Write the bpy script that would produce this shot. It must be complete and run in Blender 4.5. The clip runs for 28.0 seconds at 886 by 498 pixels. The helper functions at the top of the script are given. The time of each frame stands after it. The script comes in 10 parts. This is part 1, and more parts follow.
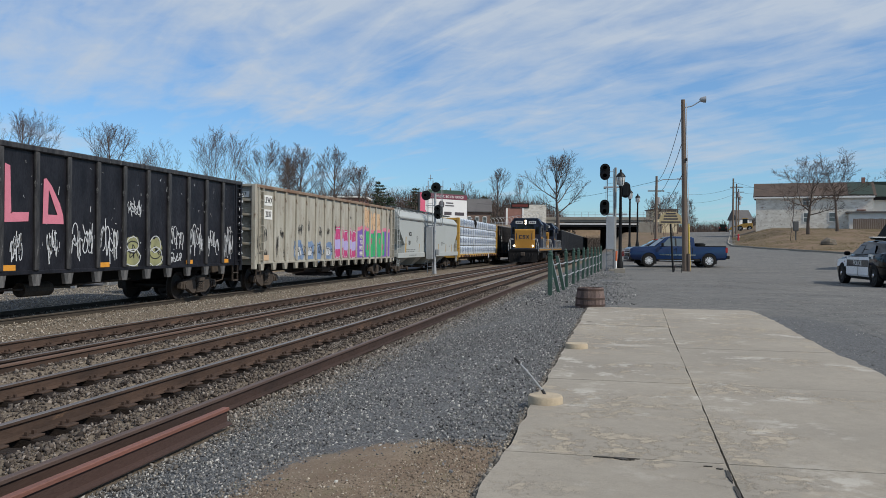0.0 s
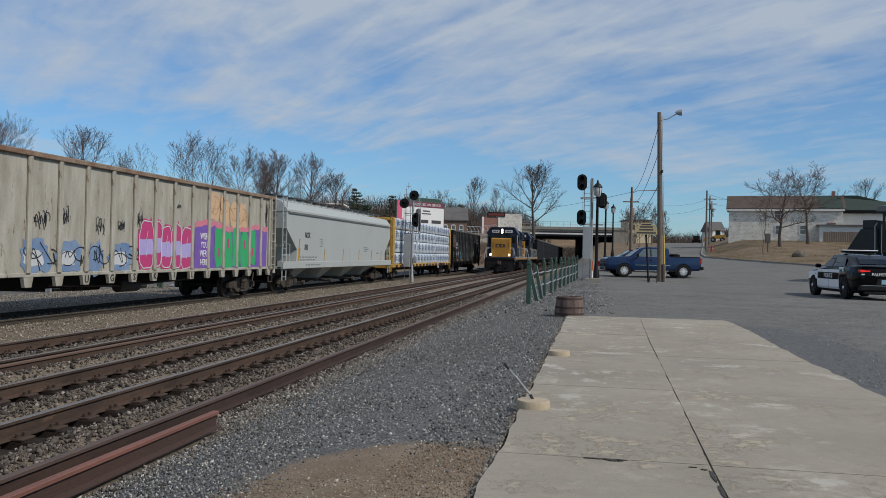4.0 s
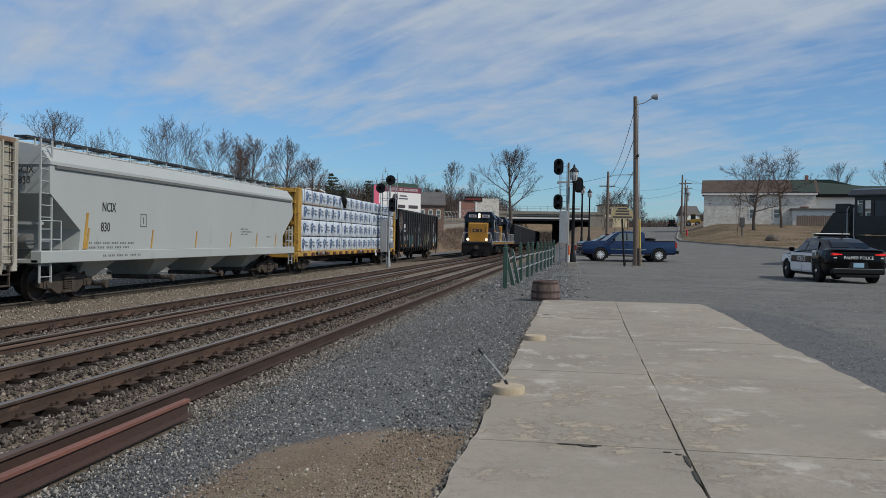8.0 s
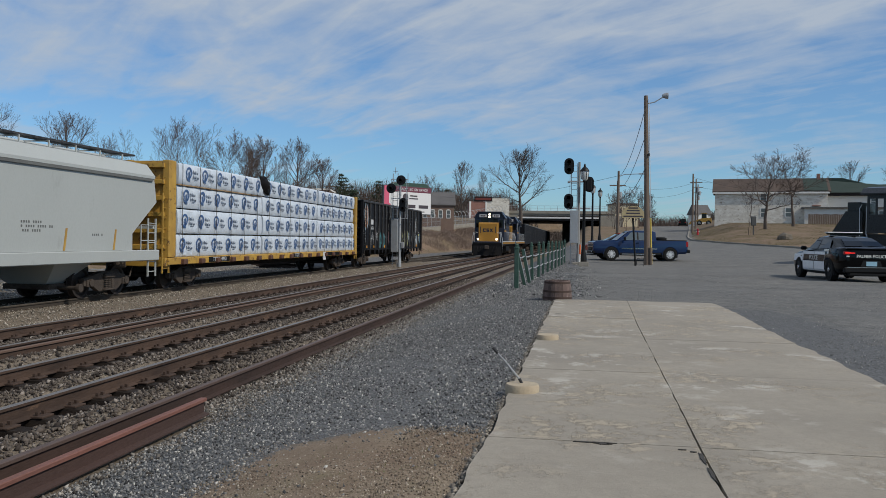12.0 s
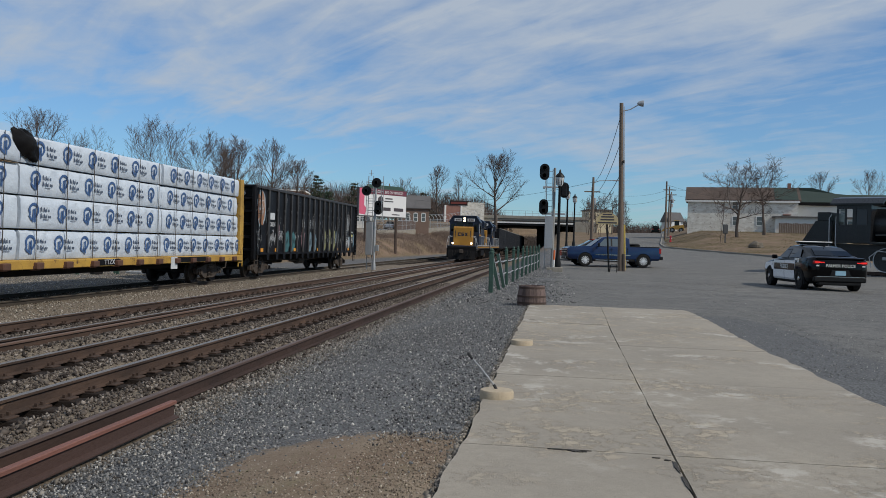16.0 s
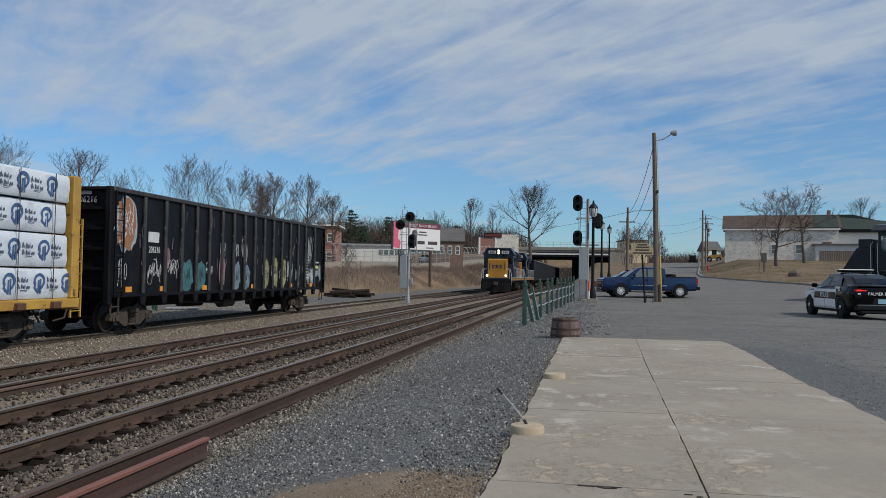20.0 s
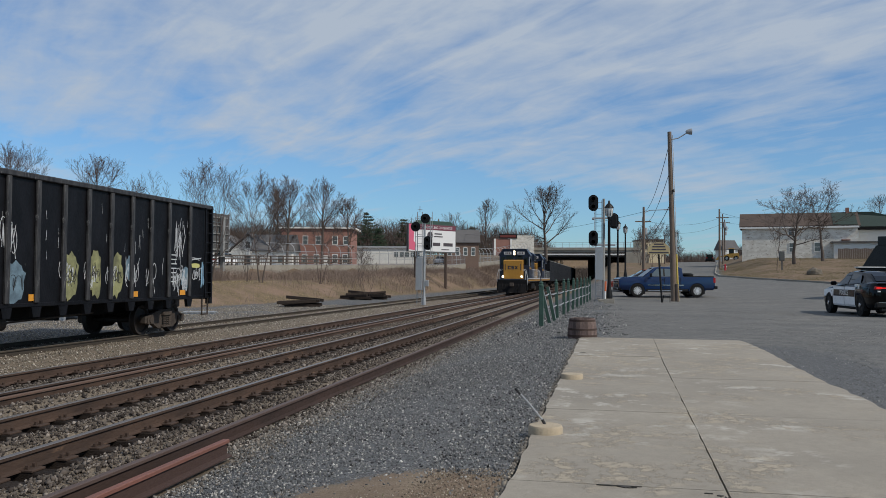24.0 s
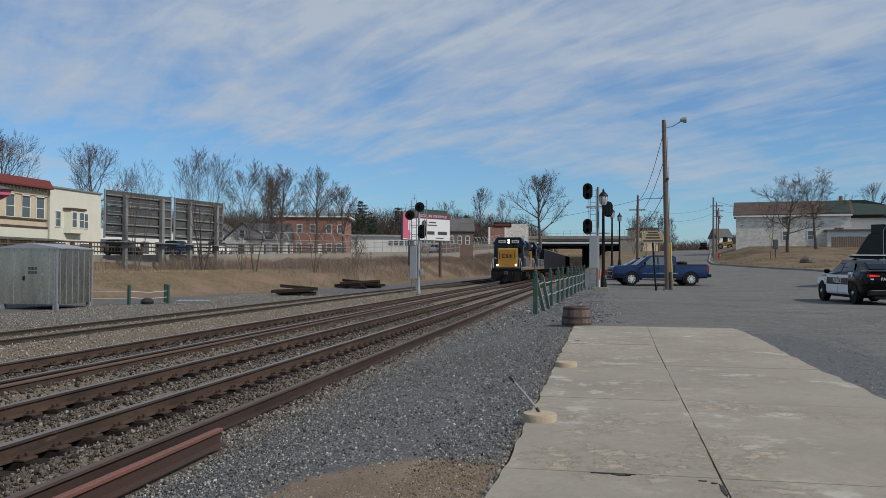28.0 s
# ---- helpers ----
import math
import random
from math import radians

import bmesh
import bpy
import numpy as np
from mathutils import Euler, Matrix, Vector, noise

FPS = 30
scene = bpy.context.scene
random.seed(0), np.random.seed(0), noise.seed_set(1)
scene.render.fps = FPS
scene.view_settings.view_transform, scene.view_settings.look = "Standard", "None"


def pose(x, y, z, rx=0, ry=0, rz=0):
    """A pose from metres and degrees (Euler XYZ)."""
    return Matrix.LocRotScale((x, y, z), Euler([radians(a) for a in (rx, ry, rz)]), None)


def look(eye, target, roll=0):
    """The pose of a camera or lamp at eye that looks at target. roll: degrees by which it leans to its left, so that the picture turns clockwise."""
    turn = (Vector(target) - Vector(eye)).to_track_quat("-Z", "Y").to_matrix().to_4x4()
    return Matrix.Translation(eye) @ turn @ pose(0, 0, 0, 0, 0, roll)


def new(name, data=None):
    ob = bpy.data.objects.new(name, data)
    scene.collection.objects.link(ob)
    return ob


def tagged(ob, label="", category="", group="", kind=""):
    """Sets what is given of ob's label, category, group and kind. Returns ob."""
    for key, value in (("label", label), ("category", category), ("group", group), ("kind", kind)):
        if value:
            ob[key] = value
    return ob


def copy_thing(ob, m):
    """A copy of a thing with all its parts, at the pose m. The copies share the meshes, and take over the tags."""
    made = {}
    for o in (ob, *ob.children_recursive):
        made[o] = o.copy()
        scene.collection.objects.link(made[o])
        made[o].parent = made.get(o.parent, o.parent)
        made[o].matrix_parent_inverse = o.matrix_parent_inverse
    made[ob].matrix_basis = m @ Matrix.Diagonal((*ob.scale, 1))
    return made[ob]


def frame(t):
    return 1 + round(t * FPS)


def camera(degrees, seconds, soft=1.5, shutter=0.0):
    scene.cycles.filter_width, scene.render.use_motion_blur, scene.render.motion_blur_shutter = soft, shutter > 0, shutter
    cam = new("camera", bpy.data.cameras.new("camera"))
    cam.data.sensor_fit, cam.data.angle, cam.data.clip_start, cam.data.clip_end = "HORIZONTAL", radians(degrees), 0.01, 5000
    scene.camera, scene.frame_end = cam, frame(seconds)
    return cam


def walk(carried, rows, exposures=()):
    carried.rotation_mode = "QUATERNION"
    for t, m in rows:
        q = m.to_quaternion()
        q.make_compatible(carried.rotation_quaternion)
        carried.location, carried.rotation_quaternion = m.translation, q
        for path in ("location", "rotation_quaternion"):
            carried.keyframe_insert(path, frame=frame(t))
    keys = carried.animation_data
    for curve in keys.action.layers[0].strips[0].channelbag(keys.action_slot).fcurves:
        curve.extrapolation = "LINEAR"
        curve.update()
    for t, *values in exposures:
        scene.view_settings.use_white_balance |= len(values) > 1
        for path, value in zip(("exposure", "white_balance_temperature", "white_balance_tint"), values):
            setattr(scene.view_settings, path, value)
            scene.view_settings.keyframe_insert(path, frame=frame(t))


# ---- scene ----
cam = camera(56.0, 28.0, 0.65)
# seconds, place, yaw to the left, pitch up, roll
PATH = [
    (0,0.079,0.131,1.712,11.81,-0.21,0.56), (0.5,0.039,0.115,1.710,10.03,-0.09,0.99), (1,0.033,0.096,1.712,10.15,-0.10,1.34),
    (1.5,0.035,0.052,1.706,9.94,-0.16,1.63), (2,0.099,0.008,1.722,9.80,-0.16,1.75), (2.5,0.150,-0.050,1.725,9.91,-0.18,1.72),
    (4.5,-0.053,-0.084,1.707,9.98,0.54,1.00), (5,-0.035,-0.073,1.709,9.29,0.58,1.15), (5.5,-0.003,-0.044,1.708,8.74,0.46,1.11),
    (6,0.011,-0.001,1.708,8.46,0.01,1.15), (6.5,0.002,-0.012,1.703,8.26,-0.28,1.16), (7,0.002,0.023,1.708,8.38,-0.36,1.01),
    (7.5,-0.005,-0.024,1.708,8.37,-0.46,1.09), (8,-0.004,0.014,1.708,8.55,-0.64,1.00), (8.5,-0.011,-0.045,1.708,8.59,-0.72,0.96),
    (9,-0.013,-0.005,1.705,8.87,-0.72,0.83), (9.5,-0.015,-0.027,1.707,9.10,-0.68,0.86), (10,-0.013,-0.040,1.709,9.33,-0.69,0.79),
    (10.5,-0.013,-0.033,1.707,9.41,-0.66,0.74), (11,-0.008,-0.042,1.711,9.40,-0.63,0.59), (11.5,-0.016,-0.046,1.709,9.35,-0.63,0.74),
    (13.5,-0.110,-0.015,1.702,8.75,-0.81,1.07), (14,-0.131,0.028,1.705,8.40,-0.83,1.31), (14.5,-0.122,-0.017,1.704,8.00,-0.76,1.51),
    (15,-0.101,0.029,1.708,7.77,-0.67,1.61), (15.5,-0.079,-0.012,1.713,7.54,-0.56,1.68), (16,-0.052,-0.007,1.713,7.49,-0.38,1.67),
    (16.5,-0.011,0.017,1.717,7.44,-0.25,1.59), (17,0.038,-0.024,1.724,7.40,-0.09,1.43), (17.5,0.044,-0.037,1.730,7.66,0.05,1.06),
    (18,0.047,0.004,1.724,8.07,0.25,0.76), (18.5,0.017,-0.054,1.727,8.58,0.48,0.90), (19,0.009,-0.006,1.728,9.22,0.94,0.87),
    (19.5,0.005,-0.015,1.730,9.52,1.51,0.91), (20,0.008,-0.013,1.731,9.93,1.81,0.92), (20.5,0.010,-0.017,1.726,10.16,1.95,0.92),
    (21,0.009,-0.025,1.723,10.27,2.03,0.88), (21.5,0.014,-0.034,1.724,10.36,2.02,0.80), (23.5,0.005,-0.019,1.721,10.94,2.02,0.47),
    (24,0.001,-0.035,1.726,10.99,1.91,0.38), (24.5,-0.009,-0.007,1.727,11.06,1.74,0.39), (25,-0.011,0.002,1.723,11.07,1.66,0.22),
    (25.5,-0.014,-0.005,1.726,11.07,1.51,0.31), (26,-0.008,0.003,1.724,10.97,1.40,0.32), (26.5,-0.009,0.003,1.725,10.95,1.34,0.33),
    (27,-0.005,0.011,1.723,10.84,1.25,0.29), (27.5,-0.003,0.005,1.724,10.73,1.17,0.30), (28,-0.000,-0.002,1.721,10.60,1.13,0.31),
]


def aim(x, y, z, yaw, pitch, roll):
    return pose(x, y, z, 90 + pitch, 0, yaw) @ pose(0, 0, 0, 0, 0, roll)


walk(cam, [(r[0], aim(*r[1:])) for r in PATH], [(0, 0.02), (1, 0.0), (2.5, -0.07), (4.5, -0.22), (23.5, -0.2), (25, -0.11), (26, -0.11), (27.5, -0.2), (28, -0.22)])

# ---- daylight ----
SUN_AZ, SUN_EL = 112.0, 42.0   # degrees clockwise from +y, and above the horizon


def make_world():
    w = bpy.data.worlds.new("sky")
    scene.world = w
    w.use_nodes = True
    nt = w.node_tree
    nt.nodes.clear()
    N, L = nt.nodes.new, nt.links.new
    out, bg = N("ShaderNodeOutputWorld"), N("ShaderNodeBackground")
    bg.inputs["Strength"].default_value = 0.105
    sky = N("ShaderNodeTexSky")
    sky.sky_type, sky.sun_disc = "NISHITA", False
    sky.sun_elevation, sky.sun_rotation = radians(SUN_EL), radians(SUN_AZ)
    sky.air_density, sky.dust_density, sky.ozone_density = 1.0, 0.3, 3.0
    tc, sep = N("ShaderNodeTexCoord"), N("ShaderNodeSeparateXYZ")
    L(tc.outputs["Generated"], sep.inputs[0])

    def math_(op, a, b=None):
        n = N("ShaderNodeMath")
        n.operation = op
        for i, v in enumerate((a, b)):
            if v is None:
                continue
            if isinstance(v, (int, float)):
                n.inputs[i].default_value = v
            else:
                L(v, n.inputs[i])
        return n.outputs[0]

    zc = math_("ADD", math_("MAXIMUM", sep.outputs["Z"], 0.0), 0.12)
    comb = N("ShaderNodeCombineXYZ")
    L(math_("DIVIDE", sep.outputs["X"], zc), comb.inputs[0])
    L(math_("DIVIDE", sep.outputs["Y"], zc), comb.inputs[1])

    def layer(turn, sx, sy, scale, detail, rough, dist, shift=(0, 0, 0)):
        """Cloud noise, drawn out along a line turned from east."""
        rot, mp = N("ShaderNodeMapping"), N("ShaderNodeMapping")
        rot.inputs["Rotation"].default_value = (0, 0, radians(turn))
        mp.inputs["Scale"].default_value = (sx, sy, 1)
        mp.inputs["Location"].default_value = shift
        L(comb.outputs[0], rot.inputs["Vector"])
        L(rot.outputs[0], mp.inputs["Vector"])
        n = N("ShaderNodeTexNoise")
        n.inputs["Scale"].default_value, n.inputs["Detail"].default_value = scale, detail
        n.inputs["Roughness"].default_value, n.inputs["Distortion"].default_value = rough, dist
        L(mp.outputs[0], n.inputs["Vector"])
        return n.outputs[0]

    broad = layer(25, 0.9, 0.7, 1.0, 7, 0.55, 0.4, (1.7, 5.2, 0))
    wave = layer(44, 1.3, 5.2, 1.1, 4, 0.55, 0.6, (0.3, 0.1, 0))
    fine = layer(30, 1.0, 1.5, 4.2, 9, 0.62, 0.5)
    patch = layer(0, 1.0, 1.0, 0.8, 2, 0.5, 0.0, (7.7, 3.3, 0))
    ripple = math_("MULTIPLY", math_("SUBTRACT", wave, 0.5), math_("MULTIPLY", patch, 1.15))
    total = math_("ADD", math_("ADD", broad, ripple), math_("MULTIPLY", math_("SUBTRACT", fine, 0.5), 0.38))
    # the veil thins low over the horizon
    low = N("ShaderNodeMapRange")
    for key, value in (("From Min", 0.06), ("From Max", 0.27), ("To Min", -0.17), ("To Max", 0.14)):
        low.inputs[key].default_value = value
    L(sep.outputs["Z"], low.inputs["Value"])
    total = math_("ADD", total, low.outputs[0])
    ramp = N("ShaderNodeValToRGB")
    ramp.color_ramp.elements[0].position, ramp.color_ramp.elements[1].position = 0.36, 0.74
    ramp.color_ramp.elements[0].color, ramp.color_ramp.elements[1].color = (0.13, 0.13, 0.13, 1), (0.93, 0.93, 0.93, 1)
    L(total, ramp.inputs[0])
    mix = N("ShaderNodeMix")
    mix.data_type = "RGBA"
    tint = N("ShaderNodeMix")
    tint.data_type, tint.blend_type = "RGBA", "MULTIPLY"
    tint.inputs["Factor"].default_value = 1.0
    tint.inputs["B"].default_value = SKY_TINT
    L(sky.outputs[0], tint.inputs["A"])
    L(ramp.outputs[0], mix.inputs["Factor"])
    L(tint.outputs["Result"], mix.inputs["A"])
    mix.inputs["B"].default_value = CLOUD
    L(mix.outputs["Result"], bg.inputs["Color"])
    L(bg.outputs[0], out.inputs[0])


SKY_TINT = (0.60, 0.93, 1.20, 1)
CLOUD = (4.7, 5.4, 6.35, 1)
make_world()
sun = new("sun", bpy.data.lights.new("sun", "SUN"))
sun.data.energy, sun.data.angle, sun.data.color = 3.4, radians(1.0), (1.0, 0.92, 0.80)
_a, _e = radians(SUN_AZ), radians(SUN_EL)
sun.matrix_world = look((100 * math.sin(_a) * math.cos(_e), 100 * math.cos(_a) * math.cos(_e), 100 * math.sin(_e)), (0, 0, 0))


# ---- mesh helpers ----
class Geo:
    """Vertices and faces of one mesh."""

    def __init__(self):
        self.v, self.f = [], []

    def add(self, verts, faces):
        n = len(self.v)
        self.v += [tuple(p) for p in verts]
        self.f += [tuple(i + n for i in f) for f in faces]
        return self

    def box(self, x0, x1, y0, y1, z0, z1, c=0.0):
        if c <= 0:
            return self.add([(x, y, z) for x in (x0, x1) for y in (y0, y1) for z in (z0, z1)],
                            [(0, 1, 3, 2), (4, 6, 7, 5), (0, 4, 5, 1), (2, 3, 7, 6), (0, 2, 6, 4), (1, 5, 7, 3)])
        v, ids = [], {}
        lo, hi = (x0, y0, z0), (x1, y1, z1)
        for sx in (0, 1):
            for sy in (0, 1):
                for sz in (0, 1):
                    s = (sx, sy, sz)
                    for ax in range(3):
                        p = [(hi[k] - c if s[k] else lo[k] + c) for k in range(3)]
                        p[ax] = hi[ax] if s[ax] else lo[ax]
                        ids[s, ax] = len(v)
                        v.append(p)
        f = []
        for ax in range(3):
            a, b = [k for k in range(3) if k != ax]
            for side in (0, 1):
                def key(i, j):
                    s = [0, 0, 0]
                    s[ax], s[a], s[b] = side, i, j
                    return ids[tuple(s), ax]
                f.append((key(0, 0), key(1, 0), key(1, 1), key(0, 1)))
            for i in (0, 1):
                for j in (0, 1):
                    def edge(k, axis):
                        s = [0, 0, 0]
                        s[ax], s[a], s[b] = k, i, j
                        return ids[tuple(s), axis]
                    f.append((edge(0, a), edge(1, a), edge(1, b), edge(0, b)))
        for s in [(i, j, k) for i in (0, 1) for j in (0, 1) for k in (0, 1)]:
            f.append((ids[s, 0], ids[s, 1], ids[s, 2]))
        return self.add(v, f)

    def tube(self, pts, radii, n=8, caps=True):
        pts = [Vector(p) for p in pts]
        if isinstance(radii, (int, float)):
            radii = [radii] * len(pts)
        verts, faces = [], []
        side = None
        for i, p in enumerate(pts):
            d = (pts[min(i + 1, len(pts) - 1)] - pts[max(i - 1, 0)])
            d = d.normalized() if d.length > 1e-9 else Vector((0, 0, 1))
            if side is None:
                side = d.orthogonal().normalized()
            side = (side - d * side.dot(d))
            side = side.normalized() if side.length > 1e-6 else d.orthogonal().normalized()
            up = d.cross(side)
            for k in range(n):
                a = 2 * math.pi * k / n
                verts.append(p + (side * math.cos(a) + up * math.sin(a)) * radii[i])
        for i in range(len(pts) - 1):
            for k in range(n):
                k2 = (k + 1) % n
                faces.append((i * n + k, i * n + k2, (i + 1) * n + k2, (i + 1) * n + k))
        if caps:
            faces.append(tuple(range(n - 1, -1, -1)))
            faces.append(tuple(range((len(pts) - 1) * n, len(pts) * n)))
        return self.add(verts, faces)

    def cyl(self, p0, p1, r0, r1=None, n=12):
        return self.tube([p0, p1], [r0, r0 if r1 is None else r1], n)

    def lathe(self, prof, c=(0, 0, 0), axis="z", n=16, caps=True):
        """prof: (radius, height) pairs, turned round the axis through c."""
        verts, faces = [], []
        for r, h in prof:
            for k in range(n):
                a = 2 * math.pi * k / n
                u, w = r * math.cos(a), r * math.sin(a)
                verts.append({"z": (c[0] + u, c[1] + w, c[2] + h), "x": (c[0] + h, c[1] + u, c[2] + w), "y": (c[0] + w, c[1] + h, c[2] + u)}[axis])
        for i in range(len(prof) - 1):
            for k in range(n):
                k2 = (k + 1) % n
                faces.append((i * n + k, i * n + k2, (i + 1) * n + k2, (i + 1) * n + k))
        if caps:
            faces.append(tuple(range(n - 1, -1, -1)))
            faces.append(tuple(range((len(prof) - 1) * n, len(prof) * n)))
        return self.add(verts, faces)

    def ext(self, prof, axis, a, b):
        """A profile, drawn in the plane across the axis, drawn out from a to b."""
        n = len(prof)
        put = {"x": lambda p, s: (s, p[0], p[1]), "y": lambda p, s: (p[0], s, p[1]), "z": lambda p, s: (p[0], p[1], s)}[axis]
        return self.add([put(p, a) for p in prof] + [put(p, b) for p in prof],
                        [tuple(range(n)), tuple(range(2 * n - 1, n - 1, -1))] + [(i, i + n, (i + 1) % n + n, (i + 1) % n) for i in range(n)])

    def quad(self, *p):
        return self.add(p, [tuple(range(len(p)))])

    def mesh(self, name, mats=(), smooth=False):
        me = bpy.data.meshes.new(name)
        me.from_pydata(self.v, [], self.f)
        bm = bmesh.new()
        bm.from_mesh(me)
        bmesh.ops.recalc_face_normals(bm, faces=bm.faces)
        bm.to_mesh(me)
        bm.free()
        if smooth:
            me.shade_smooth()
            me.set_sharp_from_angle(angle=radians(38))
        for m in mats if isinstance(mats, (list, tuple)) else [mats]:
            me.materials.append(m)
        return me


def part(name, geo, material, parent, label="", smooth=False, at=None):
    """One mesh object under a thing or a part."""
    me = geo if isinstance(geo, bpy.types.Mesh) else geo.mesh(name, material, smooth)
    ob = new(name, me)
    ob.parent = parent
    if at is not None:
        ob.matrix_basis = at if isinstance(at, Matrix) else Matrix.Translation(at)
    return tagged(ob, label)


def solo(name, geo, material, label, category, m=None, group="", kind="", smooth=False):
    """A thing of one mesh."""
    ob = new(name, geo if isinstance(geo, bpy.types.Mesh) else geo.mesh(name, material, smooth))
    if m is not None:
        ob.matrix_basis = m
    return tagged(ob, label, category, group, kind)


def thing(name, m, label, category, group="", kind=""):
    ob = new(name)
    ob.empty_display_size = 0.2
    ob.matrix_basis = m
    return tagged(ob, label, category, group, kind)


def letters(body, size, depth=0.004):
    """A mesh of raised letters in the xy plane, centred."""
    cu = bpy.data.curves.new("lettering", "FONT")
    cu.body, cu.size, cu.align_x, cu.align_y, cu.extrude = body, size, "CENTER", "CENTER", depth
    cu.resolution_u = 2
    tmp = bpy.data.objects.new("lettering", cu)
    me = bpy.data.meshes.new_from_object(tmp)
    bpy.data.objects.remove(tmp)
    bpy.data.curves.remove(cu)
    return me


def text_part(name, body, size, material, parent, at, label="", squeeze=1.0):
    me = letters(body, size)
    me.transform(Matrix.Diagonal((squeeze, 1, 1, 1)))
    me.materials.append(material)
    return part(name, me, material, parent, label, at=at)


# ---- materials ----
def surf(name, base, rough=0.75, metal=0.0, second=None, scale=6.0, amount=0.5, grain=60.0, grain_amount=0.25,
         bump=0.25, stretch=(1, 1, 1), spots=None, spot_scale=2.5, spot_cut=0.58, spec=0.5, vary=0.0, emit=0.0):
    """Paint or mineral with two scales of variation, optional stains (spots), relief and per-piece variation."""
    m = bpy.data.materials.new(name)
    m.use_nodes = True
    nt = m.node_tree
    N, L = nt.nodes.new, nt.links.new
    bs = nt.nodes["Principled BSDF"]
    tc, mp = N("ShaderNodeTexCoord"), N("ShaderNodeMapping")
    mp.inputs["Scale"].default_value = stretch
    L(tc.outputs["Object"], mp.inputs["Vector"])

    def noise_(sc, det=4, rough_=0.6):
        n = N("ShaderNodeTexNoise")
        n.inputs["Scale"].default_value, n.inputs["Detail"].default_value, n.inputs["Roughness"].default_value = sc, det, rough_
        L(mp.outputs[0], n.inputs["Vector"])
        return n.outputs[0]

    def ramp_(sock, lo, hi):
        n = N("ShaderNodeMapRange")
        n.inputs["From Min"].default_value, n.inputs["From Max"].default_value = lo, hi
        L(sock, n.inputs["Value"])
        return n.outputs[0]

    def mix_(fac, a, b, blend="MIX"):
        n = N("ShaderNodeMix")
        n.data_type, n.blend_type = "RGBA", blend
        for key, v in (("Factor", fac), ("A", a), ("B", b)):
            if isinstance(v, (int, float)):
                n.inputs[key].default_value = v
            elif isinstance(v, tuple):
                n.inputs[key].default_value = (*v[:3], 1)
            else:
                L(v, n.inputs[key])
        return n.outputs["Result"]

    def times(sock, k):
        n = N("ShaderNodeMath")
        n.operation = "MULTIPLY"
        n.inputs[1].default_value = k
        L(sock, n.inputs[0])
        return n.outputs[0]

    second = second or tuple(c * 0.72 for c in base)
    big, small = noise_(scale), noise_(grain, 5)
    col = mix_(times(ramp_(big, 0.35, 0.68), amount), base, second)
    dark = tuple(c * 0.45 for c in base)
    col = mix_(times(ramp_(small, 0.45, 0.75), grain_amount), col, dark)
    if spots is not None:
        col = mix_(ramp_(noise_(spot_scale, 6, 0.7), spot_cut, spot_cut + 0.09), col, spots)
    if vary:
        oi = N("ShaderNodeObjectInfo")
        hs = N("ShaderNodeHueSaturation")
        L(ramp_(oi.outputs["Random"], 0, 1), hs.inputs["Value"])
        rng = hs.inputs["Value"].links[0].from_node
        rng.inputs["To Min"].default_value, rng.inputs["To Max"].default_value = 1 - vary, 1 + vary
        L(col, hs.inputs["Color"])
        col = hs.outputs[0]
    L(col, bs.inputs["Base Color"])
    bs.inputs["Roughness"].default_value, bs.inputs["Metallic"].default_value = rough, metal
    bs.inputs["Specular IOR Level"].default_value = spec
    if rough > 0.15:
        rr = ramp_(small, 0.3, 0.7)
        rr.node.inputs["To Min"].default_value, rr.node.inputs["To Max"].default_value = max(rough - 0.1, 0.05), min(rough + 0.1, 1)
        L(rr, bs.inputs["Roughness"])
    if bump:
        b = N("ShaderNodeBump")
        b.inputs["Strength"].default_value, b.inputs["Distance"].default_value = bump, 0.02
        L(small, b.inputs["Height"])
        L(b.outputs[0], bs.inputs["Normal"])
    if emit:
        bs.inputs["Emission Color"].default_value = (*base, 1)
        bs.inputs["Emission Strength"].default_value = emit
    return m


def glass(name, tint=(0.02, 0.025, 0.03), rough=0.06, spec=0.45):
    m = bpy.data.materials.new(name)
    m.use_nodes = True
    bs = m.node_tree.nodes["Principled BSDF"]
    bs.inputs["Base Color"].default_value = (*tint, 1)
    bs.inputs["Roughness"].default_value, bs.inputs["Specular IOR Level"].default_value = rough, spec
    return m


M = {}
M["rail"] = surf("rusty_rail", (0.094, 0.060, 0.044), 0.8, 0.1, (0.040, 0.028, 0.023), 3, 0.9, 40, 0.45, 0.4, (1, 0.3, 1), spots=(0.16, 0.10, 0.065), spot_scale=4, spot_cut=0.60, spec=0.3)
M["sparerail"] = surf("dark_spare_rail", (0.060, 0.038, 0.032), 0.8, 0.1, (0.030, 0.022, 0.020), 3, 0.8, 40, 0.4, 0.3, (1, 0.3, 1), spots=(0.085, 0.055, 0.045), spot_scale=5, spot_cut=0.62, spec=0.3)
M["railhead"] = surf("worn_rail_head", (0.22, 0.205, 0.20), 0.42, 0.5, (0.13, 0.115, 0.105), 1.5, 0.5, 60, 0.1, 0.05, (1, 0.1, 1))
M["railrust"] = surf("dull_rail_head", (0.125, 0.088, 0.075), 0.6, 0.3, (0.09, 0.062, 0.054), 2, 0.6, 50, 0.3, 0.2)
M["sidingrail"] = surf("dull_siding_rail", (0.070, 0.058, 0.046), 0.85, 0.1, (0.045, 0.038, 0.031), 3, 0.8, 40, 0.4, 0.3, (1, 0.3, 1), spec=0.25)
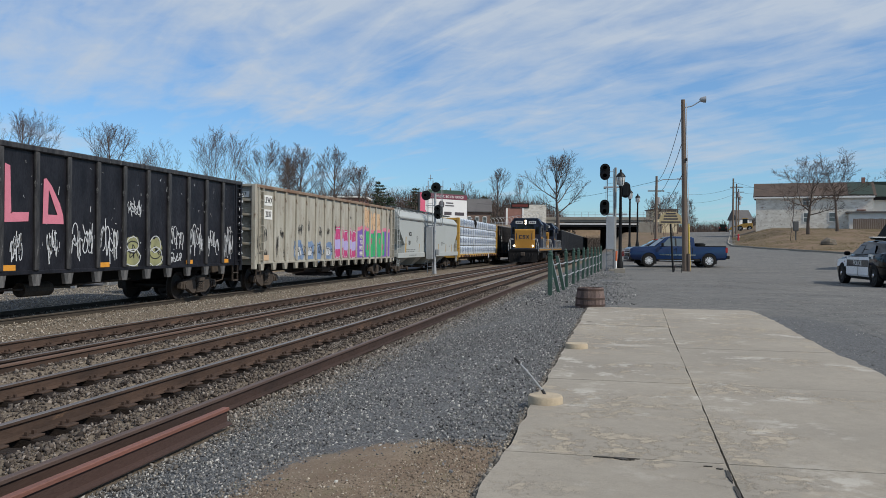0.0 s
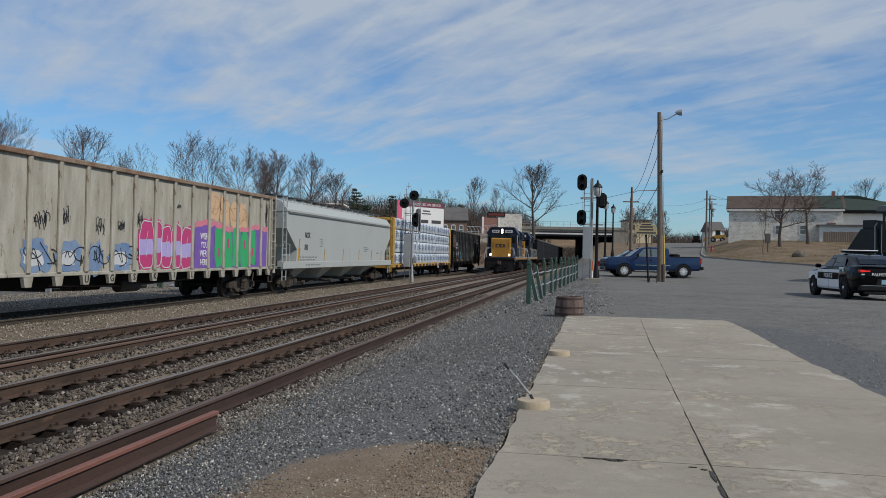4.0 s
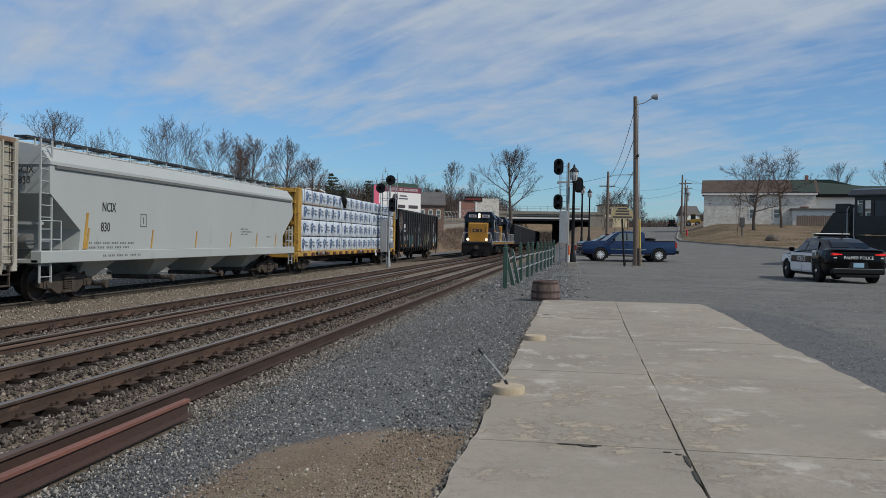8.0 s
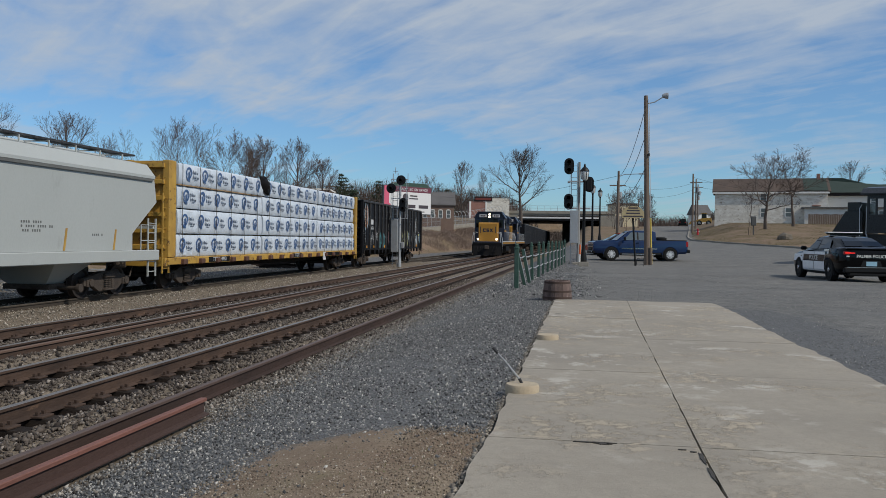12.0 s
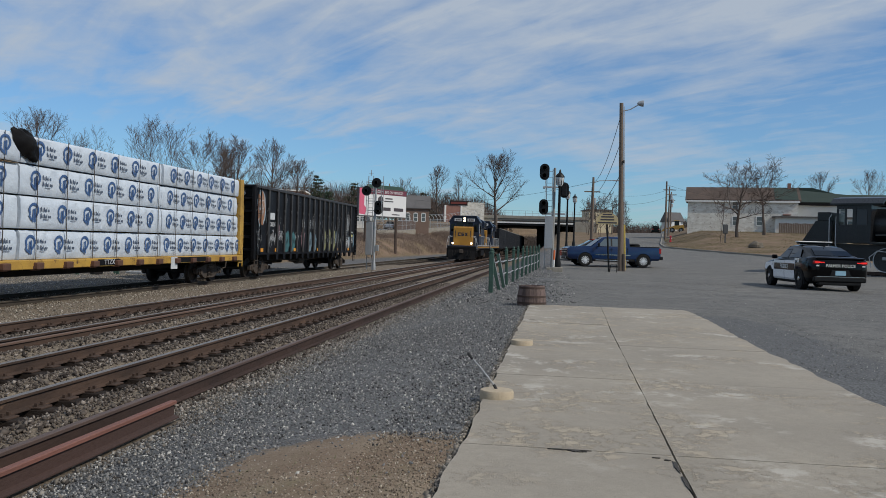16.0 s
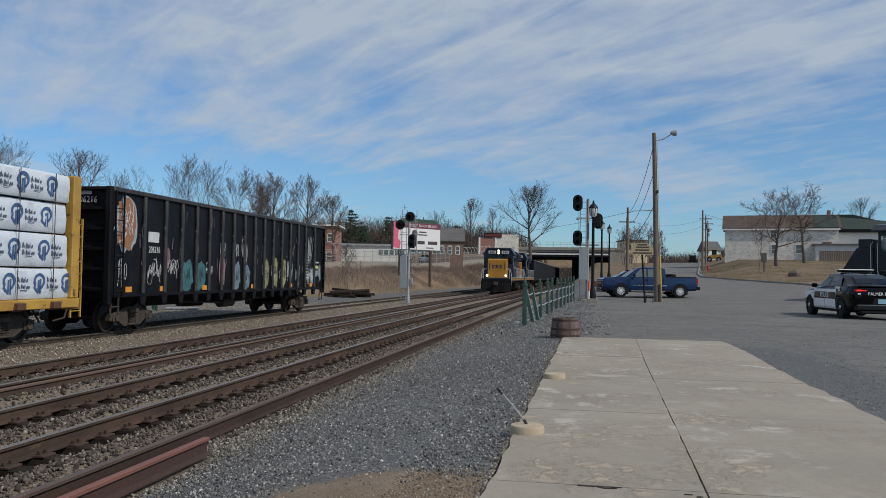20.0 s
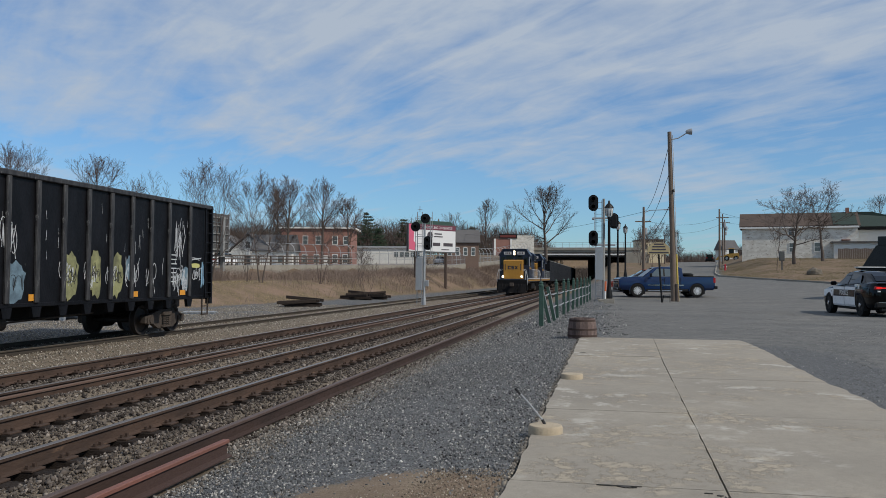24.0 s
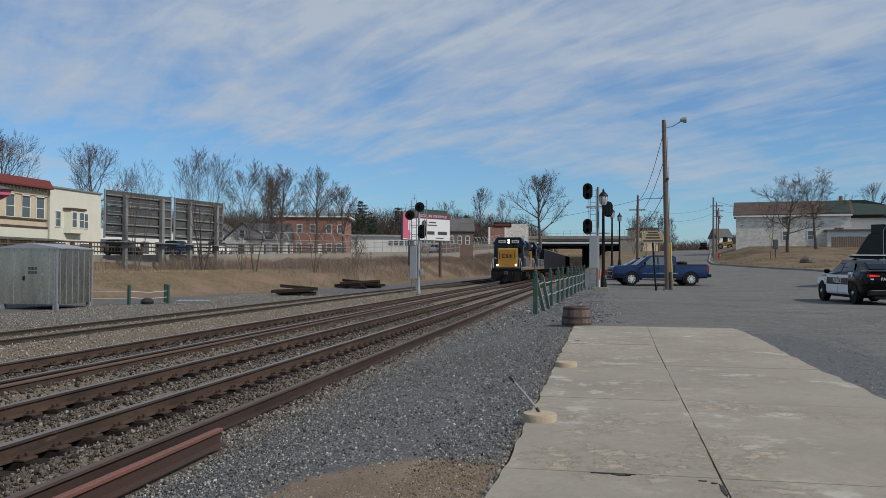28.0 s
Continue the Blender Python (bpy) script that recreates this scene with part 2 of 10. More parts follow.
M["sidinghead"] = surf("dull_siding_rail_head", (0.15, 0.128, 0.104), 0.6, 0.2, (0.10, 0.085, 0.07), 2, 0.6, 50, 0.3, 0.2)
M["railbrown"] = surf("brown_rail_head", (0.14, 0.088, 0.064), 0.7, 0.1, (0.13, 0.08, 0.06), 2, 0.6, 50, 0.3, 0.2)
M["redrail"] = surf("red_rust_rail", (0.062, 0.035, 0.029), 0.75, 0.1, (0.055, 0.034, 0.029), 3, 0.7, 60, 0.35, 0.3, (1, 0.3, 1))
M["redhead"] = surf("red_rust_rail_head", (0.21, 0.092, 0.070), 0.7, 0.1, (0.14, 0.07, 0.055), 3, 0.7, 60, 0.35, 0.3, (1, 0.3, 1))
M["tie"] = surf("old_tie", (0.026, 0.020, 0.017), 0.9, 0, (0.055, 0.042, 0.035), 5, 0.7, 40, 0.6, 0.8, (1, 6, 6), vary=0.25, spec=0.2)
M["stone"] = surf("ballast_stone", (0.30, 0.285, 0.265), 0.9, 0, (0.19, 0.165, 0.15), 2.0, 0.8, 30, 0.4, 0.4)
M["boulder"] = surf("mossy_boulder", (0.17, 0.145, 0.115), 0.95, 0, (0.09, 0.075, 0.055), 2.5, 0.9, 20, 0.5, 0.8)


def concrete_material():
    """Old slab concrete: pits, flaked tan patches, pale worn spots, hairline cracks."""
    m = bpy.data.materials.new("pale_concrete")
    m.use_nodes = True
    nt = m.node_tree
    N, L = nt.nodes.new, nt.links.new
    bs = nt.nodes["Principled BSDF"]
    tc = N("ShaderNodeTexCoord")

    def noise_(sc, det, rough=0.6):
        n = N("ShaderNodeTexNoise")
        n.inputs["Scale"].default_value, n.inputs["Detail"].default_value, n.inputs["Roughness"].default_value = sc, det, rough
        L(tc.outputs["Object"], n.inputs["Vector"])
        return n.outputs[0]

    def rng(sock, a, b, c=0.0, d=1.0):
        n = N("ShaderNodeMapRange")
        for k, v in zip(("From Min", "From Max", "To Min", "To Max"), (a, b, c, d)):
            n.inputs[k].default_value = v
        L(sock, n.inputs["Value"])
        return n.outputs[0]

    def mix(f, a, b):
        n = N("ShaderNodeMix")
        n.data_type = "RGBA"
        for k, v in (("Factor", f), ("A", a), ("B", b)):
            if isinstance(v, tuple):
                n.inputs[k].default_value = (*v, 1)
            else:
                L(v, n.inputs[k])
        return n.outputs["Result"]

    def both(a, b):
        n = N("ShaderNodeMath")
        n.operation = "MULTIPLY"
        L(a, n.inputs[0])
        L(b, n.inputs[1])
        return n.outputs[0]

    grain = noise_(70, 6, 0.75)
    col = mix(rng(noise_(0.55, 5), 0.35, 0.65), (0.335, 0.304, 0.253), (0.258, 0.235, 0.198))
    col = mix(rng(noise_(14, 6, 0.7), 0.40, 0.72, 0, 0.5), col, (0.23, 0.205, 0.175))
    flake = both(rng(noise_(5.5, 10, 0.8), 0.50, 0.55), rng(noise_(0.9, 3), 0.46, 0.58))
    col = mix(both(flake, rng(grain, 0.3, 0.6, 0.4, 1.0)), col, (0.40, 0.345, 0.265))
    pale = both(rng(noise_(2.6, 9, 0.7), 0.53, 0.61, 0, 0.8), rng(noise_(0.7, 2), 0.48, 0.58))
    col = mix(pale, col, (0.46, 0.435, 0.385))
    col = mix(rng(grain, 0.56, 0.70, 0, 0.55), col, (0.14, 0.125, 0.105))
    col = mix(rng(grain, 0.40, 0.30, 0, 0.5), col, (0.50, 0.45, 0.37))
    L(col, bs.inputs["Base Color"])
    bs.inputs["Roughness"].default_value, bs.inputs["Specular IOR Level"].default_value = 0.92, 0.3
    b = N("ShaderNodeBump")
    b.inputs["Strength"].default_value, b.inputs["Distance"].default_value = 0.6, 0.006
    L(grain, b.inputs["Height"])
    b2 = N("ShaderNodeBump")
    b2.inputs["Strength"].default_value, b2.inputs["Distance"].default_value = 0.7, 0.006
    L(flake, b2.inputs["Height"])
    L(b.outputs[0], b2.inputs["Normal"])
    L(b2.outputs[0], bs.inputs["Normal"])
    return m


M["concrete"] = concrete_material()
M["crack"] = surf("dark_joint", (0.05, 0.045, 0.04), 0.95, 0, scale=10)
M["black"] = surf("sooty_black_paint", (0.003, 0.003, 0.004), 0.5, 0, (0.010, 0.010, 0.013), 2.4, 0.8, 25, 0.3, 0.15, (1, 1.5, 0.6), spots=(0.10, 0.10, 0.105), spot_scale=5.5, spot_cut=0.67, spec=0.22)
M["sootgrey"] = surf("sooty_blue_grey_steel", (0.028, 0.032, 0.040), 0.6, 0, (0.055, 0.058, 0.065), 1.2, 0.8, 25, 0.3, 0.15, (1, 1.5, 0.5), spec=0.3)
M["blackdeep"] = surf("black_steel", (0.004, 0.004, 0.005), 0.65, 0, (0.012, 0.010, 0.009), 2, 0.6, 40, 0.3, 0.2, spec=0.2)
M["beige"] = surf("weathered_cream_paint", (0.42, 0.405, 0.35), 0.7, 0, (0.27, 0.245, 0.20), 1.3, 0.9, 22, 0.35, 0.15, (1, 2.4, 0.55), spots=(0.12, 0.075, 0.048), spot_scale=4.2, spot_cut=0.60)
M["hopper"] = surf("pale_grey_paint", (0.385, 0.41, 0.405), 0.55, 0, (0.345, 0.37, 0.365), 0.5, 0.6, 40, 0.1, 0.06, (1, 1, 0.4), spots=(0.30, 0.315, 0.31), spot_scale=1.4, spot_cut=0.62)
# darker copy of the hopper grey; on eave and end slopes it stands for shade
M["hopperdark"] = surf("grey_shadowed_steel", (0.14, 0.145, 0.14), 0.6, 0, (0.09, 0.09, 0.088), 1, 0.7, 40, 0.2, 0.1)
M["yellow"] = surf("chrome_yellow_paint", (0.48, 0.29, 0.05), 0.6, 0, (0.30, 0.17, 0.04), 1.5, 0.9, 40, 0.25, 0.15, spots=(0.085, 0.042, 0.02), spot_scale=4.2, spot_cut=0.565)
M["wrap"] = surf("white_lumber_wrap", (0.56, 0.62, 0.69), 0.42, 0, (0.47, 0.53, 0.61), 2.5, 0.7, 9, 0.12, 0.8)
M["inkblue"] = surf("dark_blue_print", (0.055, 0.075, 0.12), 0.5, 0, (0.09, 0.11, 0.16), 3, 0.5)
M["wrapblue"] = surf("blue_print", (0.045, 0.10, 0.24), 0.5, 0, (0.08, 0.15, 0.32), 3, 0.5)
M["truck"] = surf("rusty_truck_iron", (0.05, 0.042, 0.037), 0.8, 0.1, (0.10, 0.08, 0.066), 4, 0.8, 30, 0.5, 0.4, spec=0.25)
M["wheel"] = surf("wheel_steel", (0.035, 0.03, 0.028), 0.6, 0.4, (0.06, 0.047, 0.04), 5, 0.6, 40, 0.3, 0.2)
M["board"] = surf("fresh_sawn_board", (0.45, 0.31, 0.18), 0.8, 0, (0.34, 0.22, 0.12), 3, 0.7, 30, 0.3, 0.2, (4, 0.4, 4))
M["white"] = surf("white_paint", (0.75, 0.75, 0.73), 0.6, 0, (0.66, 0.66, 0.63), 1.5, 0.5, 50, 0.08, 0.08)
M["inkblack"] = surf("black_stencil_paint", (0.02, 0.02, 0.022), 0.7)
M["pink"] = surf("pink_spray_paint", (0.62, 0.20, 0.27), 0.7, 0, (0.5, 0.16, 0.22), 3)
M["magenta"] = surf("magenta_spray_paint", (0.50, 0.045, 0.17), 0.6, 0, (0.40, 0.05, 0.2), 2)
M["lilac"] = surf("lilac_spray_paint", (0.42, 0.36, 0.66), 0.6, 0, (0.35, 0.30, 0.6), 2)
M["violet"] = surf("violet_spray_paint", (0.16, 0.09, 0.38), 0.6, 0, (0.24, 0.10, 0.40), 2)
M["green"] = surf("green_spray_paint", (0.03, 0.36, 0.12), 0.6, 0, (0.05, 0.42, 0.18), 2)
M["skyblue"] = surf("pale_blue_spray_paint", (0.22, 0.38, 0.52), 0.7, 0, (0.3, 0.44, 0.56), 3)
M["lemon"] = surf("lemon_spray_paint", (0.55, 0.52, 0.20), 0.7, 0, (0.42, 0.44, 0.16), 3)
M["orange"] = surf("orange_sheet", (0.70, 0.30, 0.03), 0.6)
M["rustorange"] = surf("brown_orange_spray_paint", (0.30, 0.145, 0.075), 0.7, 0, (0.22, 0.11, 0.06), 2)
M["peach"] = surf("peach_spray_paint", (0.60, 0.40, 0.24), 0.7, 0, (0.5, 0.36, 0.24), 2)
M["chalk"] = surf("chalky_white_spray_paint", (0.56, 0.58, 0.60), 0.7, 0, (0.42, 0.44, 0.46), 4, 0.7)
M["steelblue"] = surf("steel_blue_spray_paint", (0.12, 0.20, 0.36), 0.7, 0, (0.3, 0.38, 0.48), 2)
M["locoblue"] = surf("dark_blue_enamel", (0.009, 0.015, 0.034), 0.4, 0, (0.022, 0.030, 0.055), 1.5, 0.6, 40, 0.15, 0.08, spec=0.4)
M["locoyellow"] = surf("golden_yellow_enamel", (0.36, 0.18, 0.02), 0.5, 0, (0.28, 0.135, 0.02), 2, 0.5, 40, 0.15, 0.08)
M["blackworn"] = surf("worn_black_paint", (0.006, 0.006, 0.009), 0.5, 0, (0.020, 0.020, 0.026), 2.2, 0.9, 14, 0.4, 0.2, (1, 1.6, 0.7), spots=(0.17, 0.17, 0.175), spot_scale=6, spot_cut=0.66, spec=0.3)
M["postworn"] = surf("scuffed_black_steel", (0.016, 0.016, 0.019), 0.5, 0, (0.07, 0.068, 0.068), 2.6, 0.9, 20, 0.4, 0.2, (1, 3, 0.6), spots=(0.24, 0.235, 0.23), spot_scale=6, spot_cut=0.61, spec=0.3)
M["bracketworn"] = surf("grey_scuffed_bracket", (0.055, 0.054, 0.055), 0.6, 0, (0.16, 0.155, 0.15), 3, 0.9, 20, 0.4, 0.2, (1, 3, 1))
M["halo"] = surf("pale_halo_spray_paint", (0.34, 0.42, 0.48), 0.7, 0, (0.16, 0.24, 0.30), 4, 0.9)
M["rustcap"] = surf("rusted_cream_cap", (0.17, 0.095, 0.06), 0.85, 0, (0.30, 0.25, 0.19), 1.8, 0.8, 20, 0.4, 0.2)
M["dulllemon"] = surf("dull_yellow_spray_paint", (0.30, 0.30, 0.14), 0.7, 0, (0.16, 0.17, 0.10), 3, 0.8)
M["dimteal"] = surf("faded_teal_spray_paint", (0.05, 0.17, 0.19), 0.7, 0, (0.02, 0.06, 0.07), 3, 0.9)
M["dimpink"] = surf("faded_pink_spray_paint", (0.30, 0.18, 0.20), 0.7, 0, (0.10, 0.06, 0.07), 3, 0.9)
M["dimblue"] = surf("faded_blue_spray_paint", (0.17, 0.26, 0.32), 0.7, 0, (0.06, 0.09, 0.12), 3, 0.9)
M["dimlemon"] = surf("faded_lemon_spray_paint", (0.30, 0.30, 0.14), 0.7, 0, (0.09, 0.09, 0.05), 3, 0.9)
M["rustred"] = surf("red_brown_rust", (0.13, 0.058, 0.036), 0.85, 0, (0.07, 0.036, 0.025), 4, 0.8)
M["galv"] = surf("galvanised_steel", (0.40, 0.41, 0.42), 0.5, 0.5, (0.32, 0.33, 0.34), 2, 0.6, 30, 0.12, 0.08)
M["aluminium"] = surf("mill_aluminium", (0.58, 0.535, 0.47), 0.28, 0.95, (0.42, 0.38, 0.33), 1.1, 0.9, 10, 0.15, 0.06, (2.2, 2.2, 0.35))
M["fencegreen"] = surf("dark_green_paint", (0.022, 0.06, 0.044), 0.6, 0, (0.05, 0.10, 0.08), 4, 0.6, 40, 0.3, 0.2)
M["pole"] = surf("weathered_pole_wood", (0.20, 0.15, 0.115), 0.9, 0, (0.13, 0.10, 0.08), 3, 0.8, 30, 0.5, 0.6, (6, 6, 0.5))
M["wood"] = surf("grey_barrel_wood", (0.19, 0.135, 0.12), 0.9, 0, (0.10, 0.072, 0.065), 4, 0.9, 30, 0.6, 0.8, (5, 5, 0.7), spots=(0.36, 0.32, 0.30), spot_scale=3, spot_cut=0.60, vary=0.3)
M["iron"] = surf("rusted_hoop_iron", (0.09, 0.06, 0.05), 0.8, 0.3)
M["bark"] = surf("grey_brown_bark", (0.085, 0.066, 0.055), 0.95, 0, (0.12, 0.098, 0.085), 3, 0.7, 30, 0.4, 0.4)
M["twig"] = surf("bare_twig", (0.085, 0.062, 0.052), 0.95, 0, (0.065, 0.048, 0.042), 2, 0.6, 30, 0.2, 0.0)
M["brush"] = surf("dry_brush", (0.25, 0.19, 0.155), 0.95, 0, (0.14, 0.102, 0.082), 0.4, 0.8, 20, 0.3, 0.0)
M["needle"] = surf("dark_pine_needles", (0.028, 0.05, 0.028), 0.9, 0, (0.04, 0.065, 0.035), 1.5, 0.7, 20, 0.4, 0.3)
M["brick"] = surf("red_brick", (0.30, 0.155, 0.125), 0.9, 0, (0.22, 0.115, 0.092), 0.8, 0.7, 12, 0.2, 0.2)
M["tan"] = surf("peeling_tan_paint", (0.60, 0.50, 0.37), 0.8, 0, (0.50, 0.40, 0.28), 0.8, 0.8, 20, 0.15, 0.1, spots=(0.24, 0.13, 0.08), spot_scale=1.5, spot_cut=0.615)
M["cream"] = surf("cream_siding", (0.66, 0.65, 0.55), 0.75, 0, (0.58, 0.57, 0.48), 0.8, 0.6, 20, 0.1, 0.1)
M["darkred"] = surf("dark_red_cornice_paint", (0.15, 0.032, 0.027), 0.8)
M["roof"] = surf("brown_shingle_roof", (0.095, 0.066, 0.052), 0.9, 0, (0.055, 0.042, 0.035), 0.6, 0.8, 8, 0.3, 0.2)
M["greenroof"] = surf("green_shingle_roof", (0.022, 0.040, 0.033), 0.9, 0, (0.03, 0.048, 0.04), 0.6, 0.8, 8, 0.3, 0.2)
M["greyroof"] = surf("grey_shingle_roof", (0.12, 0.115, 0.115), 0.9, 0, (0.09, 0.085, 0.085), 0.6, 0.8, 8, 0.3, 0.2)
M["housewhite"] = surf("peeling_white_clapboard", (0.74, 0.72, 0.66), 0.85, 0, (0.50, 0.46, 0.40), 0.9, 0.9, 12, 0.35, 0.2, (1, 1, 2.2), spots=(0.30, 0.25, 0.20), spot_scale=1.6, spot_cut=0.555)
M["siding"] = surf("white_siding", (0.70, 0.70, 0.67), 0.8, 0, (0.62, 0.62, 0.59), 0.7, 0.6, 12, 0.08, 0.05)
M["signback"] = surf("dull_grey_sign_back", (0.085, 0.088, 0.09), 0.8, 0, (0.065, 0.065, 0.065), 0.8, 0.7, 10, 0.3, 0.1)
M["signpost"] = surf("grey_steel_post", (0.26, 0.265, 0.26), 0.7, 0.2, (0.2, 0.2, 0.2), 1, 0.6)
M["wall"] = surf("old_concrete_wall", (0.30, 0.28, 0.24), 0.9, 0, (0.22, 0.20, 0.17), 0.6, 0.8, 10, 0.25, 0.2)
# reflected brightness of these two panes is put into their pale base colours
M["cabpane"] = glass("pale_reflecting_pane", (0.10, 0.13, 0.15), 0.05)
M["pane"] = glass("window_pane", (0.10, 0.115, 0.12))
M["carglass"] = glass("dark_car_glass", (0.004, 0.005, 0.006), 0.03, 0.3)
M["carblue"] = surf("dark_blue_car_paint", (0.006, 0.022, 0.074), 0.16, 0.0, (0.005, 0.02, 0.078), 1, 0.3, 50, 0.05, 0.0)
M["carwhite"] = surf("white_car_paint", (0.84, 0.85, 0.86), 0.3, 0.0, (0.82, 0.83, 0.84), 1, 0.3, 50, 0.02, 0.0)
M["carblack"] = surf("black_car_paint", (0.0015, 0.0015, 0.002), 0.10, 0.0, (0.002, 0.002, 0.0025), 1, 0.3, 50, 0.02, 0.0, spec=0.22)
M["carred"] = surf("red_car_paint", (0.42, 0.02, 0.025), 0.22, 0.0, (0.40, 0.02, 0.03), 1, 0.3, 50, 0.03, 0.0)
M["tyre"] = surf("tyre_rubber", (0.009, 0.009, 0.009), 0.85, spec=0.3)
M["rim"] = surf("alloy_rim", (0.45, 0.46, 0.47), 0.3, 0.8)
M["rimbright"] = surf("bright_alloy_rim", (0.80, 0.81, 0.82), 0.35, 0.3)
# darker copy of the alloy; shade behind the spokes is put into its colour
M["rimdark"] = surf("shaded_alloy_dish", (0.10, 0.102, 0.105), 0.4, 0.4)
M["darkplastic"] = surf("black_plastic", (0.005, 0.005, 0.0055), 0.5, spec=0.3)
M["chrome"] = surf("chrome_trim", (0.55, 0.56, 0.58), 0.15, 1.0, bump=0)
M["glow"] = surf("headlight_glow", (1.0, 0.84, 0.58), 0.3, emit=5.0)
M["redglow"] = surf("lit_brake_lamp", (1.0, 0.02, 0.015), 0.3, emit=0.4)
M["redlens"] = surf("red_lamp_lens", (0.35, 0.015, 0.015), 0.2)
M["plate"] = surf("pale_blue_plate", (0.30, 0.50, 0.62), 0.4)
M["postyellow"] = surf("yellow_guard", (0.58, 0.42, 0.08), 0.6)
M["orangesleeve"] = surf("orange_marker", (0.72, 0.16, 0.05), 0.6)
M["lampwhite"] = surf("frosted_lamp_glass", (0.62, 0.63, 0.62), 0.3)
M["bbwhite"] = surf("white_poster", (0.70, 0.70, 0.70), 0.6, 0, (0.66, 0.66, 0.67), 0.5)
M["bbpink"] = surf("pink_poster", (0.62, 0.12, 0.20), 0.6, 0, (0.55, 0.08, 0.16), 0.5)
M["bbmaroon"] = surf("maroon_poster", (0.16, 0.035, 0.06), 0.6)
M["ink"] = surf("dark_print", (0.06, 0.05, 0.06), 0.7)
M["hotpink"] = surf("pink_trim_paint", (0.55, 0.14, 0.22), 0.7)
M["bluesiding"] = surf("pale_blue_clapboard", (0.36, 0.44, 0.52), 0.8, 0, (0.28, 0.35, 0.42), 1, 0.6)
M["signtan"] = surf("tan_board", (0.50, 0.40, 0.22), 0.7)

# ---- the ground ----
def lerp(v, xs, ys):
    return float(np.interp(v, xs, ys))


def step(a, b, v):
    u = np.clip((v - a) / (b - a), 0, 1)
    return u * u * (3 - 2 * u)


ST_Y = [-200, 30, 65, 91, 108, 140, 170, 195, 260, 1500]
ST_X = [-46, -43, -41.5, -38, -33.5, -25.6, -21.7, -17, -17, -17]      # the street's edge above the tracks
ST_Z = [2.0, 2.1, 2.2, 2.7, 3.0, 3.5, 4.8, 7.0, 7.2, 7.2]
FT_Y = [-200, 20, 30, 40, 55, 70, 90, 120, 200, 1500]
FT_X = [-30, -28, -26.5, -24, -22, -20, -19.3, -18.3, -16.6, -16.6]    # the foot of the bank below it
GR_Y = [40, 60, 66.75, 71.25, 76, 81.25, 87, 91.25, 100, 114, 130, 197, 260, 1500]
GR_X = [44, 22, 18.4, 17.0, 15.6, 14.1, 12.7, 11.8, 12.4, 14.2, 16.3, 25, 33, 200]               # where the dry lawn begins beside the road


def height(x, y):
    """Ground height; x and y are arrays."""
    e, zs = np.interp(y, ST_Y, ST_X), np.interp(y, ST_Y, ST_Z)
    lot = 0.43 + 0.032 * np.clip(y - 45, 0, 150) + 0.004 * np.clip(y - 195, 0, 400)
    lot = lot + step(8, 24, x) * step(30, 48, y) * 0.25
    lawn = step(0, 7, x - np.interp(y, GR_Y, GR_X)) * np.interp(y, [64, 76, 90, 106, 114, 130, 150, 230], [0.0, 0.12, 0.35, 0.92, 1.18, 1.32, 1.5, 2.0])
    east = lot + lawn
    edge = -0.75 + np.clip(y - 60, 0, 100) * 0.03
    z = -0.24 + (east + 0.24) * step(-4.3, edge, x) ** 0.85
    foot = np.interp(y, FT_Y, FT_X)
    west = np.where(x < e, zs, -0.24 + (zs - 0.76) * step(0, 1, (foot - x) / np.minimum(6.0, np.maximum(foot - e, 0.5))))
    z = np.where(x < foot, west, z)
    return z


def hgt(x, y):
    return float(height(np.array([float(x)]), np.array([float(y)]))[0])


def smooth_noise(x, y, s, seed=0):
    return np.array([noise.noise((a * s + seed, b * s, seed * 1.7)) for a, b in zip(x.ravel(), y.ravel())]).reshape(x.shape)


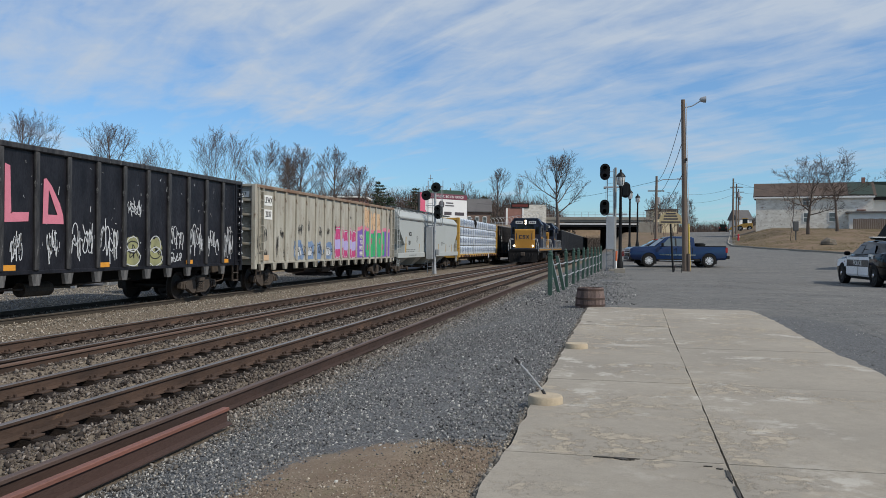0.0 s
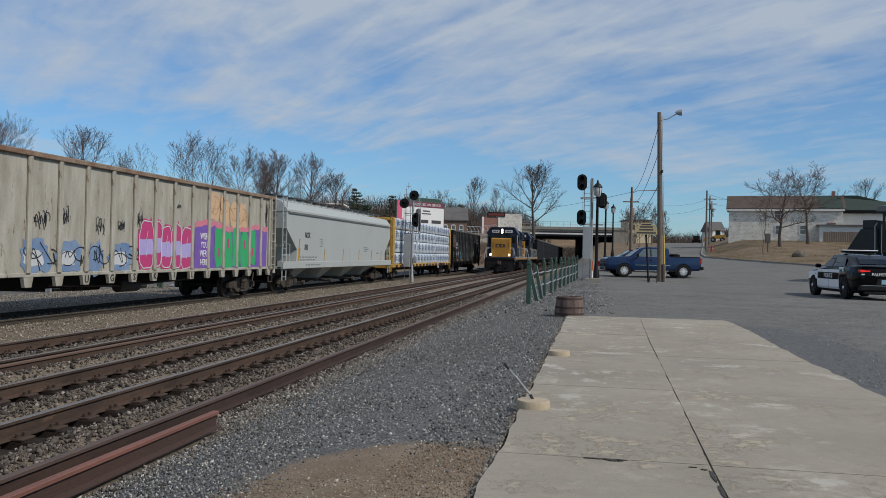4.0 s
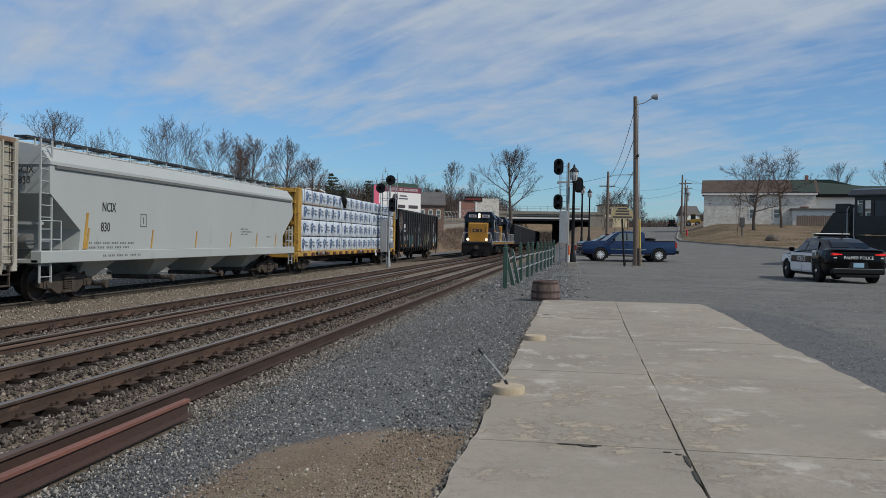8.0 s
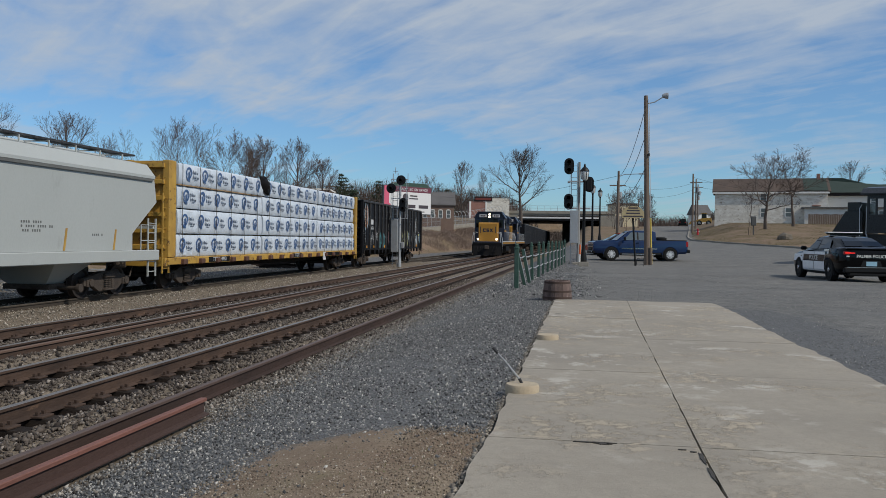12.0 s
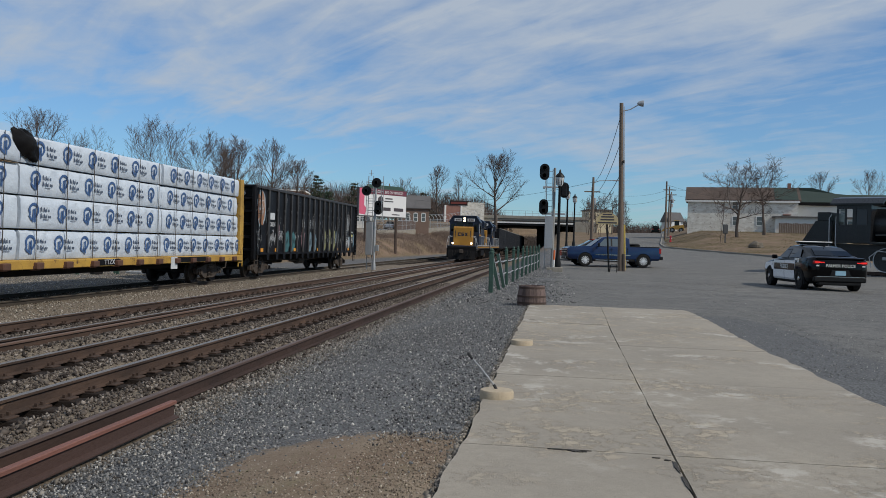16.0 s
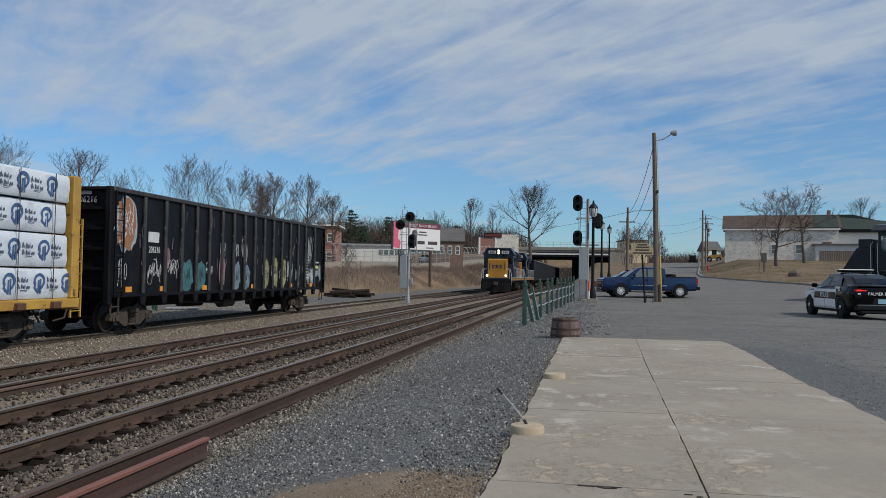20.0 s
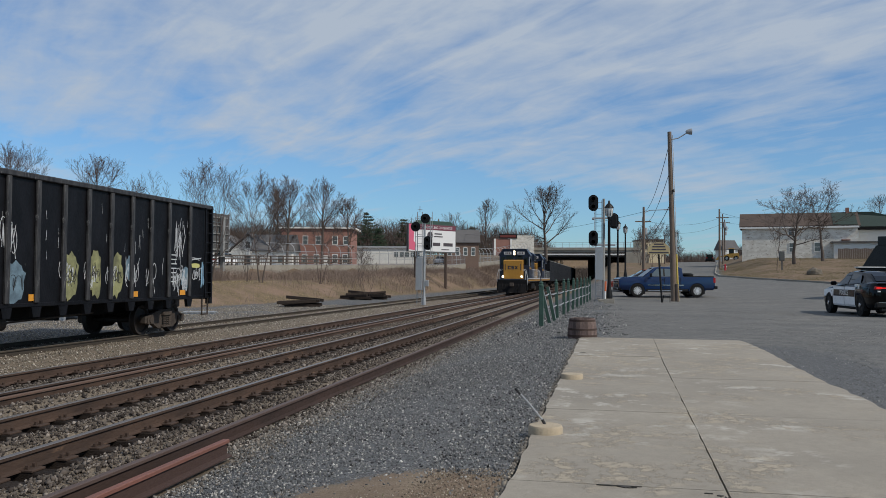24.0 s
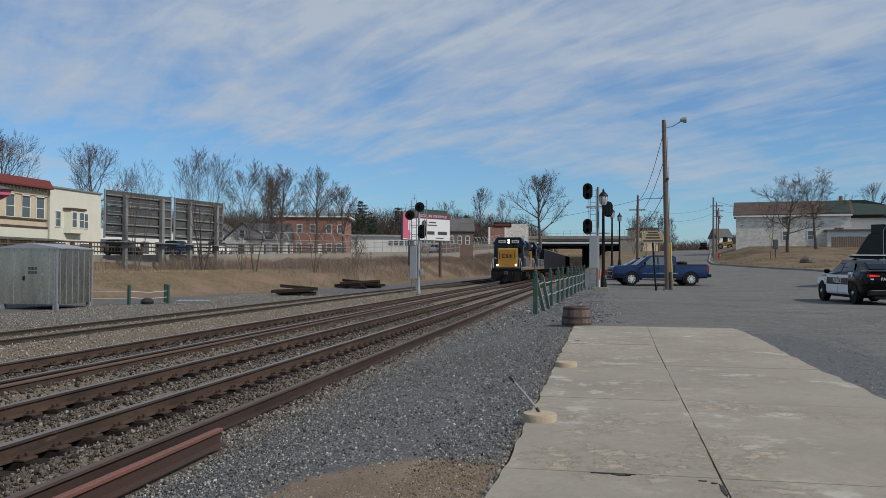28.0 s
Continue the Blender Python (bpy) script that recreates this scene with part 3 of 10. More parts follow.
def ground_material():
    m = bpy.data.materials.new("ground_cover")
    m.use_nodes = True
    nt = m.node_tree
    N, L = nt.nodes.new, nt.links.new
    bs = nt.nodes["Principled BSDF"]
    tc = N("ShaderNodeTexCoord")
    at = N("ShaderNodeAttribute")
    at.attribute_name = "cover"
    sep = N("ShaderNodeSeparateColor")
    L(at.outputs["Color"], sep.inputs[0])

    def noise_(sc, det=5, stretch=None):
        n = N("ShaderNodeTexNoise")
        n.inputs["Scale"].default_value, n.inputs["Detail"].default_value, n.inputs["Roughness"].default_value = sc, det, 0.65
        if stretch:
            mp = N("ShaderNodeMapping")
            mp.inputs["Scale"].default_value = stretch
            L(tc.outputs["Object"], mp.inputs[0])
            L(mp.outputs[0], n.inputs["Vector"])
        else:
            L(tc.outputs["Object"], n.inputs["Vector"])
        return n.outputs[0]

    def rng(s, a, b, c=0.0, d=1.0):
        n = N("ShaderNodeMapRange")
        for k, v in zip(("From Min", "From Max", "To Min", "To Max"), (a, b, c, d)):
            n.inputs[k].default_value = v
        L(s, n.inputs["Value"])
        return n.outputs[0]

    def mix(f, a, b):
        n = N("ShaderNodeMix")
        n.data_type = "RGBA"
        for k, v in (("Factor", f), ("A", a), ("B", b)):
            if isinstance(v, tuple):
                n.inputs[k].default_value = (*v, 1)
            else:
                L(v, n.inputs[k])
        return n.outputs["Result"]

    def edge(sock, n_):
        a = N("ShaderNodeMath")
        a.operation = "ADD"
        L(sock, a.inputs[0])
        L(rng(n_, 0.25, 0.75, -0.35, 0.35), a.inputs[1])
        return rng(a.outputs[0], 0.35, 0.65)

    mid, fine, big = noise_(3.0), noise_(45, 6), noise_(0.35)
    vor = N("ShaderNodeTexVoronoi")
    vor.inputs["Scale"].default_value = 62
    L(tc.outputs["Object"], vor.inputs["Vector"])
    stone = rng(vor.outputs["Distance"], 0.0, 0.6)
    vor2, vor3 = N("ShaderNodeTexVoronoi"), N("ShaderNodeTexVoronoi")
    vor2.inputs["Scale"].default_value, vor3.inputs["Scale"].default_value = 62, 75
    L(tc.outputs["Object"], vor2.inputs["Vector"])
    L(tc.outputs["Object"], vor3.inputs["Vector"])
    cell_f = vor3.outputs["Color"]
    cell = rng(vor2.outputs["Color"], 0.0, 1.0)
    ballast = mix(cell, (0.25, 0.208, 0.16), (0.065, 0.052, 0.040))
    gravel = mix(cell, (0.18, 0.185, 0.19), (0.045, 0.046, 0.048))
    lot = mix(rng(noise_(1.1, 8, (0.45, 1.3, 1)), 0.42, 0.75), (0.155, 0.155, 0.15), (0.225, 0.22, 0.205))
    lot = mix(rng(noise_(4.2, 8, (0.8, 1.2, 1)), 0.45, 0.64, 0, 0.7), lot, (0.095, 0.095, 0.09))
    lot = mix(rng(noise_(0.9, 9, (0.5, 1.5, 1)), 0.54, 0.68, 0, 0.35), lot, (0.34, 0.325, 0.29))
    lot = mix(rng(noise_(26, 8, (0.7, 1.2, 1)), 0.50, 0.66, 0, 0.7), lot, (0.075, 0.076, 0.08))
    lot = mix(rng(noise_(33, 8, (0.7, 1.2, 1)), 0.56, 0.68, 0, 0.75), lot, (0.42, 0.41, 0.39))
    lot = mix(rng(cell_f, 0.35, 1.0, 0, 0.45), lot, (0.06, 0.06, 0.063))
    grass = mix(rng(mid, 0.35, 0.7), (0.205, 0.150, 0.095), (0.085, 0.072, 0.040))
    grass = mix(rng(big, 0.45, 0.65), grass, (0.215, 0.15, 0.11))
    dirt = mix(rng(mid, 0.3, 0.7), (0.28, 0.228, 0.168), (0.185, 0.142, 0.104))
    dirt = mix(rng(fine, 0.5, 0.75, 0, 0.6), dirt, (0.12, 0.09, 0.075))
    dirt = mix(rng(noise_(2.2), 0.52, 0.7, 0, 0.6), dirt, (0.15, 0.14, 0.075))
    dirt = mix(rng(noise_(1.3, 6), 0.46, 0.62, 0, 0.75), dirt, (0.17, 0.12, 0.085))
    dirt = mix(rng(cell_f, 0.6, 1.0, 0, 0.35), dirt, (0.34, 0.27, 0.20))
    dirt = mix(rng(noise_(60, 8), 0.54, 0.66, 0, 0.7), dirt, (0.11, 0.08, 0.058))
    col = mix(edge(sep.outputs[0], mid), ballast, lot)
    col = mix(edge(sep.outputs[1], mid), col, gravel)
    col = mix(edge(sep.outputs[2], mid), col, grass)
    col = mix(edge(at.outputs["Alpha"], noise_(7)), col, dirt)
    # shade and dark ground in the rail hollows, painted near-black into the colour
    pit_attr = N("ShaderNodeAttribute")
    pit_attr.attribute_name = "pit_shade"
    col = mix(pit_attr.outputs["Fac"], col, (0.010, 0.008, 0.006))
    L(col, bs.inputs["Base Color"])
    bs.inputs["Roughness"].default_value = 0.95
    bs.inputs["Specular IOR Level"].default_value = 0.2
    b = N("ShaderNodeBump")
    b.inputs["Strength"].default_value, b.inputs["Distance"].default_value = 0.35, 0.02
    L(stone, b.inputs["Height"])
    L(b.outputs[0], bs.inputs["Normal"])
    return m


def cribs(x):
    """How far the bed is heaped over the ties and hollowed out beside each rail."""
    low = np.zeros_like(x)
    for t, deep in ((-6.31, 0.21), (-9.36, 0.11)):
        d = np.abs(x - t)
        low = low + 0.10 * (1 - step(0.20, 0.34, d)) - deep * step(0.30, 0.42, d) * (1 - step(1.02, 1.18, d)) + 0.09 * step(1.02, 1.2, d) * (1 - step(1.5, 1.9, d))
    return low + 0.105 * (1 - step(1.6, 2.4, np.abs(x + 13.95)))


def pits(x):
    """Where the hollows beside the rails are painted near-black for shade and dark ground."""
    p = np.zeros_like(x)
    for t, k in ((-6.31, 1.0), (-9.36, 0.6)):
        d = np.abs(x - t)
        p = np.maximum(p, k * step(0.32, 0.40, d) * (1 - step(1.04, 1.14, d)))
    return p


def make_ground():
    xs = np.unique(np.r_[np.linspace(-1800, -120, 22), np.linspace(-120, -24, 60), np.linspace(-24, -16, 21), np.arange(-16, 5, 0.09),
                         np.arange(5, 30, 0.8), np.linspace(30, 120, 36), np.linspace(120, 1800, 22)])
    ys = np.unique(np.r_[np.linspace(-900, -20, 14), np.linspace(-20, 2, 12), np.arange(2, 10, 0.15), np.arange(10, 30, 0.4),
                         np.arange(30, 90, 1.2), np.linspace(90, 240, 60), np.linspace(240, 400, 17), np.linspace(400, 2600, 22)])
    X, Y = np.meshgrid(xs, ys)
    Z = height(X, Y)
    near = (np.abs(X) < 60) & (Y > -10) & (Y < 120)
    wob = smooth_noise(X, Y, 0.35, 3) * 0.05 + smooth_noise(X, Y, 1.7, 5) * 0.018
    Z = Z + cribs(X) * step(-20, 0, Y) * (1 - step(60, 80, Y))
    flat = (X > -17) & (X < -0.6)
    pad = (X > -1.2) & (X < 4.2) & (Y < 23)
    Z = Z + np.where(near & ~pad, np.where(flat, 0.2, 1.0) * wob, 0)
    Z = np.where((X > -0.45) & (X < 2.5) & (Y < 17), 0.30, Z)
    # far hills
    far = step(260, 900, np.hypot(X, Y)) * (10 + 14 * smooth_noise(X, Y, 0.004, 9))
    Z = Z + far + 5.0 * step(298, 350, Y) * step(-60, -30, X) * (1 - step(10, 40, X))   # wooded rise where the line bends away
    ny, nx = X.shape
    v = np.stack([X, Y, Z], -1).reshape(-1, 3)
    i = np.arange(ny * nx).reshape(ny, nx)
    q = np.stack([i[:-1, :-1], i[:-1, 1:], i[1:, 1:], i[1:, :-1]], -1).reshape(-1, 4)
    me = bpy.data.meshes.new("ground")
    me.from_pydata(v.tolist(), [], q.tolist())
    east = step(-1.0, 0.0, X)
    lot = east
    gravel = np.where((X > -4.2) & (X < 3), step(-4.1, -3.0, X) * (1 - step(-0.6, 0.6, X)), 0) * (1 - step(60, 90, Y))
    strip = step(2.5, 2.6, X) * (1 - step(3.2, 4.8, X)) * step(2, 4, Y) * (1 - step(15, 19, Y))
    gravel = np.maximum(gravel, strip * 0.9)
    gravel = np.maximum(gravel, (1 - step(-15.6, -14.6, X)) * 0.7)
    g = np.interp(Y, GR_Y, GR_X)
    grass = step(0, 1.6, X - g) * step(56, 62, Y)
    ft = np.interp(Y, FT_Y, FT_X)
    grass = np.maximum(grass, (1 - step(-2.0, 0.6, X - ft)))
    left = np.interp(Y, [60, 80, 130, 197, 1500], [-2, 1, 9, 17, 120])
    grass = np.maximum(grass, (1 - step(-2, 0.5, X - left)) * step(-1.5, -0.5, X) * step(70, 85, Y))
    grass = np.maximum(grass, step(230, 300, Y))
    dirt = step(-2.25, -1.85, X + 0.15 * smooth_noise(X, Y, 1.5, 2)) * (1 - step(-0.5, -0.2, X)) * (1 - step(5.25, 5.65, Y + 0.35 * smooth_noise(X, Y, 1.1, 6)))
    ca = me.color_attributes.new("cover", "FLOAT_COLOR", "POINT")
    ca.data.foreach_set("color", np.stack([lot, gravel, grass, dirt], -1).reshape(-1).astype(np.float32))
    pit_shade = pits(X) * step(-20, 0, Y) * (1 - step(60, 90, Y))
    cb = me.color_attributes.new("pit_shade", "FLOAT_COLOR", "POINT")
    cb.data.foreach_set("color", np.stack([pit_shade, pit_shade, pit_shade, pit_shade], -1).reshape(-1).astype(np.float32))
    me.shade_smooth()
    me.materials.append(ground_material())
    tagged(new("ground", me), "grey gravel, worn asphalt and dry grass ground", "ground", kind="structure")


make_ground()

# ---- the concrete platform ----
PAD_Z = 0.47


def make_pad():
    pad = thing("pavement", pose(0, 0, 0), "pale worn concrete platform slabs with dark joints", "pavement", kind="structure")
    base = Geo().ext([(-0.48, -2.36), (2.5, -2.36), (2.5, 17.5), (-0.42, 17.5)], "z", 0.32, PAD_Z - 0.03)
    part("joint_bed", base, M["crack"], pad)
    lines = [-2.4, 1.75, 5.17, 8.05, 10.9, 13.7, 17.85]

    def left(y):
        return lerp(y, [-3, 5, 18], [-0.72, -0.58, -0.50])

    def right(y):
        return lerp(y, [-3, 9, 11, 16.3, 18], [2.75, 2.68, 2.66, 2.76, 2.70])

    def joint(y):
        return lerp(y, [-3, 5, 12.8, 18], [0.64, 0.71, 0.86, 1.0])
    for a, b in zip(lines, lines[1:]):
        for lo, hi, gl, gr in ((left, joint, 0.0, 0.005), (joint, right, 0.005, 0.0)):
            n = 30
            rim = []
            jag = 0.03 if lo is left else 0.0
            for k in range(n + 1):
                y = a + 0.004 + (b - a - 0.008) * k / n
                rim.append((lo(y) + gl + jag * noise.noise((y * 3, 1.3, 0)), y))
            jag = 0.05 if hi is right else 0.012
            for k in range(n, -1, -1):
                y = a + 0.004 + (b - a - 0.008) * k / n
                rim.append((hi(y) - gr + jag * noise.noise((y * 3, 7.7, 0)) - (0 if hi is right else 0.006 * step(7.5, 4.0, y) * (1 + noise.noise((y * 9, 2.2, 0)))), y))
            dz = random.uniform(-0.003, 0.003)
            part("slab", Geo().ext(rim, "z", PAD_Z - 0.14, PAD_Z + dz), M["concrete"], pad)
    # broken patches along the joint
    for x, y, w, d in ((0.69, 4.9, 0.028, 0.26), (0.08, 5.15, 0.26, 0.025), (0.13, 5.125, 0.12, 0.035), (0.60, 5.08, 0.06, 0.015), (-0.36, 14.2, 0.10, 0.05), (0.69, 4.55, 0.025, 0.34), (0.655, 5.04, 0.04, 0.03)):
        rim = [(x + w / 2 * math.cos(k * math.pi / 12) * random.uniform(0.45, 1.15), y + d / 2 * math.sin(k * math.pi / 12) * random.uniform(0.45, 1.15)) for k in range(24)]
        part("chipped_spot", Geo().ext(rim, "z", PAD_Z - 0.01, PAD_Z + 0.0055), M["crack"], pad)


make_pad()

# ---- the tracks ----
RAIL = [(-0.07, -0.175), (0.07, -0.175), (0.07, -0.163), (0.011, -0.145), (0.009, -0.045), (0.036, -0.034), (0.036, -0.006), (0.028, 0.0),
        (-0.028, 0.0), (-0.036, -0.006), (-0.036, -0.034), (-0.009, -0.045), (-0.011, -0.145), (-0.07, -0.163)]
GAUGE = 1.505


def rail_mesh(name, a, b, mats):
    g = Geo().ext(RAIL, "y", a, b)
    me = g.mesh(name, mats)
    for p in me.polygons:
        c = p.center
        if c.z > -0.004:
            p.material_index = 1
    return me


def make_track(name, x, y0, y1, near0, near1, label, head="railhead", bed=-0.175, body="rail"):
    tr = thing(name, pose(x, 0, 0), label, "railway track", kind="structure")
    for s in (-1, 1):
        part("rail", rail_mesh("rail", y0, y1, [M[body], M[head]]), None, tr, at=(s * GAUGE / 2, 0, 0))
    ties = [Geo().box(-1.3, 1.3, -0.105, 0.105, bed - 0.20, bed, 0.012).mesh("tie", M["tie"]) for _ in range(1)]
    plate = Geo().box(-0.19, 0.19, -0.10, 0.10, bed, bed + 0.022, 0.004)
    for sx in (-0.10, 0.10):
        for sy in (-0.05, 0.05):
            plate.box(sx - 0.016, sx + 0.016, sy - 0.016, sy + 0.016, bed, bed + 0.06)
    plate = plate.mesh("tie_plate", M["rail"])
    far = Geo()
    y = y0 + 0.3
    k = 0
    while y < y1:
        yy = y + random.uniform(-0.03, 0.03)
        if near0 <= y <= near1:
            t = part("tie", ties[0], None, tr, at=pose(random.uniform(-0.05, 0.05), yy, random.uniform(-0.012, 0.004), 0, 0, random.uniform(-1.2, 1.2)))
            for s in (-1, 1):
                part("tie_plate", plate, None, tr, at=(s * GAUGE / 2, yy, 0))
        else:
            far.box(-1.3, 1.3, yy - 0.115, yy + 0.115, bed - 0.1, bed)
        y += 0.52
        k += 1
    tagged(part("far_tie", far, M["tie"], tr), kind="stuff")
    return tr


T1, T2, T3 = -6.31, -9.36, -13.95
make_track("track_1", T1, -30, 300, 2.5, 34, "rusty main track with bright rail heads on dark ties")
make_track("track_2", T2, -30, 300, 4, 34, "rusty main track with bright rail heads on dark ties")
make_track("track_3", T3, -30, 300, 10, 40, "dull brown siding track sunk in gravel", "sidinghead", body="sidingrail")


def spare_rail(y1, x, z, body, head, label):
    """A loose rail: head, and web with foot."""
    r = thing("spare_rail", pose(x, 0, z), label, "rail", "spare rails")
    part("rail_head", Geo().ext(RAIL[5:12], "y", -12, y1), M[head], r)
    part("rail_web", Geo().ext(RAIL[:5] + RAIL[11:], "y", -12, y1 - 0.001), M[body], r, "dark rusty web and foot")


spare_rail(60, -4.36, -0.04, "sparerail", "railrust", "long dull rusty spare rail laid beside the track")
spare_rail(8.08, -3.85, 0.03, "redrail", "redhead", "red-rusted spare rail with a cut end on the gravel")


spare_rail(120, -8.44, -0.035, "rail", "railbrown", "long brown rusty spare rail lying against the track")


def stones(name, n, place, size, material, label, seed, spread=0.5):
    """Loose angular stones as one mesh. place(rng, n): arrays x, y, z."""
    rg = np.random.default_rng(seed)
    x, y, z = place(rg, n)
    n = len(x)
    base = np.array([(1, 0, 0), (-1, 0, 0), (0, 1, 0), (0, -1, 0), (0, 0, 1), (0, 0, -1)], float)
    tri = np.array([(0, 2, 4), (2, 1, 4), (1, 3, 4), (3, 0, 4), (2, 0, 5), (1, 2, 5), (3, 1, 5), (0, 3, 5)])
    s = size * np.minimum(rg.lognormal(0, spread * 0.6, n), 1.9)
    v = base[None] * (1 + rg.uniform(-0.4, 0.3, (n, 6, 1))) + rg.uniform(-0.35, 0.35, (n, 6, 3))
    v = v * (s[:, None] * rg.uniform(0.65, 1.2, (n, 3)))[:, None, :]
    ang = rg.normal(size=(n, 4))
    ang /= np.linalg.norm(ang, axis=1, keepdims=True)
    w, a, b, c = ang.T
    R = np.stack([np.stack([1 - 2 * (b * b + c * c), 2 * (a * b - c * w), 2 * (a * c + b * w)], -1),
                  np.stack([2 * (a * b + c * w), 1 - 2 * (a * a + c * c), 2 * (b * c - a * w)], -1),
                  np.stack([2 * (a * c - b * w), 2 * (b * c + a * w), 1 - 2 * (a * a + b * b)], -1)], 1)
    v = np.einsum("nij,nkj->nki", R, v) + np.stack([x, y, z + s * 0.25], -1)[:, None]
    f = tri[None] + 6 * np.arange(n)[:, None, None]
    me = bpy.data.meshes.new(name)
    me.vertices.add(6 * n)
    me.vertices.foreach_set("co", v.reshape(-1))
    me.loops.add(24 * n)
    me.loops.foreach_set("vertex_index", f.reshape(-1).astype(np.int32))
    me.polygons.add(8 * n)
    me.polygons.foreach_set("loop_start", (3 * np.arange(8 * n)).astype(np.int32))
    me.update(calc_edges=True)
    me.materials.append(material)
    tagged(new(name, me), label, "stones", kind="stuff")


def stone_material(name, cols):
    m = bpy.data.materials.new(name)
    m.use_nodes = True
    nt = m.node_tree
    bs = nt.nodes["Principled BSDF"]
    ge, cr = nt.nodes.new("ShaderNodeNewGeometry"), nt.nodes.new("ShaderNodeValToRGB")
    cr.color_ramp.elements[0].color, cr.color_ramp.elements[1].color = (*cols[0], 1), (*cols[-1], 1)
    for k, c in enumerate(cols[1:-1]):
        e = cr.color_ramp.elements.new((k + 1) / (len(cols) - 1))
        e.color = (*c, 1)
    nt.links.new(ge.outputs["Random Per Island"], cr.inputs[0])
    nt.links.new(cr.outputs[0], bs.inputs["Base Color"])
    bs.inputs["Roughness"].default_value = 0.9
    bs.inputs["Specular IOR Level"].default_value = 0.3
    return m


M["ballaststones"] = stone_material("ballast_stones", [(0.02, 0.016, 0.014), (0.072, 0.059, 0.050), (0.135, 0.114, 0.098), (0.04, 0.032, 0.027), (0.29, 0.255, 0.225)])
M["palestones"] = stone_material("pale_ballast_stones", [(0.07, 0.061, 0.049), (0.22, 0.195, 0.16), (0.33, 0.295, 0.245), (0.14, 0.122, 0.10), (0.58, 0.53, 0.46)])
M["shoulderstones"] = stone_material("shoulder_stones", [(0.04, 0.036, 0.032), (0.14, 0.126, 0.11), (0.23, 0.21, 0.185), (0.08, 0.071, 0.062), (0.40, 0.375, 0.335)])
M["gravelstones"] = stone_material("gravel_stones", [(0.022, 0.022, 0.023), (0.14, 0.143, 0.145), (0.25, 0.253, 0.253), (0.072, 0.074, 0.075), (0.54, 0.53, 0.50)])
M["lotstones"] = stone_material("lot_stones", [(0.06, 0.06, 0.062), (0.17, 0.168, 0.165), (0.26, 0.255, 0.245), (0.11, 0.11, 0.11), (0.46, 0.45, 0.42)])


def off_rails(x):
    keep = (np.abs(x + 4.36) > 0.08) & (np.abs(x + 8.44) > 0.07)
    for t in (T1, T2, T3):
        for s in (-0.5, 0.5):
            keep &= np.abs(x - t - s * GAUGE) > 0.085
    return keep


def on_ballast(rg, n):
    y = 2.5 + 36 * rg.random(n) ** 1.7
    x = rg.uniform(-10.4, -4.0, n)
    keep = off_rails(x)
    x, y = x[keep], y[keep]
    keep = rg.random(len(x)) > pits(x) * 0.97
    x, y = x[keep], y[keep]
    return x, y, height(x, y) + cribs(x) + rg.uniform(-0.012, 0.02, len(x))


def on_siding(rg, n):
    y = 8 + 46 * rg.random(n) ** 1.4
    x = rg.uniform(-22.5, -10.4, n)
    keep = off_rails(x)
    x, y = x[keep], y[keep]
    return x, y, height(x, y) + cribs(x) + rg.uniform(-0.01, 0.025, len(x))


def on_bank(rg, n):
    y = 2.5 + 21 * rg.random(n) ** 1.8
    x = rg.uniform(-4.2, -0.58, n)
    keep = (rg.random(n) > step(-2.5, -1.75, x) * step(5.9, 5.1, y) * 0.985) & ~((np.abs(x + 3.85) < 0.12) & (y < 8.1)) & off_rails(x)
    x, y = x[keep], y[keep]
    return x, y, height(x, y) + 0.004


def on_shoulder(rg, n):
    y = 2.5 + 40 * rg.random(n) ** 1.6
    x = -4.28 + np.abs(rg.normal(0, 0.42, n))
    keep = ~((np.abs(x + 3.85) < 0.12) & (y < 8.1)) & (x < -2.6)
    x, y = x[keep], y[keep]
    return x, y, height(x, y) + 0.004


def on_lot(rg, n):
    y = 9 + 26 * rg.random(n) ** 1.3
    x = rg.uniform(-0.5, 13, n)
    keep = ((x > 2.72) | (y > 18)) & (x < 0.62 * y)
    x, y = x[keep], y[keep]
    return x, y, height(x, y) + 0.002


def on_edge(rg, n):
    y = 19 + 30 * rg.random(n)
    x = rg.uniform(-4.0, 0.9, n)
    keep = rg.random(n) > step(-0.6, 0.9, x)
    x, y = x[keep], y[keep]
    return x, y, height(x, y) + 0.006


stones("ballast", 84000, on_ballast, 0.021, M["ballaststones"], "brown-grey angular ballast stones round the ties", 3)
stones("siding_ballast", 90000, on_siding, 0.017, M["palestones"], "pale brown-grey ballast stones along the siding", 4)
stones("gravel_edge", 15000, on_edge, 0.016, M["gravelstones"], "grey crushed stone spilling onto the lot", 8, 0.7)
stones("gravel_bank", 92000, on_bank, 0.0074, M["gravelstones"], "dark blue-grey crushed stone on the bank", 5, 0.8)
stones("shoulder_stones", 12000, on_shoulder, 0.016, M["shoulderstones"], "grey-brown stones along the spare rail", 6, 0.7)
def on_dirt(rg, n):
    y = 2.6 + 3.0 * rg.random(n)
    x = rg.uniform(-2.3, -0.62, n)
    return x, y, height(x, y) + 0.001


def on_rim(rg, n):
    y = 2.5 + 15.2 * rg.random(n) ** 1.4
    u = rg.random(n) ** 1.3 * 0.24
    x = np.interp(y, [-3, 5, 18], [-0.72, -0.58, -0.50]) - 0.015 - u
    return x, y, 0.44 - u * 0.55 + rg.uniform(-0.02, 0.01, n) + np.maximum(height(x, y) - 0.44, 0)


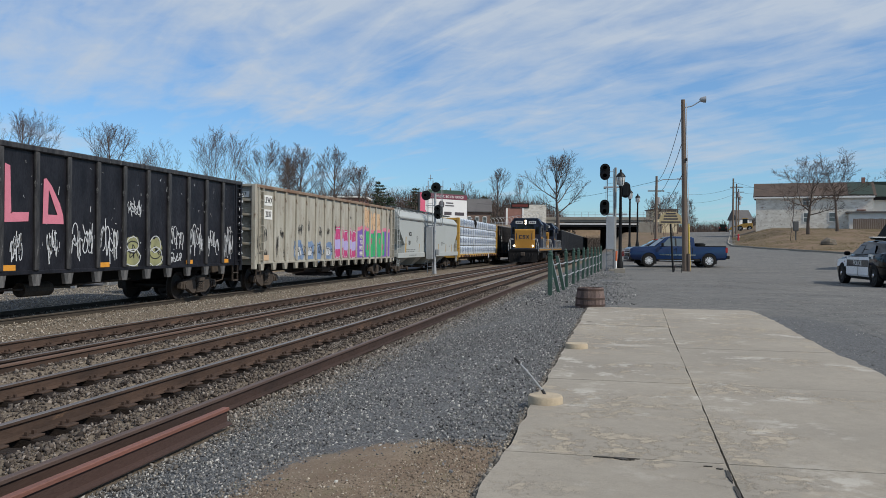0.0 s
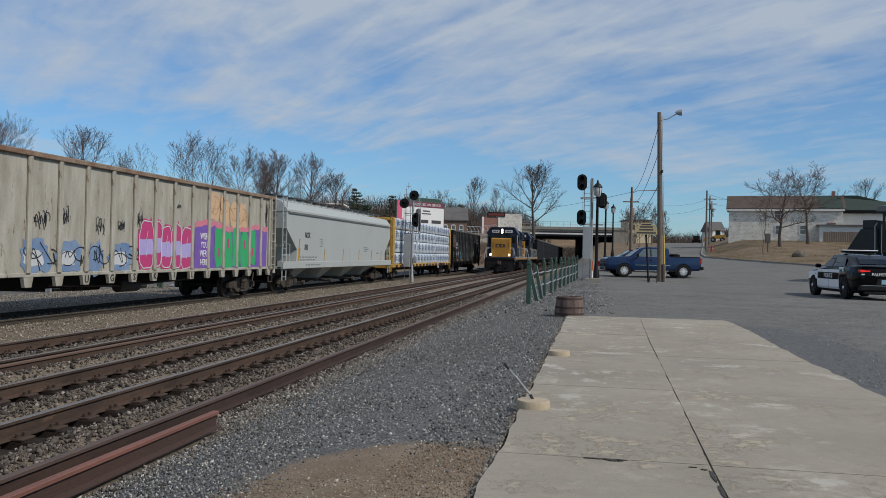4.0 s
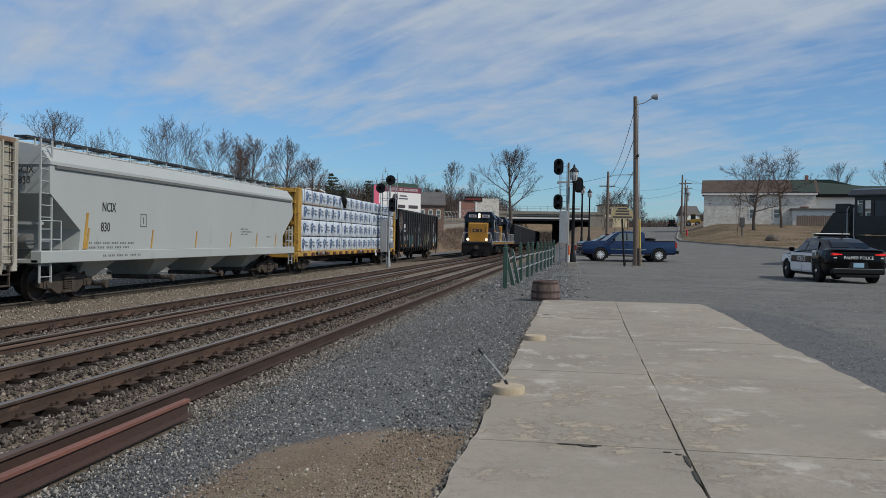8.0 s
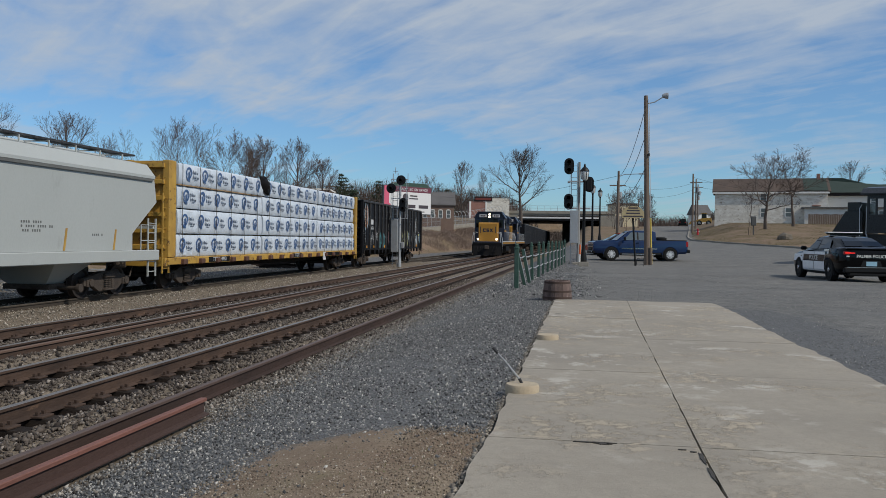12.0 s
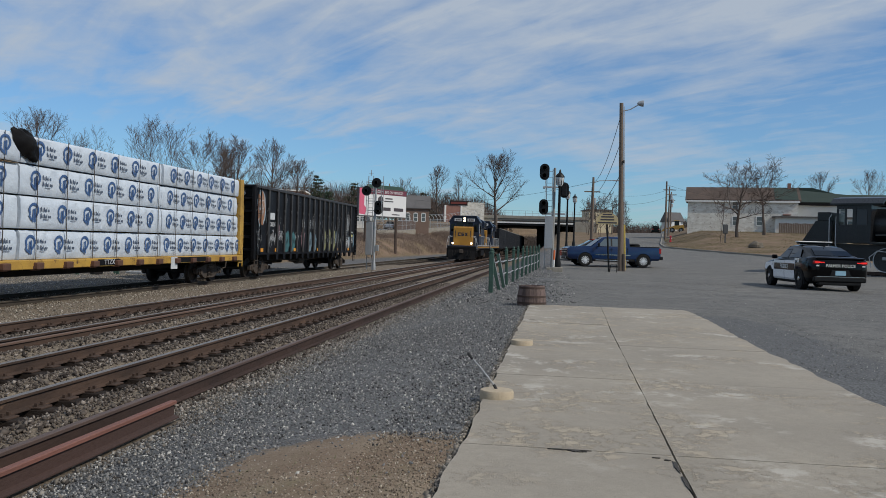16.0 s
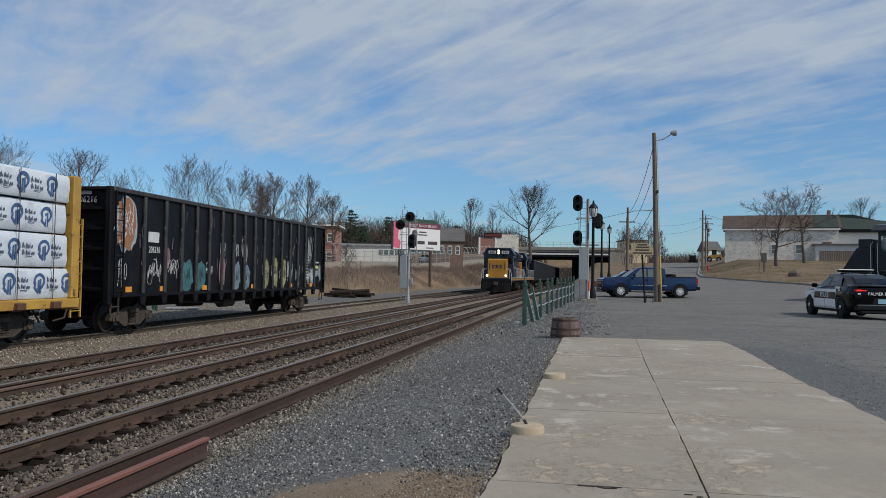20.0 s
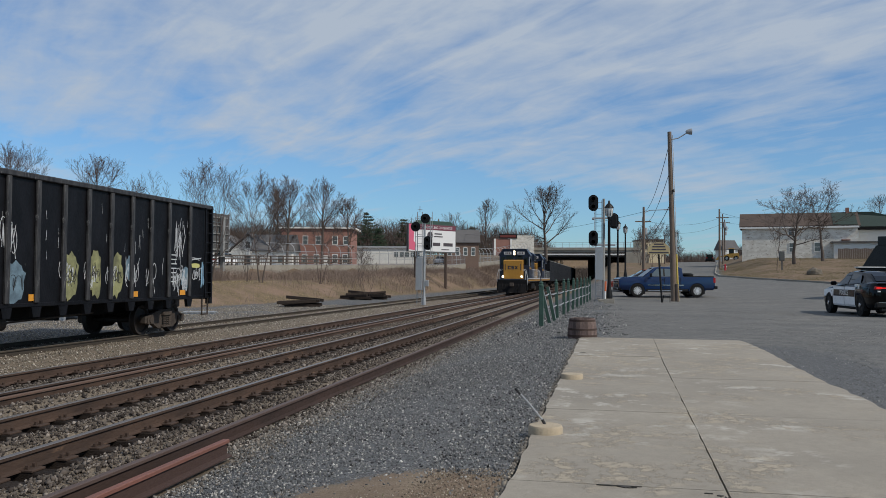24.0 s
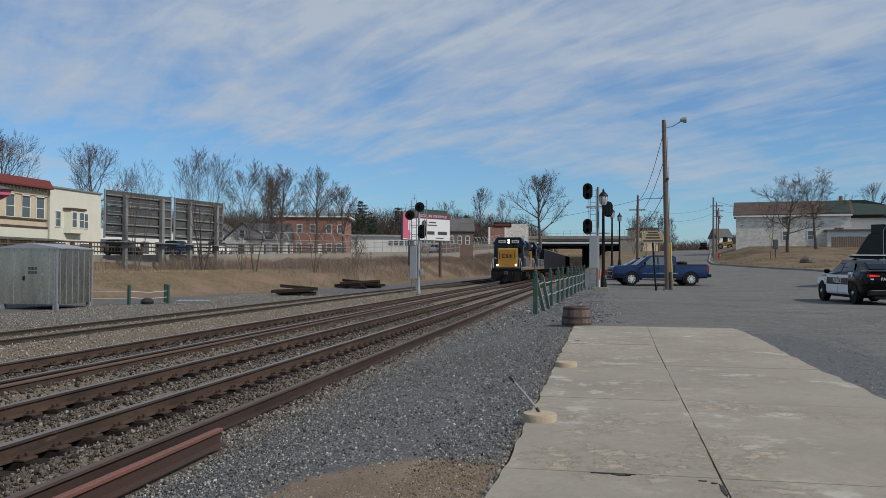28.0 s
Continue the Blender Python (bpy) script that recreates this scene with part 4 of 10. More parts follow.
M["dirtgrit"] = stone_material("dirt_grit", [(0.06, 0.046, 0.035), (0.20, 0.16, 0.12), (0.31, 0.26, 0.20), (0.12, 0.092, 0.07), (0.50, 0.44, 0.36)])
M["rimgrit"] = stone_material("edge_grit", [(0.05, 0.043, 0.036), (0.16, 0.145, 0.125), (0.25, 0.225, 0.19), (0.10, 0.09, 0.078), (0.42, 0.38, 0.32)])
stones("dirt_grit", 22000, on_dirt, 0.0042, M["dirtgrit"], "brown grit and small stones in the bare dirt", 9, 0.9)
stones("edge_grit", 16000, on_rim, 0.012, M["rimgrit"], "grey-brown grit heaped against the platform edge", 10, 0.8)
stones("lot_grit", 55000, on_lot, 0.0055, M["lotstones"], "loose grey grit on the worn lot", 7, 0.8)

# ---- the passing freight train ----
WHEEL_R = 0.42
# seconds and metres rolled since the start
ROLL = [(0, 0.0), (2.5, 9.3), (4.5, 16.6), (9, 32.3), (11.5, 40.6), (13.5, 47.35), (18.5, 64.25), (21.5, 74.15), (23.5, 80.8), (26.5, 90.9), (28, 96.0)]


def rolled(t):
    return lerp(t, [r[0] for r in ROLL], [r[1] for r in ROLL])


MOVING = []       # (car, its y at the start)
WHEELSETS = []    # (wheelset, its place on the truck)


def wheelset_mesh():
    g = Geo()
    g.cyl((-0.80, 0, 0), (0.80, 0, 0), 0.08, n=10)
    for s in (-1, 1):
        prof = [(0.0, 0.05), (0.12, 0.07), (0.15, 0.03), (0.33, 0.015), (0.36, 0.06), (WHEEL_R, 0.065), (WHEEL_R + 0.004, -0.06), (WHEEL_R + 0.028, -0.072), (WHEEL_R + 0.02, -0.09),
                (0.36, -0.085), (0.33, -0.03), (0.15, -0.04), (0.0, -0.06)]
        g.lathe([(r, s * h) for r, h in prof], (s * GAUGE / 2, 0, 0), "x", 24)
    for k in range(3):
        a = k * 2.094
        g.cyl((-0.79, 0.23 * math.cos(a), 0.23 * math.sin(a)), (-0.77, 0.23 * math.cos(a), 0.23 * math.sin(a)), 0.03, n=6)
    return g.mesh("wheelset", M["wheel"], True)


WHEELSET = wheelset_mesh()


def side_frame_geo(s):
    g = Geo()
    x0, x1 = (0.93, 1.07) if s > 0 else (-1.07, -0.93)
    g.ext([(-1.12, 0.52), (-1.12, 0.34), (-0.72, 0.34), (-0.62, 0.27), (-0.40, 0.16), (0.40, 0.16), (0.62, 0.27), (0.72, 0.34), (1.12, 0.34), (1.12, 0.52),
           (0.62, 0.62), (0.30, 0.70), (-0.30, 0.70), (-0.62, 0.62)], "x", x0, x1)
    for y in (-0.865, 0.865):
        g.cyl((s * 0.90, y, WHEEL_R), (s * 1.15, y, WHEEL_R), 0.105, n=12)
        g.box(min(s * 0.98, s * 1.12), max(s * 0.98, s * 1.12), y - 0.15, y + 0.15, 0.30, 0.50, 0.02)
    return g


def spring_geo(s):
    g = Geo()
    for y in (-0.14, 0.0, 0.14):
        for k in range(5):
            g.cyl((s * 1.10, y, 0.24 + k * 0.055), (s * 1.10, y, 0.27 + k * 0.055), 0.062, n=8)
    g.box(min(s * 1.02, s * 1.16), max(s * 1.02, s * 1.16), -0.24, 0.24, 0.52, 0.64, 0.02)
    g.box(min(s * 1.02, s * 1.16), max(s * 1.02, s * 1.16), -0.26, 0.26, 0.17, 0.23, 0.02)
    return g


FRAME_MESH = {s: side_frame_geo(s).mesh("side_frame", M["truck"]) for s in (-1, 1)}
SPRING_MESH = {s: spring_geo(s).mesh("springs", M["truck"], True) for s in (-1, 1)}
HUB_GAP = M["blackdeep"]


def add_truck(car, y, rolls=True):
    tr = part("truck", Geo().box(-0.95, 0.95, -0.18, 0.18, 0.42, 0.66, 0.03).box(-0.3, 0.3, -0.3, 0.3, 0.6, 0.80), M["truck"], car, "rusty cast-iron truck", at=(0, y, 0))
    for s in (-1, 1):
        part("side_frame", FRAME_MESH[s], None, tr)
        part("spring_nest", SPRING_MESH[s], None, tr)
    for d in (-0.865, 0.865):
        w = part("wheelset", WHEELSET, None, tr, at=(0, d, WHEEL_R))
        if rolls:
            WHEELSETS.append((w, d))
    return tr


def coupler(car, y, s):
    g = Geo().box(-0.13, 0.13, min(y, y + s * 0.5), max(y, y + s * 0.5), 0.72, 0.98, 0.02)
    g.box(-0.2, 0.2, min(y + s * 0.35, y + s * 0.62), max(y + s * 0.35, y + s * 0.62), 0.68, 1.02, 0.04)
    g.tube([(0.3, y, 0.8), (0.35, y + s * 0.25, 0.45), (0.2, y + s * 0.5, 0.38)], 0.025, 6)
    part("coupler", g, M["truck"], car, "rusty coupler")


def ladder_geo(x, y0, y1, z0, z1, n=7, r=0.014):
    g = Geo()
    for y in (y0, y1):
        g.box(x - 0.02, x + 0.02, y - 0.02, y + 0.02, z0, z1)
    for k in range(n):
        z = z0 + (z1 - z0) * (k + 0.5) / n
        g.cyl((x, y0, z), (x, y1, z), r, n=6)
    return g


def stroke(g, pts, w, x):
    """A flat sprayed ribbon of width w on a car's side, in (y, z)."""
    verts = []
    for i, p in enumerate(pts):
        a, b = pts[max(i - 1, 0)], pts[min(i + 1, len(pts) - 1)]
        dy, dz = b[0] - a[0], b[1] - a[1]
        n = math.hypot(dy, dz) or 1
        oy, oz = -dz / n * w / 2, dy / n * w / 2
        verts += [(x, p[0] + oy, p[1] + oz), (x, p[0] - oy, p[1] - oz)]
    return g.add(verts, [(2 * i, 2 * i + 1, 2 * i + 3, 2 * i + 2) for i in range(len(pts) - 1)])


def scrawl(g, y, z, w, h, x, thick, seed, loops=4):
    """Illegible sprayed tag that fills a box: tangled, slanting loops sprayed over one another."""
    rg = random.Random(seed)
    for k in range(loops):
        cy, ww = y + w * (k + 0.5) / loops, w / loops * 0.75
        n = rg.randint(4, 6)
        up = rg.random() < 0.5
        pts = []
        for i in range(n):
            hi = (i % 2 == 0) == up
            pts.append((cy + ww * rg.uniform(-1.0, 1.0), z + h * (rg.uniform(0.6, 1.0) if hi else rg.uniform(0.0, 0.4))))
        for _ in range(3):
            cut_ = [pts[0]]
            for a, b in zip(pts, pts[1:]):
                cut_ += [(a[0] * 0.75 + b[0] * 0.25, a[1] * 0.75 + b[1] * 0.25), (a[0] * 0.25 + b[0] * 0.75, a[1] * 0.25 + b[1] * 0.75)]
            pts = cut_ + [pts[-1]]
        stroke(g, pts, thick * rg.uniform(0.5, 0.75), x)
        a0, span, cz = rg.uniform(0, 6.28), rg.uniform(3.0, 6.0), z + h * rg.uniform(0.3, 0.75)
        stroke(g, [(cy + ww * 0.75 * math.cos(a0 + span * i / 13), cz + h * 0.24 * math.sin(a0 + span * i / 13)) for i in range(14)], thick * rg.uniform(0.45, 0.7), x + 0.0006)
    return g


def blob(g, y, z, w, h, x, seed=0, n=22, rough=0.12, square=0.6):
    """A filled sprayed patch with an uneven rim."""
    rim = []
    for k in range(n):
        a = 2 * math.pi * k / n
        c, s = math.cos(a), math.sin(a)
        p = square
        r = 1 + rough * noise.noise((k * 1.3, seed * 2.1, 0.4)) * 2
        rim.append((x, y + w / 2 * math.copysign(abs(c) ** p, c) * r, z + h / 2 * math.copysign(abs(s) ** p, s) * r))
    return g.quad(*rim)


def side_text(car, body, size, y, z, x, material, squeeze=1.0, label=""):
    return text_part("lettering", body, size, material, car, pose(x, y, z, 90, 0, 90), label, squeeze)


def gondola(name, label, length, top, floor, paint, posts, bracket, end_label):
    """An open high-sided car. posts: y of the side posts from the leading end of the side that faces the platform."""
    car = thing(name, pose(T3, 0, 0), label, "freight car", "cars of the passing train")
    h = length / 2
    sx = 1.50
    for s in (-1, 1):
        part("side_sheet", Geo().box(min(s * (sx - 0.05), s * sx), max(s * (sx - 0.05), s * sx), -h + 0.25, h - 0.25, floor, top - 0.12), paint, car)
        part("top_chord", Geo().box(min(s * (sx - 0.08), s * (sx + 0.085)), max(s * (sx - 0.08), s * (sx + 0.085)), -h + 0.15, h - 0.15, top - 0.13, top, 0.02), M["rustcap"] if paint is M["beige"] else M["postworn"], car)
        part("side_sill", Geo().box(min(s * (sx - 0.06), s * (sx + 0.03)), max(s * (sx - 0.06), s * (sx + 0.03)), -h + 0.2, h - 0.2, floor - 0.07, floor + 0.02, 0.01), paint, car)
        post = Geo().box(min(s * sx, s * (sx + 0.075)), max(s * sx, s * (sx + 0.075)), -0.07, 0.07, floor + 0.01, top - 0.12, 0.018).mesh("side_post", M["postworn"] if paint in (M["blackworn"], M["black"]) else paint)
        brk = Geo().ext([(-0.17, floor - 0.07), (0.17, floor - 0.07), (0.11, floor - bracket), (-0.11, floor - bracket)], "x", min(s * (sx - 0.04), s * (sx + 0.05)), max(s * (sx - 0.04), s * (sx + 0.05))).mesh("sill_bracket", M["bracketworn"] if paint is M["blackworn"] else paint)
        for y in posts:
            part("side_post", post, None, car, at=(0, y, 0))
            part("sill_bracket", brk, None, car, at=(0, y, 0))
    for s in (-1, 1):
        e = Geo().box(-sx, sx, min(s * (h - 0.27), s * (h - 0.2)), max(s * (h - 0.27), s * (h - 0.2)), floor - 0.1, top - 0.02)
        part("end_sheet", e, paint, car, end_label)
        rib = Geo().ext([(0, -0.06), (s * 0.14, -0.035), (s * 0.14, 0.035), (0, 0.06)], "x", -sx - 0.02, sx + 0.02).mesh("end_rib", paint)
        for k in range(6):
            part("end_rib", rib, None, car, at=(0, s * (h - 0.2), floor + 0.15 + (top - floor - 0.2) * k / 5))
        for q in (-1, 1):
            cp = Geo().box(min(q * (sx - 0.1), q * (sx + 0.06)), max(q * (sx - 0.1), q * (sx + 0.06)), min(s * (h - 0.2), s * (h - 0.02)), max(s * (h - 0.2), s * (h - 0.02)), floor - 0.25, top, 0.015)
            part("corner_post", cp, paint, car)
            yl = s * (h - 0.42)
            part("ladder", ladder_geo(q * (sx + 0.10), yl - 0.2, yl + 0.2, floor - 0.05, top - 0.1, 9), paint, car)
            part("stirrup_step", Geo().box(q * sx - 0.02, q * sx + 0.02, yl - 0.2, yl - 0.17, 0.5, floor).box(q * sx - 0.02, q * sx + 0.02, yl + 0.17, yl + 0.2, 0.5, floor)
                 .box(q * sx - 0.03, q * sx + 0.03, yl - 0.2, yl + 0.2, 0.48, 0.52).box(q * sx - 0.03, q * sx + 0.03, yl - 0.2, yl + 0.2, 0.74, 0.77), M["truck"], car)
        coupler(car, s * (h - 0.2), s)
        add_truck(car, s * (h - 2.05))
    part("floor_plate", Geo().box(-sx + 0.06, sx - 0.06, -h + 0.25, h - 0.25, floor - 0.08, floor), M["blackdeep"], car)
    part("centre_sill", Geo().box(-0.28, 0.28, -h + 0.2, h - 0.2, 0.62, floor - 0.08, 0.02), M["blackdeep"], car)
    part("brake_gear", Geo().box(-0.9, -0.4, -0.8, 0.5, 0.45, 0.8, 0.05).cyl((0.6, -0.3, 0.6), (0.6, 0.7, 0.6), 0.17).tube([(0.7, -3.5, 0.72), (0.7, 0, 0.6), (0.7, 4, 0.72)], 0.025, 6), M["truck"], car)
    return car


def strokes_part(car, g, material, label):
    """Sprayed shapes; each stroke or filled shape is a part of its own."""
    runs, last = [], -1
    for f in g.f:
        if runs and min(f) <= last:
            runs[-1].append(f)
        else:
            runs.append([f])
        last = max(last, max(f))
    for run in runs:
        lo, hi = min(min(f) for f in run), max(max(f) for f in run)
        part("spray_stroke" if len(run[0]) == 4 else "sprayed_letter", Geo().add(g.v[lo:hi + 1], [tuple(i - lo for i in f) for f in run]), material, car, label)


def car_a():
    L, y0 = 18.6, 17.15
    posts = [y - y0 for y in (9.45, 10.6, 11.75, 12.9, 14.0, 15.12, 16.22, 17.32, 18.44, 19.56, 20.66, 21.75, 22.85, 23.95, 25.05)]
    car = gondola("gondola_car", "black high-sided gondola car with pink and white sprayed letters", L, 3.82, 1.07, M["blackworn"], posts, 0.32, "ribbed black end sheet")
    x = 1.512
    g = Geo()
    a = 15.27 - y0
    g.quad((x, a, 2.12), (x, a + 0.72, 2.16), (x, a + 0.74, 2.36), (x, a + 0.20, 2.34), (x, a + 0.16, 3.32), (x, a, 3.36))
    b = 16.45 - y0
    g.quad((x, b, 2.12), (x, b + 0.17, 2.12), (x, b + 0.20, 2.9), (x, b + 0.12, 3.14), (x, b + 0.03, 3.12))
    g.quad((x, b + 0.17, 2.12), (x, b + 0.72, 2.13), (x, b + 0.70, 2.33), (x, b + 0.18, 2.33))
    g.quad((x, b + 0.70, 2.33), (x, b + 0.50, 2.33), (x, b + 0.20, 2.90), (x, b + 0.12, 3.14), (x, b + 0.30, 2.98), (x, b + 0.58, 2.60))
    g.quad((x, 14.2 - y0, 2.15), (x, 14.85 - y0, 2.15), (x, 14.9 - y0, 3.3), (x, 14.3 - y0, 3.25))
    strokes_part(car, g, M["pink"], "pink sprayed block letters")
    g = Geo()
    rg = random.Random(4)
    for k, (y, z, w, h) in enumerate(((15.45, 1.2, 0.35, 0.8), (16.6, 1.2, 0.35, 0.85), (17.5, 1.15, 0.75, 1.1), (18.6, 1.15, 0.7, 1.2), (19.75, 2.4, 0.6, 0.45), (21.85, 1.5, 0.75, 0.75), (22.95, 1.3, 0.8, 1.05), (21.9, 1.15, 0.6, 0.3),
                                      (24.1, 1.3, 0.7, 0.95), (25.2, 1.15, 0.6, 1.15), (13.1, 1.3, 0.6, 0.9), (11.9, 1.2, 0.7, 1.0))):
        strokes_part(car, scrawl(Geo(), y - y0, z, w, h, x, 0.045, k, 4), M["chalk"], "white sprayed tag")
    for k in range(130):
        y, z = rg.uniform(9, 25.8) - y0, rg.uniform(1.4, 3.6)
        stroke(g, [(y, z), (y + rg.uniform(-0.05, 0.05), z - rg.uniform(0.02, 0.22) * rg.random())], rg.uniform(0.005, 0.022), x)
    tagged(part("scratches", g, M["chalk"], car, "white scratches and drips"), "white scratches and drips", kind="stuff")
    g = Geo()
    for y in (19.85, 20.95):
        blob(g, y - y0 + 0.10, 1.33, 0.74, 0.50, x, y, 24, 0.28, 0.8)
        blob(g, y - y0 + 0.16, 1.68, 0.56, 0.42, x + 0.0008, y + 3, 24, 0.28, 0.9)
    strokes_part(car, g, M["dulllemon"], "pale yellow sprayed bubble letters")
    g = Geo()
    for y in (19.85, 20.95):
        scrawl(g, y - y0 - 0.12, 1.15, 0.5, 0.65, x + 0.004, 0.045, int(y), 1)
    strokes_part(car, g, M["inkblack"], "black sprayed outline")
    g = Geo()
    for y in (19.85, 20.95):
        for dz, ry, rz in ((1.33, 0.37, 0.25), (1.68, 0.27, 0.21)):
            stroke(g, [(y - y0 + 0.12 + ry * math.cos(k * math.pi / 9) * (1 + 0.2 * noise.noise((k * 0.7, y, dz))), dz + rz * math.sin(k * math.pi / 9) * (1 + 0.25 * noise.noise((k * 0.6, dz, y)))) for k in range(19)], 0.026, x + 0.004 + 0.001 * dz)
    strokes_part(car, g, M["chalk"], "white sprayed rim")
    for y in (15.4, 18.75, 22.95, 25.3):
        part("reflector", Geo().box(x, x + 0.008, y - y0 - 0.18, y - y0 + 0.2, 1.10, 1.22), M["orange"], car, "orange reflector sheeting")
    g = Geo()
    for k in range(9):
        scrawl(g, 9.02, 1.3 + k * 0.25, 0.24, 0.17, 1.575, 0.03, 30 + k, 1)
    strokes_part(car, g, M["chalk"], "white sprayed column of letters")
    MOVING.append((car, y0))


def car_b():
    y0, L = 36.8, 18.7
    posts = [y - y0 for y in (28.13, 29.23, 30.3, 31.4, 32.5, 33.58, 34.7, 35.78, 36.88, 38.0, 39.15, 40.28, 41.4, 42.5, 43.6, 44.65, 45.5)]
    car = gondola("gondola_car", "weathered cream high-sided gondola car with colourful sprayed panels", L, 3.84, 1.07, M["beige"], posts, 0.30, "rust-streaked cream end sheet with ribs")
    x = 1.512
    part("number_board", Geo().box(x, x + 0.006, 28.32 - y0, 29.02 - y0, 3.12, 3.50), M["white"], car, "white number patch")
    part("number_board", Geo().box(x, x + 0.006, 28.32 - y0, 29.02 - y0, 2.62, 2.98), M["white"], car, "white number patch")
    side_text(car, "LEWX", 0.30, 28.67 - y0, 3.31, x + 0.012, M["inkblack"], 0.85)
    side_text(car, "2037", 0.30, 28.67 - y0, 2.80, x + 0.012, M["inkblack"], 0.85)
    g = Geo().box(0.2, 1.25, -9.185, -9.17, 3.38, 3.58)
    part("number_board", g, M["white"], car, "white number patch")
    text_part("lettering", "LEWX 2037", 0.20, M["inkblack"], car, pose(0.72, -9.195, 3.48, 90, 0, 0), "", 0.85)
    X = x
    # blue letters near the first third
    g = Geo()
    for y, w in ((31.45, 1.05), (32.75, 0.95), (33.9, 0.7), (34.95, 1.1)):
        blob(g, y - y0 + w / 2 - 0.3, 1.45, w, 0.78, X, y, 20, 0.22, 0.7)
    strokes_part(car, g, M["steelblue"], "steel blue sprayed letters")
    g = Geo()
    for y, w in ((31.45, 0.7), (32.75, 0.6), (34.95, 0.7)):
        blob(g, y - y0 + w / 2 - 0.2, 1.42, w, 0.36, X + 0.004, y, 20, 0.15, 0.6)
    strokes_part(car, g, M["chalk"], "pale sprayed fill")
    g = Geo()
    for k, (y, w) in enumerate(((31.3, 1.15), (32.6, 1.05), (33.75, 0.85), (34.8, 1.2))):
        scrawl(g, y - y0, 1.12, w, 0.72, X + 0.008, 0.04, 400 + k, 2)
    strokes_part(car, g, M["inkblack"], "black sprayed outlines of the blue letters")
    # magenta letters
    x2 = X + 0.002
    a0, a1 = 36.05 - y0, 39.25 - y0
    g = Geo()
    BUB = ((0.40, 0.80, 1.80, 1.44), (1.02, 0.46, 1.86, 1.36), (1.52, 0.62, 1.74, 1.30), (2.12, 0.66, 1.78, 1.42), (2.78, 0.82, 1.72, 1.34))
    for k, (c, w, zc, hh) in enumerate(BUB):
        blob(g, a0 + c, zc, w * 1.08, hh, x2 + 0.0005 * k, 50 + k, 30, 0.14, 0.6)
    strokes_part(car, g, M["magenta"], "magenta sprayed bubble letters")
    g = Geo()
    for k, (c, w, zc, hh) in enumerate(BUB):
        blob(g, a0 + c, zc - 0.06, w * 1.0, 0.44, x2 + 0.004 + 0.0004 * k, 60 + k, 18, 0.12, 0.4)
    strokes_part(car, g, M["lilac"], "lilac band in the letters")
    g = Geo()
    for k, (c, w, zc, hh) in enumerate(BUB):
        c = a0 + c
        lobes = [1 + 0.10 * noise.noise((i * 0.8, k * 3.1, 0.5)) for i in range(24)]
        pts = [(c + w * 0.48 * lobes[i % 24] * math.copysign(abs(math.cos(t)) ** 0.6, math.cos(t)), zc + hh * 0.47 * lobes[(i + 7) % 24] * math.copysign(abs(math.sin(t)) ** 0.6, math.sin(t))) for i, t in enumerate([i * math.pi / 12 for i in range(25)])]
        stroke(g, pts, 0.034, x2 + 0.008 + 0.0005 * k)
        if k in (0, 2, 4):
            stroke(g, [(c - 0.05, zc - hh * 0.25), (c + 0.06, zc - hh * 0.05), (c - 0.02, zc + hh * 0.12), (c + 0.05, zc + hh * 0.28)], 0.024, x2 + 0.011)
    strokes_part(car, g, M["chalk"], "white sprayed outlines")
    # violet and green panel
    b0, b1 = 39.35 - y0, 45.3 - y0
    g = Geo()
    n = 26
    rim = [(x2, b0 + (b1 - b0) * k / n, 2.52 + 0.12 * noise.noise((k * 0.9, 3, 1)) + 0.1 * math.sin(k * 0.35)) for k in range(n + 1)]
    g.quad(*([(x2, b0, 1.10), (x2, b1, 1.10)] + rim[::-1]))
    strokes_part(car, g, M["violet"], "violet sprayed background")
    g = Geo()
    rim2 = [(x2 + 0.003, p[1], p[2] + 0.05) for p in rim]
    low = [(x2 + 0.003, p[1], p[2] - 0.13) for p in rim]
    g.quad(*(rim2 + low[::-1]))
    strokes_part(car, g, M["pink"], "pink sprayed edge")
    g = Geo()
    g2 = Geo()
    wd = (44.25 - 40.75) / 5
    for k in range(5):
        c = 40.75 - y0 + wd * (k + 0.5)
        blob(g, c, 1.76 + 0.05 * (-1) ** k, wd * 1.02, 1.34, x2 + 0.006 + 0.0005 * k, 70 + k, 22, 0.10, 0.45)
        blob(g2, c, 1.62 + 0.3 * (k % 2), wd * 0.18, 0.34, x2 + 0.010, 80 + k, 10, 0.1, 0.6)
    strokes_part(car, g, M["green"], "green sprayed letters")
    strokes_part(car, g2, M["magenta"], "red gaps in the letters")
    g = Geo()
    for k in range(6):
        c = 40.75 - y0 + wd * k
        stroke(g, [(c, 1.2), (c + 0.06 * (-1) ** k, 1.7), (c - 0.05, 2.35)], 0.035, x2 + 0.012)
    strokes_part(car, g, M["violet"], "violet lines between the letters")
    for k, word in enumerate(("WISH", "YOU", "WERE", "HERE")):
        side_text(car, word, 0.30, 40.0 - y0, 2.12 - 0.28 * k, x2 + 0.008, M["white"], 0.75)
    # pale orange bubbles above
    g = Geo()
    for k, y in enumerate((40.75, 41.5, 42.3, 43.0)):
        blob(g, y - y0, 3.15 - 0.10 * k, 0.78, 0.95 + 0.1 * (k % 2), x2, 90 + k, 18, 0.15, 0.7)
    strokes_part(car, g, M["peach"], "faded peach sprayed bubbles")
    g = Geo()
    for k, y in enumerate((40.75, 41.5, 42.3, 43.0)):
        scrawl(g, y - y0 - 0.3, 2.7 - 0.1 * k, 0.6, 0.9, x2 + 0.004, 0.022, 95 + k, 1)
